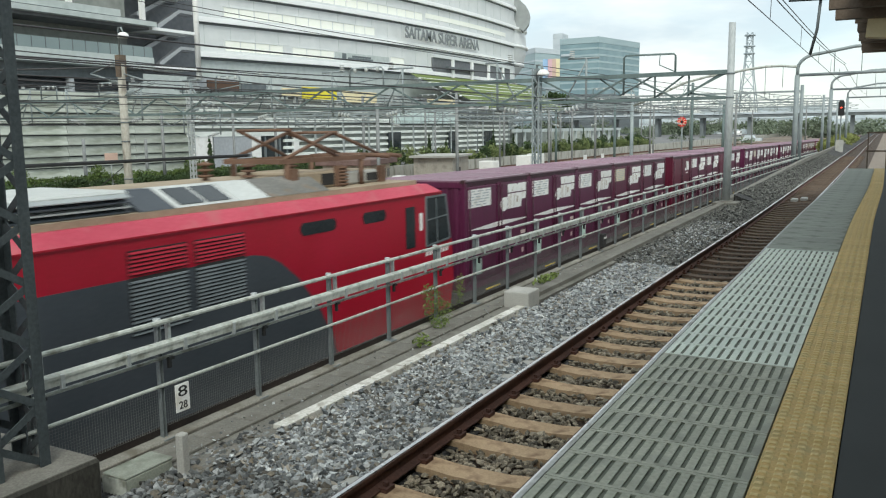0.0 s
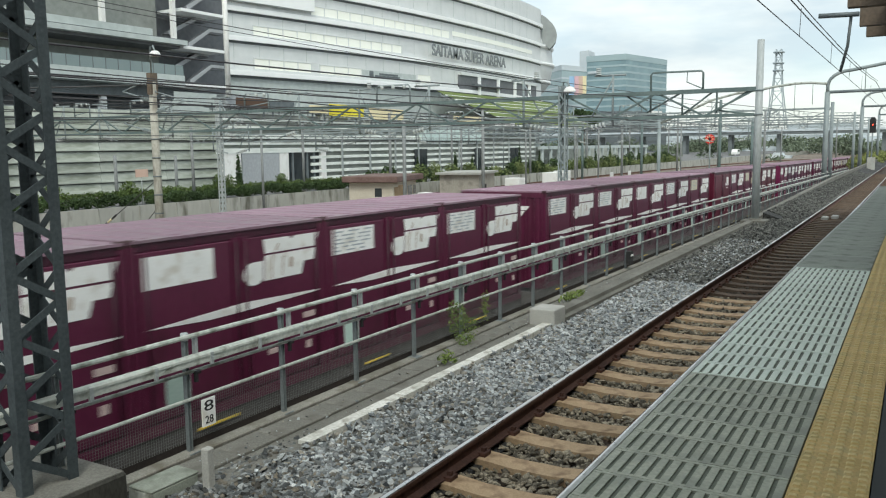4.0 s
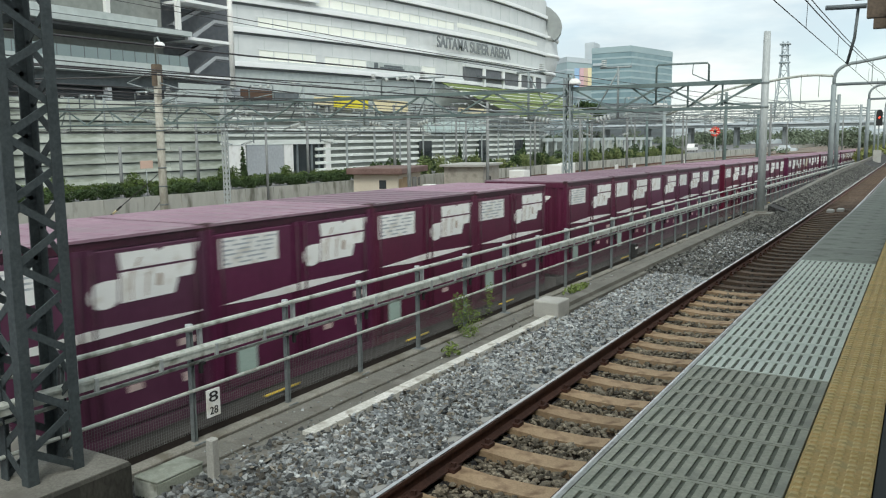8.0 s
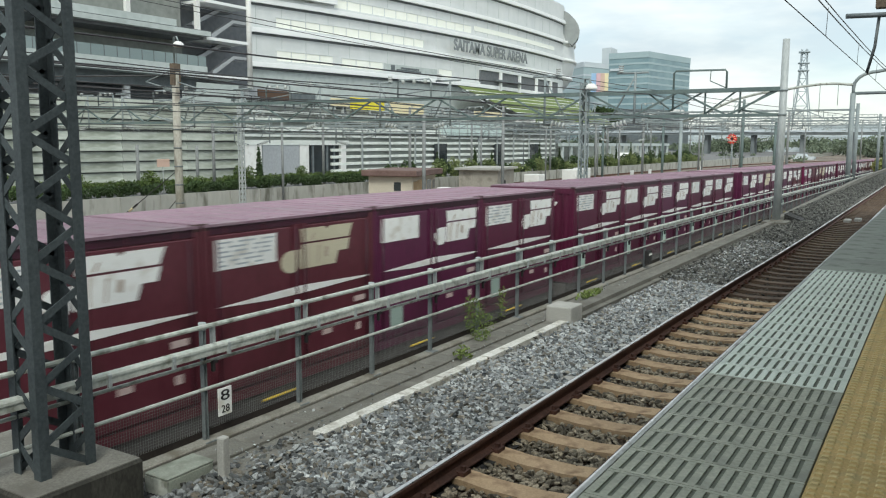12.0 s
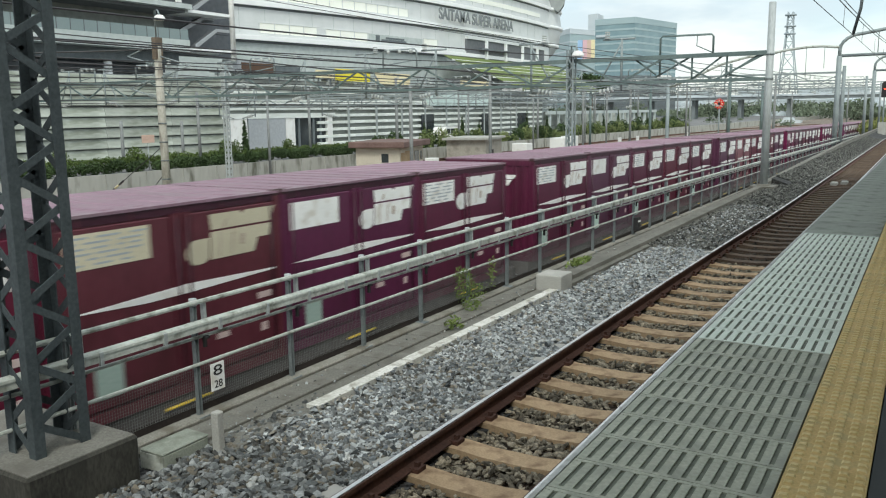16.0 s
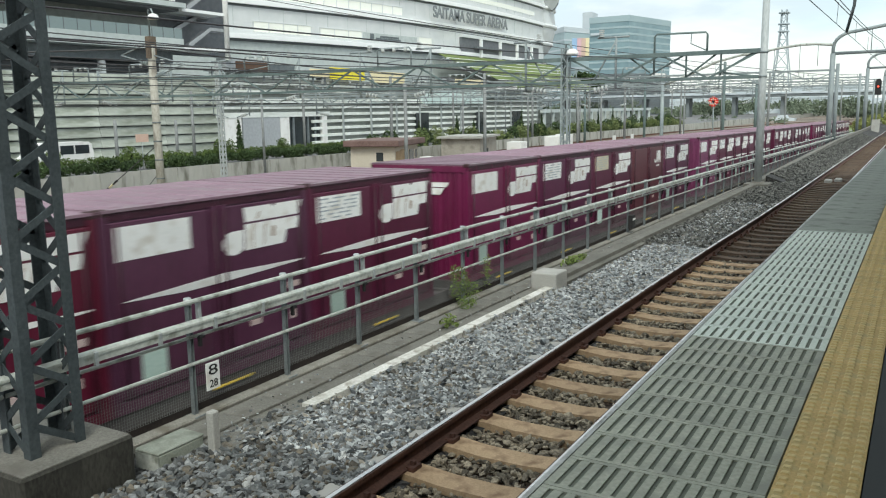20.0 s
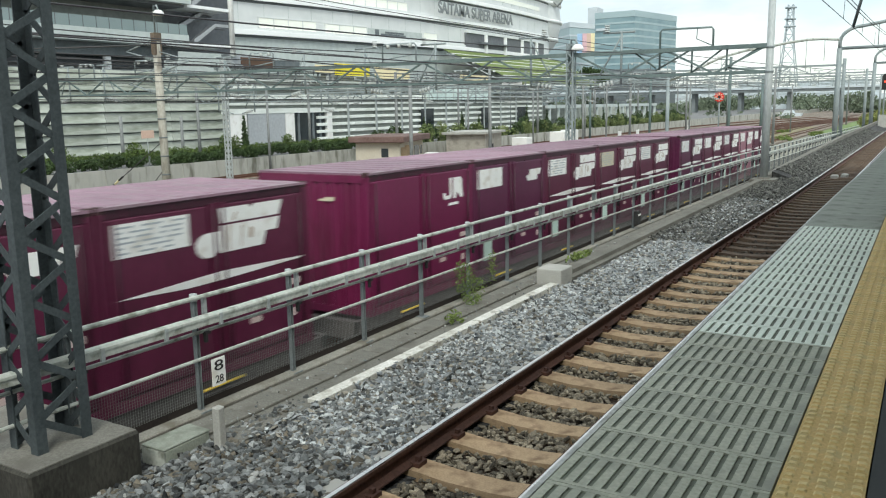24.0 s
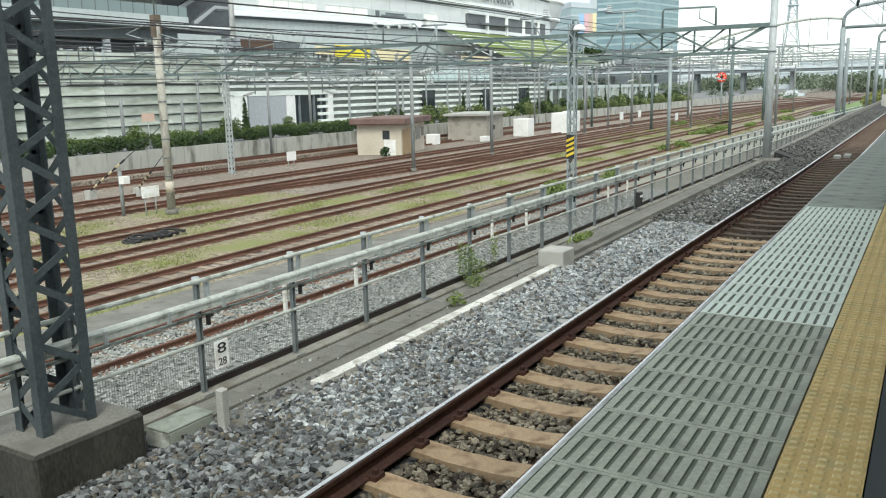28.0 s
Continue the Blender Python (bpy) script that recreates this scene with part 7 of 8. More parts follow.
leaves("hedge_shoots", blobs, 24000, 0.075, M_HEDGE_LIGHT, "lighter green clipped hedge behind the shrubs", 20, "hedge")
blobs = []
for k in range(70):
    y = 63 + k * 1.6
    h = rng.uniform(0.4, 1.3)
    blobs.append((-44.3 + rng.uniform(-0.6, 0.5), y, -2.0 + h * 0.8, 0.9, 0.9, h))
leaves("shrub_border", blobs[::2], 13000, 0.15, M_LEAF, "uneven border of dark shrubs along the wall", 22, "shrubs")
leaves("flowering_border", [(x + 0.3, y + 0.4, z - 0.1, a, b, c) for x, y, z, a, b, c in blobs[1::2]], 13000, 0.13, M_BLOOM, "yellow-green flowering shrubs along the wall", 23, "shrubs")


def cypress(x, y, z, h, label):
    t = empty("cypress", label, "tree", (x, y, z))
    bm = bmesh.new()
    rod(bm, (0, 0, 0), (0, 0, h * 0.8), 0.08, 7, 0.02)
    part("trunk", bm, M_BARK, t)
    leaves("crown", [(0, 0, h * (0.15 + 0.09 * k), 0.38 * (1 - k / 11), 0.38 * (1 - k / 11), h * 0.09) for k in range(10)], 600, 0.13, M_LEAF, "", int(y * 7), parent=t)


for x, y, h in ((-45, 46.2, 3.2), (-45, 72, 2.6), (-45, 80, 3.0), (-45, 84, 2.4), (-45, 97, 3.6), (-45.2, 104, 2.8), (-45, 117, 3.4), (-45, 126, 2.6), (-45, 133, 3.6)):
    cypress(x, y, -2.1, h, "slim dark green conifer above the wall")


def van(label):
    t = empty("white_van", label, "van")
    bm = bmesh.new()
    prism(bm, [(-2.2, 0.35), (2.2, 0.35), (2.25, 1.1), (2.1, 1.8), (1.9, 1.92), (-1.2, 1.92), (-2.0, 1.15), (-2.25, 1.0)], "x", -0.84, 0.84)
    part("body", bm, M_WHITE, t)
    for y0, y1 in ((-1.15, -0.35), (-0.25, 0.75), (0.85, 1.9)):
        bm = bmesh.new()
        box(bm, 0.84, 0.85, y0, y1, 1.15, 1.72)
        part("side_window", bm, M_GLASS_DARK, t)
    for y in (-1.45, 1.4):
        for x in (-0.72, 0.72):
            bm = bmesh.new()
            rod(bm, (x - 0.1, y, 0.32), (x + 0.1, y, 0.32), 0.32, 16)
            part("wheel", bm, M_BLACK, t)
    return t


road_van = van("white van driving along the road behind the hedge")

# ---- big hall ----
hall = empty("event_hall", "huge silver-clad hall with long pale window bands and a rounded end", "hall", kind="structure")


def hall_x(y):
    """The long wall bows gently outwards."""
    return -71.8 - 0.0017 * (y - 140.0) ** 2


def hall_path(off):
    """Plan of the outer wall, off metres proud of the cladding: a shallow bow, then round the end."""
    pts = [(hall_x(y) + off, y) for y in range(60, 166, 5)]
    cx = hall_x(165) - 17
    for k in range(1, 13):
        a = k * math.pi / 14
        pts.append((cx + (17 + off) * math.cos(a), 165 + (17 + off) * math.sin(a)))
    return pts


def ribbon(bm, path_in, path_out, z0, z1):
    rows = []
    for (a, b), (c, d) in zip(path_in, path_out):
        rows.append([bm.verts.new((a, b, z0)), bm.verts.new((c, d, z0)), bm.verts.new((c, d, z1)), bm.verts.new((a, b, z1))])
    for r, q in zip(rows, rows[1:]):
        for i in range(4):
            j = (i + 1) % 4
            bm.faces.new((r[i], q[i], q[j], r[j]))
    bm.faces.new(rows[0][::-1])
    bm.faces.new(rows[-1])


def hall_band(name, z0, z1, out, material, label=""):
    bm = bmesh.new()
    ribbon(bm, hall_path(-3), hall_path(out), z0, z1)
    return part(name, bm, material, hall, label)


def on_wall(name, y0, y1, z0, z1, out, material, parent, label="", back=-0.1):
    """A strip that follows the bowed wall from y0 to y1."""
    n = max(1, int((y1 - y0) / 4))
    ys = [y0 + (y1 - y0) * k / n for k in range(n + 1)]
    bm = bmesh.new()
    ribbon(bm, [(hall_x(y) + back, y) for y in ys], [(hall_x(y) + out, y) for y in ys], z0, z1)
    return part(name, bm, material, parent, label)


LEVELS = (11.2, 15.6, 19.35, 23.15, 27.2, 31.4)
for z, z_next in zip(LEVELS, LEVELS[1:]):
    hall_band("dark_joint", z - 0.3, z, 0.05, M_ARENA_LINE)
    hall_band("pale_sill", z, z + 0.62, 0.5, M_ARENA_PALE)
    hall_band("sill_step", z + 0.62, z + 0.95, 0.25, M_ARENA)
    hall_band("cladding_band", z + 0.95, z_next - 0.3, 0.0, M_ARENA)
hall_band("base_wall", -2.1, 10.9, -0.2, M_CONCOURSE)
for y0, y1, z0, z1 in ((83.0, 92.8, 12.2, 13.5), (94.4, 102.9, 12.2, 13.42), (116.6, 120.5, 12.26, 13.5), (83.0, 112.6, 16.45, 17.75), (93.0, 126.4, 20.3, 21.5)):
    w = on_wall("window_band", y0, y1, z0, z1, 0.06, M_WINDOW_PALE, hall, "long pale window band")
    n = int((y1 - y0) / 2.4)
    for k in range(n + 1):
        y = y0 + (y1 - y0) * k / n
        bm = bmesh.new()
        box(bm, hall_x(y) + 0.05, hall_x(y) + 0.12, y - 0.06, y + 0.06, z0, z1)
        part("mullion", bm, M_ARENA, w)
    on_wall("head_frame", y0, y1, z1, z1 + 0.12, 0.12, M_ARENA, w)
on_wall("louvre_strip", 103.2, 116.3, 12.3, 13.4, 0.05, M_CONCOURSE, hall, "grey louvre strip")
# dark strips on the surface paint the shadow of gaps
for y0, y1, z0, z1 in ((104.7, 105.6, 12.45, 13.3), (106.0, 112.0, 12.45, 12.75), (107.0, 111.5, 12.8, 13.1)):
    on_wall("gap_shadow", y0, y1, z0, z1, 0.09, M_GALV_DARK, hall)
on_wall("pale_band", 127.5, 163, 20.9, 21.7, 0.05, M_WINDOW_PALE, hall, "faint pale band")
for z0, z1 in zip(LEVELS, LEVELS[1:]):
    for k in range(25):
        y = 64 + 4.0 * k
        bm = bmesh.new()
        box(bm, hall_x(y) - 0.02, hall_x(y) + 0.02, y, y + 0.05, z0 + 0.95, z1 - 0.3)
        part("vertical_joint", bm, M_CONCOURSE, hall)
on_wall("upper_box", 62, 92.8, 20.6, 31.4, 1.0, M_ARENA_PALE, hall, "projecting pale upper storey")
# dark slab painting the shade of a recessed terrace, columns near the rounded end
on_wall("recess_shade", 129.3, 165, 10.0, 14.3, 0.35, M_ARENA_DARK, hall, "dark slab painting the shade of a recessed terrace")
on_wall("recess_head", 129.3, 165, 14.3, 14.75, 0.6, M_ARENA, hall)
for y in (136.1, 144.0, 152.0, 160.0):
    bm = bmesh.new()
    box(bm, hall_x(y) + 0.35, hall_x(y) + 0.8, y - 0.26, y + 0.26, 10.0, 14.3)
    part("column", bm, M_ARENA_PALE, hall)
bm = bmesh.new()
box(bm, hall_x(134) + 0.5, hall_x(134) + 1.2, 133.4, 145, 12.6, 12.9)
part("terrace_beam", bm, M_GALV_DARK, hall)


def turned(profile, cx, cy, a0, a1, n, ry=1.0):
    """Part of a body of revolution from (radius, z) pairs, closed at top and bottom."""
    bm = bmesh.new()
    rows = [[bm.verts.new((cx + r * math.cos(a0 + (a1 - a0) * k / n), cy + r * ry * math.sin(a0 + (a1 - a0) * k / n), z)) for k in range(n + 1)] for r, z in profile]
    for r, q in zip(rows, rows[1:]):
        for i in range(n):
            bm.faces.new((r[i], r[i + 1], q[i + 1], q[i])).smooth = True
    bm.faces.new(rows[0][::-1])
    bm.faces.new(rows[-1])
    return bm


part("end_drum", turned([(13.6, 13.0), (15.4, 13.6), (16.4, 14.6), (17.2, 16.0), (17.8, 18.5), (17.9, 20.5), (17.5, 24.0), (16.9, 26.2)], -91, 172, -0.6, 2.4, 40), M_ARENA, hall, "rounded lower end of the hall")
for z, r in ((15.6, 17.15), (19.35, 18.0), (23.15, 17.75)):
    part("drum_sill", turned([(r - 0.4, z - 0.3), (r + 0.1, z), (r + 0.3, z + 0.1), (r + 0.3, z + 0.6), (r - 0.4, z + 0.7)], -91, 172, -0.6, 2.4, 40), M_ARENA_PALE, hall)
# upright plate: roof edge sweeping round above the drum, underside shade in its grey
bm = bmesh.new()
prism(bm, [(-3.57, 30.74), (-2.37, 30.74), (-1.17, 30.57), (0.32, 29.77), (1.75, 28.38), (2.53, 27.09), (2.82, 25.93), (2.6, 24.68), (1.95, 23.62), (1.23, 22.9), (-0.32, 23.95), (-2.4, 25.43), (-3.57, 25.93)], "y", 0.0, 5.0)
fin = part("roof_wing", bm, M_WING, hall, "sweeping roof fin, its underside shade put into dark grey")
fin.location = (-186 * math.sin(radians(23.2)), 186 * math.cos(radians(23.2)), 0)
fin.rotation_euler = (0, 0, radians(23.2))
lettering("SAITAMA SUPER ARENA", 2.62, M_LETTER, hall, Matrix.Translation((hall_x(134) + 0.75, 132.9, 17.6)) @ face, "building_lettering", 0.06, 0.05)

# ---- concourse, stair tower and louvred block in front of the hall ----
deck = empty("concourse", "grey concourse decks with pale fascias and a glass wall", "building", kind="structure")


def angled(y):
    """The concourse edge, level with the line."""
    return -60.0


def slab(name, z0, z1, out, material, label="", y0=12.0, y1=55.1, depth=14):
    bm = bmesh.new()
    prism(bm, [(angled(y0) + out, y0), (angled(y1) + out, y1), (angled(y1) - depth, y1), (angled(y0) - depth, y0)], "z", z0, z1)
    return part(name, bm, material, deck, label)


slab("lower_fascia", 7.38, 8.42, 0.0, M_CONCOURSE, "thick pale lower fascia")
# shade under the upper deck is put into the wall and soffit greys
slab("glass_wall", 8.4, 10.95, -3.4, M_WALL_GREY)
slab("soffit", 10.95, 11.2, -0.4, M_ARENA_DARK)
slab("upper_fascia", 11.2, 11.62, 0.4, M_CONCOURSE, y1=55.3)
# thin dark slab paints the shadow line between fascia and parapet
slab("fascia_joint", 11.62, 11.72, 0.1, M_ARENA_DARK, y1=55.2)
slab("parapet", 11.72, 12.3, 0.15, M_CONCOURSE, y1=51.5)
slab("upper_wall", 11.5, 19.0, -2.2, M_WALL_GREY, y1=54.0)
# dark slab paints the shade below the lower deck
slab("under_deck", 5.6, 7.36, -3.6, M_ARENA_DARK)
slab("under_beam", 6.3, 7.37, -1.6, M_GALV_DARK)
for y in [14 + 1.25 * k for k in range(33)]:
    bm = bmesh.new()
    box(bm, angled(y) - 0.1, angled(y) - 0.02, y, y + 0.06, 8.42, 9.36)
    part("balustrade_post", bm, M_ARENA_DARK, deck)
bm = bmesh.new()
prism(bm, [(angled(13) - 0.04, 13), (angled(55) - 0.04, 55), (angled(55) - 0.08, 55), (angled(13) - 0.08, 13)], "z", 8.42, 9.34)
part("glass_balustrade", bm, M_BALUSTRADE, deck)
for y in (46.45, 54.1, 30.0, 38.5):
    bm = bmesh.new()
    box(bm, angled(y) - 0.5, angled(y) - 0.1, y, y + 0.4, 11.72, 19.0)
    part("white_column", bm, M_WHITE, deck)
for y in (20, 33, 47.5):
    bm = bmesh.new()
    rod(bm, (angled(y) - 2, y, -2.1), (angled(y) - 2, y, 7.4), 0.35, 12)
    part("column", bm, M_ARENA_PALE, deck)

stair = empty("stair_tower", "open steel stair tower with dark zigzag flights and a white column", "stair tower", (-61.5, 58.2, -2.1), kind="structure")
# added dark sheet gives the open stair its shaded background
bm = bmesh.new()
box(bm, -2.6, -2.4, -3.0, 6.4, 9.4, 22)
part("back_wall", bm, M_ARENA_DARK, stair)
for k in range(4):
    z = 9.65 + k * 3.42
    bm = bmesh.new()
    box(bm, -1.9, 1.4, -3.0, 2.5, z, z + 0.28)
    part("landing", bm, M_ARENA_PALE, stair)
    for name, x0, x1, y0, z0, y1, z1, y2 in (("flight", 0.3, 1.2, -2.2, 0.3, 0.6, 2.05, 2.3), ("flight", -1.6, -0.6, -2.9, 1.5, 0.7, 3.35, 2.0)):
        bm = bmesh.new()
        prism(bm, [(y0, z + z0), (y0 + 0.5, z + z0), (y1, z + z1 - 0.3), (y2, z + z1 - 0.3), (y2, z + z1), (y1 - 0.2, z + z1)], "x", x0, x1)
        f = part(name, bm, M_ARENA_DARK, stair)
        bm = bmesh.new()
        prism(bm, [(y0, z + z0), (y0 + 0.12, z + z0 - 0.1), (y1 + 0.05, z + z1 - 0.12), (y2, z + z1 - 0.12), (y2, z + z1 + 0.16), (y1 - 0.05, z + z1 + 0.16), (y0, z + z0 + 0.28)], "x", x1, x1 + 0.06)
        part("stringer", bm, M_SHUTTER, f, "grey steel stringer")
bm = bmesh.new()
rod(bm, (1.4, 2.55, 8.8), (1.4, 2.55, 22), 0.27, 12)
part("white_column", bm, M_WHITE, stair)

block = empty("louvred_block", "long low block clad in grey horizontal louvres", "building", kind="structure")
# core is dark here: shadow lines between the boards are in its colour
bm = bmesh.new()
box(bm, -64, -58.6, 4, 57.6, -2.1, 5.0)
part("core_wall", bm, M_ARENA_DARK, block)
bm = bmesh.new()
box(bm, -64, -58.6, 57.6, 133, -2.1, 5.0)
part("core_wall", bm, M_WALL_GREY, block)
bm = bmesh.new()
box(bm, -58.6, -58.2, 56.9, 74.2, 1.12, 1.62)
part("lintel", bm, M_LOUVRE_WHITE, block, "pale lintel over the bays")
rng = random.Random(3)
BLADES = {}
for mt, outline in ((M_LOUVRE, [(-0.42, 0.06), (0.12, -0.02), (0.16, 0.02), (0.15, 0.08), (-0.06, 0.77), (-0.42, 0.77)]), (M_LOUVRE_WHITE, [(-0.42, 0.08), (0.0, 0.02), (0.05, 0.06), (0.05, 0.3), (0.0, 0.34), (-0.42, 0.36)])):
    bm = bmesh.new()
    prism(bm, outline, "y", 0, 6.77)
    BLADES[mt.name] = mesh_of("louvre_blade", bm, mt)
for i in range(22):
    y = 3.2 + 6.8 * i
    if y > 127:
        continue
    mt, first, step = (M_LOUVRE, -1.95, 0.87) if y < 56 else (M_LOUVRE_WHITE, -1.95, 0.775)
    for k in range(8):
        z = first + step * k
        if z < 0.9 and 54 < y < 71:
            continue
        piece("louvre_blade", BLADES[mt.name], block, (-58.3 + rng.uniform(-0.012, 0.012), y, z + rng.uniform(-0.012, 0.012)))
for y0, y1, mt, name in ((57.7, 60.2, M_WHITE, "white_door_bay"), (60.4, 65.8, M_SHUTTER, "roller_shutter"), (65.9, 67.3, M_WHITE, "white_pier"), (72.8, 73.7, M_WHITE, "white_pier")):
    bm = bmesh.new()
    box(bm, -58.6, -58.25, y0, y1, -2.1, 1.12)
    part(name, bm, mt, block)
# solid dark panel stands in for the shaded inside of the bay
bm = bmesh.new()
box(bm, -58.6, -58.5, 67.4, 72.7, -2.1, 1.12)
part("opening_shade", bm, M_GLASS_DARK, block)
for y in (68.0, 70.4, 71.6):
    bm = bmesh.new()
    box(bm, -58.5, -58.35, y, y + 0.25, -2.1, 1.12)
    part("opening_post", bm, M_GALV_DARK, block)
for k in range(9):
    y = 76.5 + 5.6 * k
    bm = bmesh.new()
    box(bm, -58.26, -58.1, y, y + 0.22, -2.1, 3.6)
    part("upright", bm, M_GALV, block)
for y in (92.5, 109.5, 122):
    bm = bmesh.new()
    box(bm, -58.35, -58.2, y, y + 3.2, -2.1, 1.3)
    part("dark_doorway", bm, M_GLASS_DARK, block)
for y0, y1, z0, z1, mt, text in ((67.8, 72.8, 6.15, 7.25, M_SIGN_BROWN, "brown hoarding sheet on the roof edge"), (73.2, 77.5, 6.2, 7.1, M_GALV_DARK, "dark grey hoarding sheet on the roof edge"), (84.4, 91.8, 5.7, 7.2, M_SIGN_YELLOW, "bright yellow hoarding sheet"), (80.5, 84.0, 5.9, 6.9, M_SIGN_CREAM, "cream hoarding sheet on the roof edge"),
                                 (93.2, 101.7, 5.5, 7.0, M_SIGN_CREAM, "cream and yellow hoarding sheet"), (116.9, 126.8, 5.7, 6.7, M_SIGN_CREAM, "cream hoarding sheet on the roof edge"), (132, 140, 5.2, 6.2, M_WHITE, "white hoarding sheet on the roof edge")):
    bm = bmesh.new()
    y0, y1, z0, z1 = y0 * 0.88, y1 * 0.88, 1.44 + (z0 - 1.44) * 0.88, 1.44 + (z1 - 1.44) * 0.88
    box(bm, -58.1, -57.95, y0, y1, z0, z1)
    b = solid("hoarding", bm, mt, text, "hoarding")
    for y in (y0 + 0.5, y1 - 0.5):
        bm = bmesh.new()
        box(bm, -58.25, -58.1, y, y + 0.15, z0 - 0.8, z1)
        part("support", bm, M_GALV_DARK, b)
terrace_roof = empty("terrace_roofs", "stepped grey roof edges and rails above the louvres", "roof", kind="structure")
for x, y0, y1, z0, z1, mt in ((-58.4, 57, 118, 4.35, 4.62, M_LOUVRE_WHITE), (-59.6, 57, 116, 4.95, 5.15, M_WALL_GREY), (-60.5, 60, 116, 5.5, 5.75, M_CONCOURSE), (-58.2, 74, 94, 3.5, 3.75, M_WALL_GREY), (-58.1, 57, 112, 2.55, 2.72, M_LOUVRE_WHITE)):
    bm = bmesh.new()
    box(bm, x - 1.6, x, y0, y1, z0, z1)
    part("roof_edge", bm, mt, terrace_roof)
for k in range(24):
    y = 58 + 2.4 * k
    bm = bmesh.new()
    box(bm, -59.7, -59.62, y, y + 0.08, 5.15, 6.0)
    part("rail_post", bm, M_GALV_DARK, terrace_roof)
for z in (5.55, 5.97):
    bm = bmesh.new()
    box(bm, -59.7, -59.63, 57, 116, z, z + 0.06)
    part("hand_rail", bm, M_GALV_DARK, terrace_roof)
for y0, y1, z0, z1 in ((60.5, 66.0, 5.8, 7.0), (76.0, 79.5, 4.7, 5.6), (104.0, 108.0, 5.2, 6.2), (87.0, 90.0, 3.0, 3.5)):
    bm = bmesh.new()
    box(bm, -61.5, -60.2, y0, y1, z0, z1)
    part("roof_plant", bm, M_SHUTTER, terrace_roof, "grey roof plant box")
slats = empty("green_slat_roof", "sloping roof of olive-green slats with pale gaps", "roof", kind="structure")
for k in range(8):
    x, z = -58.0 - 1.6 * k, 4.9 + 0.75 * k
    y0, y1 = 124.0 - 0.6 * k, 162.5 + 0.9 * k
    bm = bmesh.new()
    prism(bm, [(x, z), (x - 1.55, z + 0.74), (x - 1.55, z + 0.8), (x, z + 0.06)], "y", y0, y1)
    part("slat", bm, M_GREEN_ROOF, slats)
    bm = bmesh.new()
    box(bm, x - 0.02, x + 0.14, y0, y1, z - 0.14, z + 0.1)
    part("slat_edge", bm, M_ARENA_PALE, slats, "pale edge strip")
for k in range(8):
    y = 118.6 + 6.2 * k
    bm = bmesh.new()
    tube(bm, [(-57.8, y, -2.1), (-57.8, y, 4.7), (-69.4, y, 10.1)], 0.1, 6)
    part("rafter", bm, M_GALV, slats)
colonnade = empty("colonnade", "open colonnade of pale posts under a long beam", "colonnade", kind="structure")
bm = bmesh.new()
box(bm, -58.6, -58.0, 134, 200, 0.9, 1.5)
part("beam", bm, M_CONCOURSE, colonnade)
bm = bmesh.new()
box(bm, -66, -65.6, 134, 200, -2.1, 1.4)
part("back_wall", bm, M_LOUVRE, colonnade)
for k in range(17):
    bm = bmesh.new()
    box(bm, -58.55, -58.1, 135 + 4 * k, 135.5 + 4 * k, -2.1, 0.9)
    part("post", bm, M_CONCOURSE, colonnade)
under = empty("roof_truss", "grey steel truss under the slatted roof", "truss", kind="structure")
for z in (3.4, 4.2):
    bm = bmesh.new()
    rod(bm, (-57.9, 111.8, z), (-57.9, 160, z - 0.3), 0.08, 4)
    part("chord", bm, M_GALV_DARK, under)
for k in range(20):
    bm = bmesh.new()
    rod(bm, (-57.9, 112 + 2.4 * k, 3.4 if k % 2 else 4.2), (-57.9, 114.4 + 2.4 * k, 4.0 if k % 2 else 3.3), 0.06, 4)
    part("web_bar", bm, M_GALV_DARK, under)
glass = empty("glass_block", "pale blue-green glazed box above the louvres", "glazed box", kind="structure")
bm = bmesh.new()
box(bm, -60, -57.9, 94, 111.8, 2.4, 4.4)
part("wall", bm, M_GLASS_PALE, glass)
for k in range(9):
    bm = bmesh.new()
    box(bm, -57.9, -57.84, 94 + 2.2 * k, 94.1 + 2.2 * k, 2.4, 4.4)
    part("mullion", bm, M_GALV, glass)
blobs = [(-66 + rng.uniform(-1, 1), 171 + k * 1.1, 6.8 + rng.uniform(-0.5, 1.6), 1.8, 1.4, 1.6) for k in range(12)]
far_tree = empty("roof_garden_tree", "dark green round tree beyond the slatted roof", "tree", (-66, 177, -2.1))
bm = bmesh.new()
rod(bm, (0, 0, 0), (0, 0, 8), 0.25, 8, 0.1)
part("trunk", bm, M_BARK, far_tree)
leaves("crown", [(b[0] + 66, b[1] - 177, b[2] + 2.1, *b[3:]) for b in blobs], 2500, 0.35, M_LEAF, "", 31, parent=far_tree)

# ---- far town ----


def polar(az, d):
    return -d * math.sin(radians(az)), d * math.cos(radians(az))


def tower_block(name, corners, z1, floors, wall, band, label):
    t = empty(name, label, "office building")
    bm = bmesh.new()
    prism(bm, corners, "z", -3.6, z1)
    part("wall", bm, wall, t)
    cx, cy = sum(c[0] for c in corners) / 4, sum(c[1] for c in corners) / 4
    for k in range(floors):
        z = 4 + (z1 - 6) * k / floors
        bm = bmesh.new()
        prism(bm, [(cx + (x - cx) * 1.006, cy + (y - cy) * 1.006) for x, y in corners], "z", z, z + 0.9)
        part("floor_band", bm, band, t)
    bm = bmesh.new()
    prism(bm, [(cx + (x - cx) * 1.01, cy + (y - cy) * 1.01) for x, y in corners], "z", z1 - 2.2, z1 + 0.6)
    part("parapet", bm, band, t)
    return t


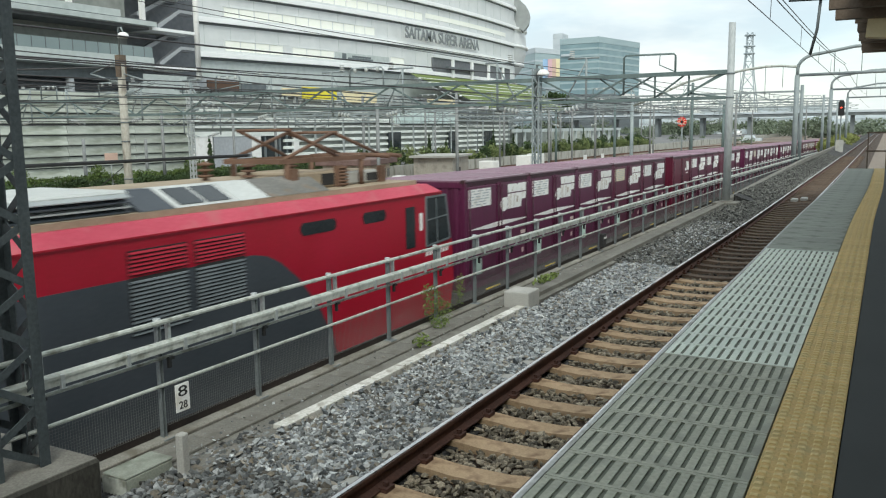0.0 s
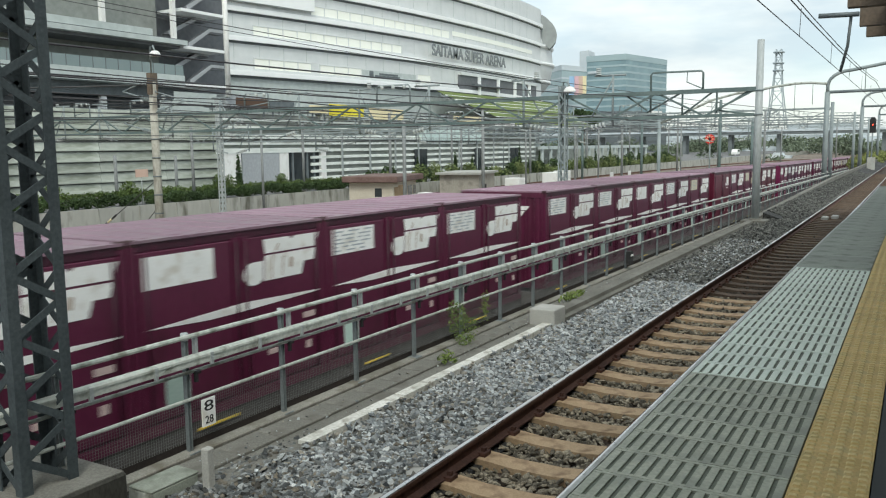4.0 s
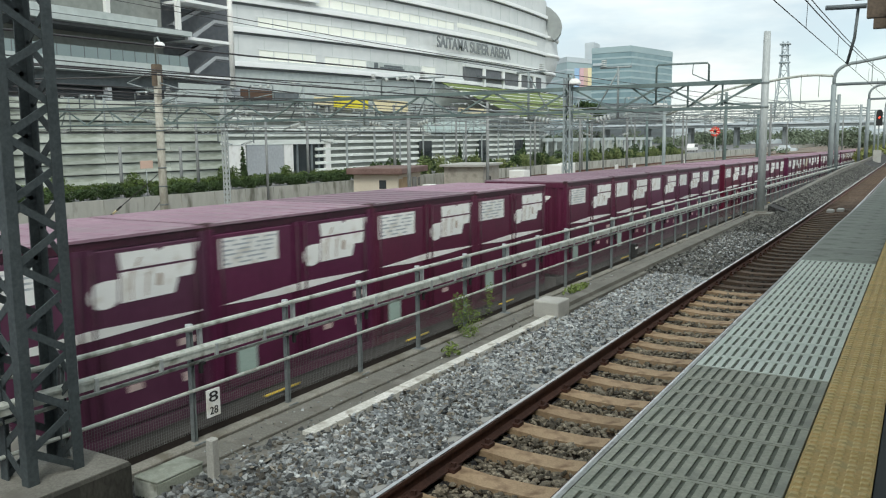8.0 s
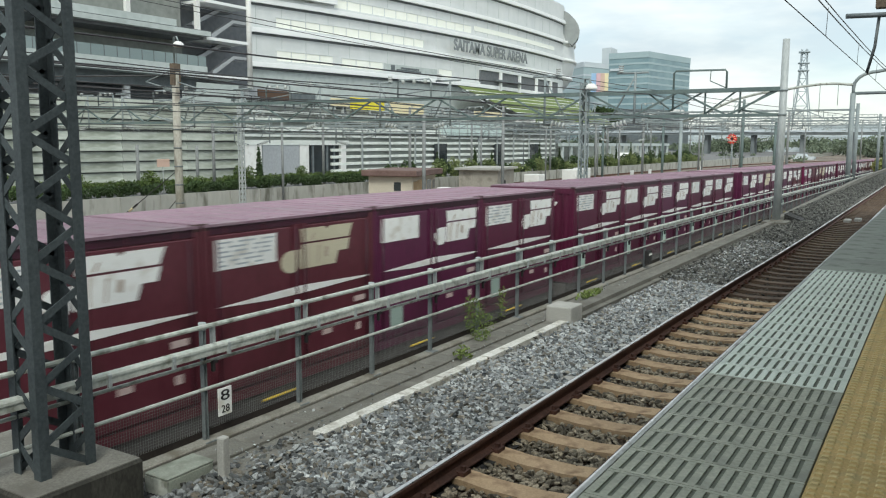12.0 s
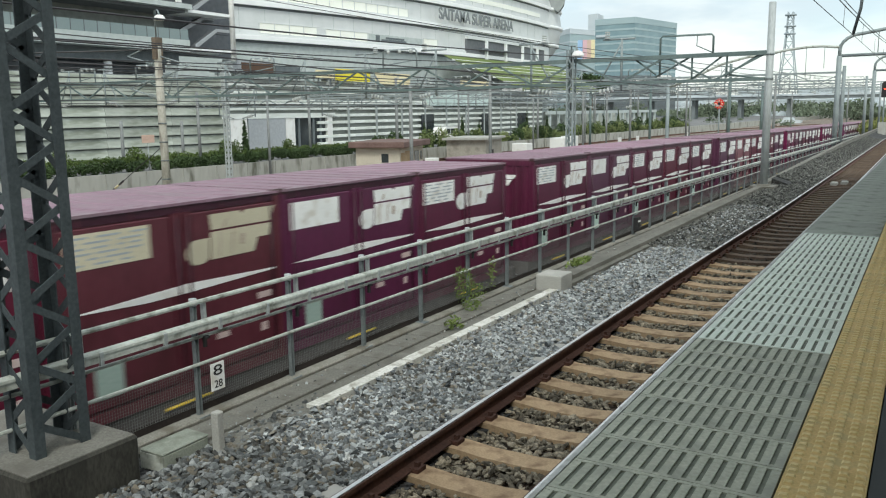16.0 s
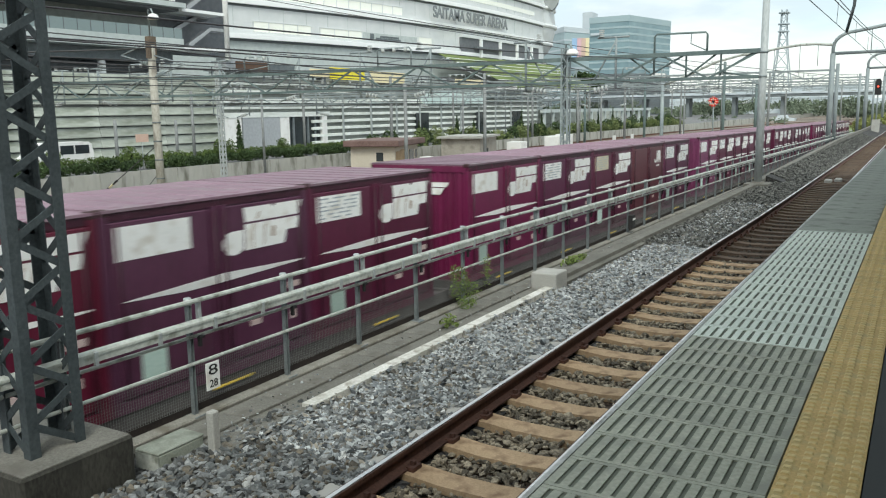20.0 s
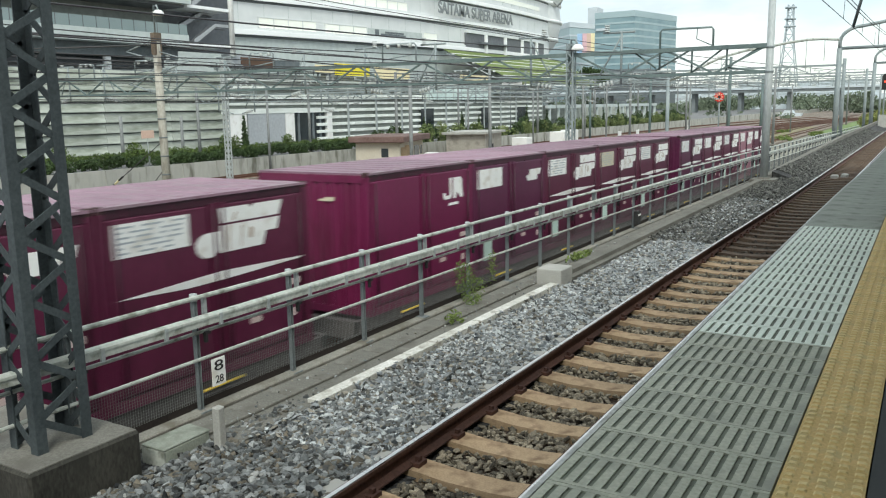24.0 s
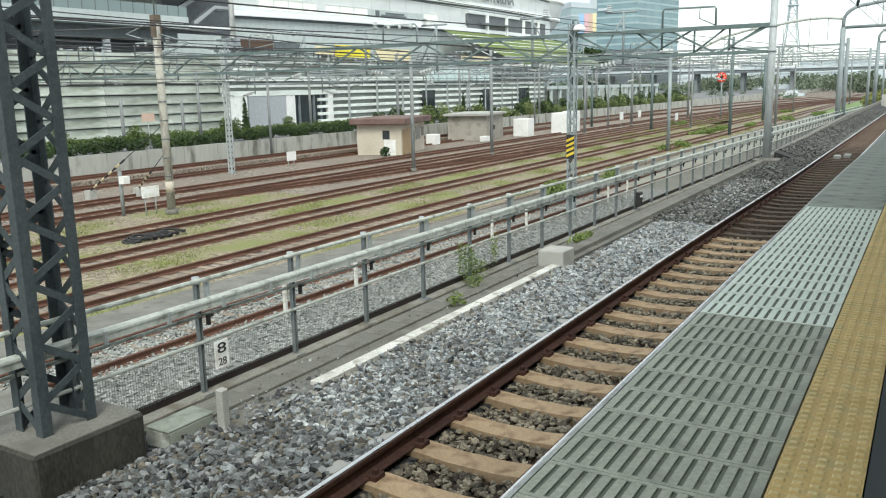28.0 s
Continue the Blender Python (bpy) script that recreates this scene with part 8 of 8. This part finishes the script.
a, b, c = polar(20.32, 415), polar(17.72, 408), polar(15.06, 445)
office = tower_block("office_tower", [a, b, c, (a[0] + c[0] - b[0], a[1] + c[1] - b[1])], 44.4, 12, M_OFFICE, M_OFFICE_BAND, "blue-green glass office block")
cx, cy = (a[0] + c[0]) / 2, (a[1] + c[1]) / 2
bm = bmesh.new()
prism(bm, [(cx + (x - cx) * 1.03, cy + (y - cy) * 1.03) for x, y in (a, b, c, (a[0] + c[0] - b[0], a[1] + c[1] - b[1]))], "z", -3.6, 18.0)
part("podium", bm, M_GALV_DARK, office, "dark grey podium")
for u0, u1, z0, z1 in ((0.55, 0.9, 16.6, 18.6), (0.05, 0.2, 14.5, 16.0)):
    bm = bmesh.new()
    p, q = [Vector((*b, 0)).lerp(Vector((*c, 0)), u) for u in (u0, u1)]
    out = Vector((b[0] - cx, b[1] - cy, 0)).normalized() * 2.5
    prism(bm, [(v.x + out.x, v.y + out.y) for v in (p, q)] + [(v.x, v.y) for v in (q, p)], "z", z0, z1)
    part("sign_board", bm, M_WHITE, office)
bm = bmesh.new()
p, q = Vector((*a, 0)), Vector((*b, 0))
n_out = Vector((p.y - q.y, q.x - p.x, 0)).normalized()
if n_out.y > 0:
    n_out = -n_out
e0, e1 = p.lerp(q, 0.04) + n_out * 0.8, p.lerp(q, 0.3) + n_out * 0.8
prism(bm, [(e0.x, e0.y), (e1.x, e1.y), (e1.x - n_out.x, e1.y - n_out.y), (e0.x - n_out.x, e0.y - n_out.y)], "z", 36.5, 37.6)
part("name_bars", bm, M_FAR, office, "plain pale bar high on the wall")
a, b, c = polar(20.8, 560), polar(20.2, 555), polar(19.8, 570)
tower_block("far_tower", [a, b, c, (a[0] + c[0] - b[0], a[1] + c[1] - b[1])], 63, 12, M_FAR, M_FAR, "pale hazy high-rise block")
a, b, c = polar(24.2, 520), polar(22.0, 470), polar(19.2, 500)
far_block = tower_block("far_block", [a, b, c, (a[0] + c[0] - b[0], a[1] + c[1] - b[1])], 46, 8, M_OFFICE_BAND, M_FAR, "pale blue hazy building behind the hall")
for az, w, mt in ((21.32, 0.16, M_PASTEL_BLUE), (21.0, 0.14, M_PINK), (20.72, 0.13, M_ORANGE), (20.46, 0.12, M_SIGN_CREAM)):
    p, q = polar(az + w, 462), polar(az - w, 462)
    bm = bmesh.new()
    prism(bm, [p, q, (q[0], q[1] + 1), (p[0], p[1] + 1)], "z", 29, 39.5)
    part("wall_banner", bm, mt, far_block, "tall coloured banner on the wall")
mx, my = polar(8.15, 500)
steel = empty("transmission_tower", "tall grey lattice transmission tower with antenna rings", "tower", (mx, my, -3.6))
hw = [(0, 6.5), (18, 4.6), (34, 2.6), (48, 1.6), (57, 1.3)]
for s0, s1 in ((1, 1), (1, -1), (-1, -1), (-1, 1)):
    bm = bmesh.new()
    for (z0, r0), (z1, r1) in zip(hw, hw[1:]):
        rod(bm, (s0 * r0, s1 * r0, z0), (s0 * r1, s1 * r1, z1), 0.28, 4)
    part("leg", bm, M_FAR_STEEL, steel)
for (z0, r0), (z1, r1) in zip(hw, hw[1:]):
    for k in range(2):
        f0, f1 = k / 2, (k + 1) / 2
        ra, rb = r0 + (r1 - r0) * f0, r0 + (r1 - r0) * f1
        za, zb = z0 + (z1 - z0) * f0, z0 + (z1 - z0) * f1
        bm = bmesh.new()
        rod(bm, (-ra, -ra, za), (rb, -rb, zb), 0.2, 4)
        rod(bm, (ra, -ra, za), (-rb, -rb, zb), 0.2, 4)
        rod(bm, (-ra, -ra, za), (ra, -ra, za), 0.2, 4)
        part("bracing", bm, M_FAR_STEEL, steel)
for z in (45, 49, 55):
    bm = bmesh.new()
    rod(bm, (0, 0, z), (0, 0, z + 0.8), 3.0, 14)
    part("antenna_ring", bm, M_FAR_STEEL, steel)
bm = bmesh.new()
prism(bm, [(-75, 215), (-16, 140), (-9, 140), (-9, 296), (-75, 296)], "z", -3.63, -3.56)
solid("far_field", bm, M_FIELD, "green grassy field beyond the sidings", kind="structure")
bm = bmesh.new()
prism(bm, [(-4.0, 0.0), (3.6, 0.0), (3.9, 1.0), (1.6, 1.1), (1.1, 2.0), (-1.4, 2.0), (-1.8, 1.1), (-4.3, 1.0)], "y", -2, 2)
solid("white_shed", bm, M_FAR, "low white shed standing in the far field", "shed", at=(-40.0, 288.0, -3.56))
for x, y, h in ((-31.3, 93.2, 1.3), (-30.2, 120.5, 1.2), (-27.0, 101, 0.9), (-33.8, 108, 1.0)):
    sign_board(x, y, -3.42, -3.42 + h, 1.2, 0.9, M_WHITE, "small white board among the far sidings")
for x, y, z1 in ((-34.8, 92.8, 4.2), (-26.1, 87.6, 4.6), (-16.2, 79.1, 5.5), (-18.6, 110, 4.6), (-22.2, 132, 5.0)):
    pole(x, y, -3.6, z1, 0.15, M_STEEL_TEAL, "slim grey-teal steel pole in the far yard")
viaduct = empty("viaduct", "grey elevated railway viaduct crossing in the distance", "viaduct", kind="structure")
bm = bmesh.new()
box(bm, -160, 120, 300, 309, 4.6, 5.5)
part("deck", bm, M_VIADUCT, viaduct)
bm = bmesh.new()
box(bm, -160, 120, 299.7, 300, 5.5, 6.2)
part("parapet", bm, M_FAR, viaduct, "pale parapet")
for k in range(18):
    bm = bmesh.new()
    box(bm, -155 + 16 * k, -153.8 + 16 * k, 302, 307, -3.6, 4.6)
    part("pier", bm, M_VIADUCT, viaduct)
rng = random.Random(14)
for k in range(46):
    az = -6 + k * 0.72 + rng.uniform(-0.3, 0.3)
    d = rng.uniform(480, 900)
    x, y = polar(az, d)
    w, h = rng.uniform(8, 22), rng.uniform(4, 15) * d / 600
    bm = bmesh.new()
    box(bm, x - w, x + w, y, y + 15, -3.6, h)
    for z in range(2, int(h), 4):
        box(bm, x - w * 0.92, x + w * 0.92, y - 0.4, y, z, z + 1.4)
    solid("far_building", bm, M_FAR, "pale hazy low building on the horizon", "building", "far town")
blobs = []
for k in range(150):
    az = rng.uniform(-8, 42)
    x, y = polar(az, rng.uniform(330, 460))
    blobs.append((x, y, rng.uniform(-2, 2.5), rng.uniform(4, 9), rng.uniform(4, 9), rng.uniform(1.6, 3.6)))
for k in range(70):
    x, y = polar(rng.uniform(8, 40), rng.uniform(225, 285))
    if x < -46 or -34 < x < -24:
        blobs.append((x, y, rng.uniform(-3.4, -2.2), rng.uniform(1.5, 3.5), rng.uniform(1.5, 3), rng.uniform(0.7, 1.5)))
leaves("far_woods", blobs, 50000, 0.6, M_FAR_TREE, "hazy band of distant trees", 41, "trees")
blobs = []
for x, y, n in ((-17.4, 63.0, 3), (-17.0, 65.5, 3), (-19.2, 81.0, 7), (-19.2, 88.5, 6), (-17.1, 96.0, 5), (-26.5, 100.0, 4), (-15.2, 36.0, 2), (-15.3, 45.0, 2), (-16.2, 112.0, 6), (-14.0, 128.0, 8), (-20.0, 140.0, 8)):
    for k in range(n):
        blobs.append((x + rng.uniform(-0.7, 0.7), y + rng.uniform(-2.6, 2.6), -3.4 + rng.uniform(0.0, 0.25), rng.uniform(0.3, 0.6), rng.uniform(0.5, 1.2), rng.uniform(0.2, 0.42)))
leaves("line_side_bushes", blobs, 9000, 0.09, M_LEAF_LIGHT, "rough fresh green weeds between the far tracks", 42, "weeds")
blobs = [(-5.9 + rng.uniform(-1.2, 1.0), 108 + 2.2 * k, -1.4 + rng.uniform(0, 0.6), 1.0, 1.6, 0.9) for k in range(26)]
leaves("embankment_bushes", blobs, 9000, 0.16, M_GRASS, "green bushes on the far embankment", 43, "bushes")


# ---- what moves ----
def ride(thing, offset, z):
    """Carry a vehicle along the freight line, tipping with its fall."""
    rows = []
    for k in range(29):
        y = front_at(k) + offset
        slope = math.degrees(math.atan((fall_at(y + 4) - fall_at(y - 4)) / 8))
        rows.append((float(k), pose(TRAIN_X, y, z + fall_at(y), slope, 0, 0)))
    walk(thing, rows)


def motions():
    # the van passes behind the hedge in the second half
    walk(road_van, [(0.0, pose(-49.0, 323.0, -2.1)), (17.0, pose(-49.0, 68.5, -2.1)), (17.5, pose(-49.0, 61.4, -2.1)), (18.5, pose(-49.0, 49.7, -2.1)), (19.5, pose(-49.0, 38.9, -2.1)), (28.0, pose(-49.0, -54.0, -2.1))])
    ride(loco, -0.75 - 19.2, DECK_Z)
    for w, off in wagons:
        ride(w, off, DECK_Z)
    for c, off in containers:
        ride(c, off, DECK_Z)


motions()
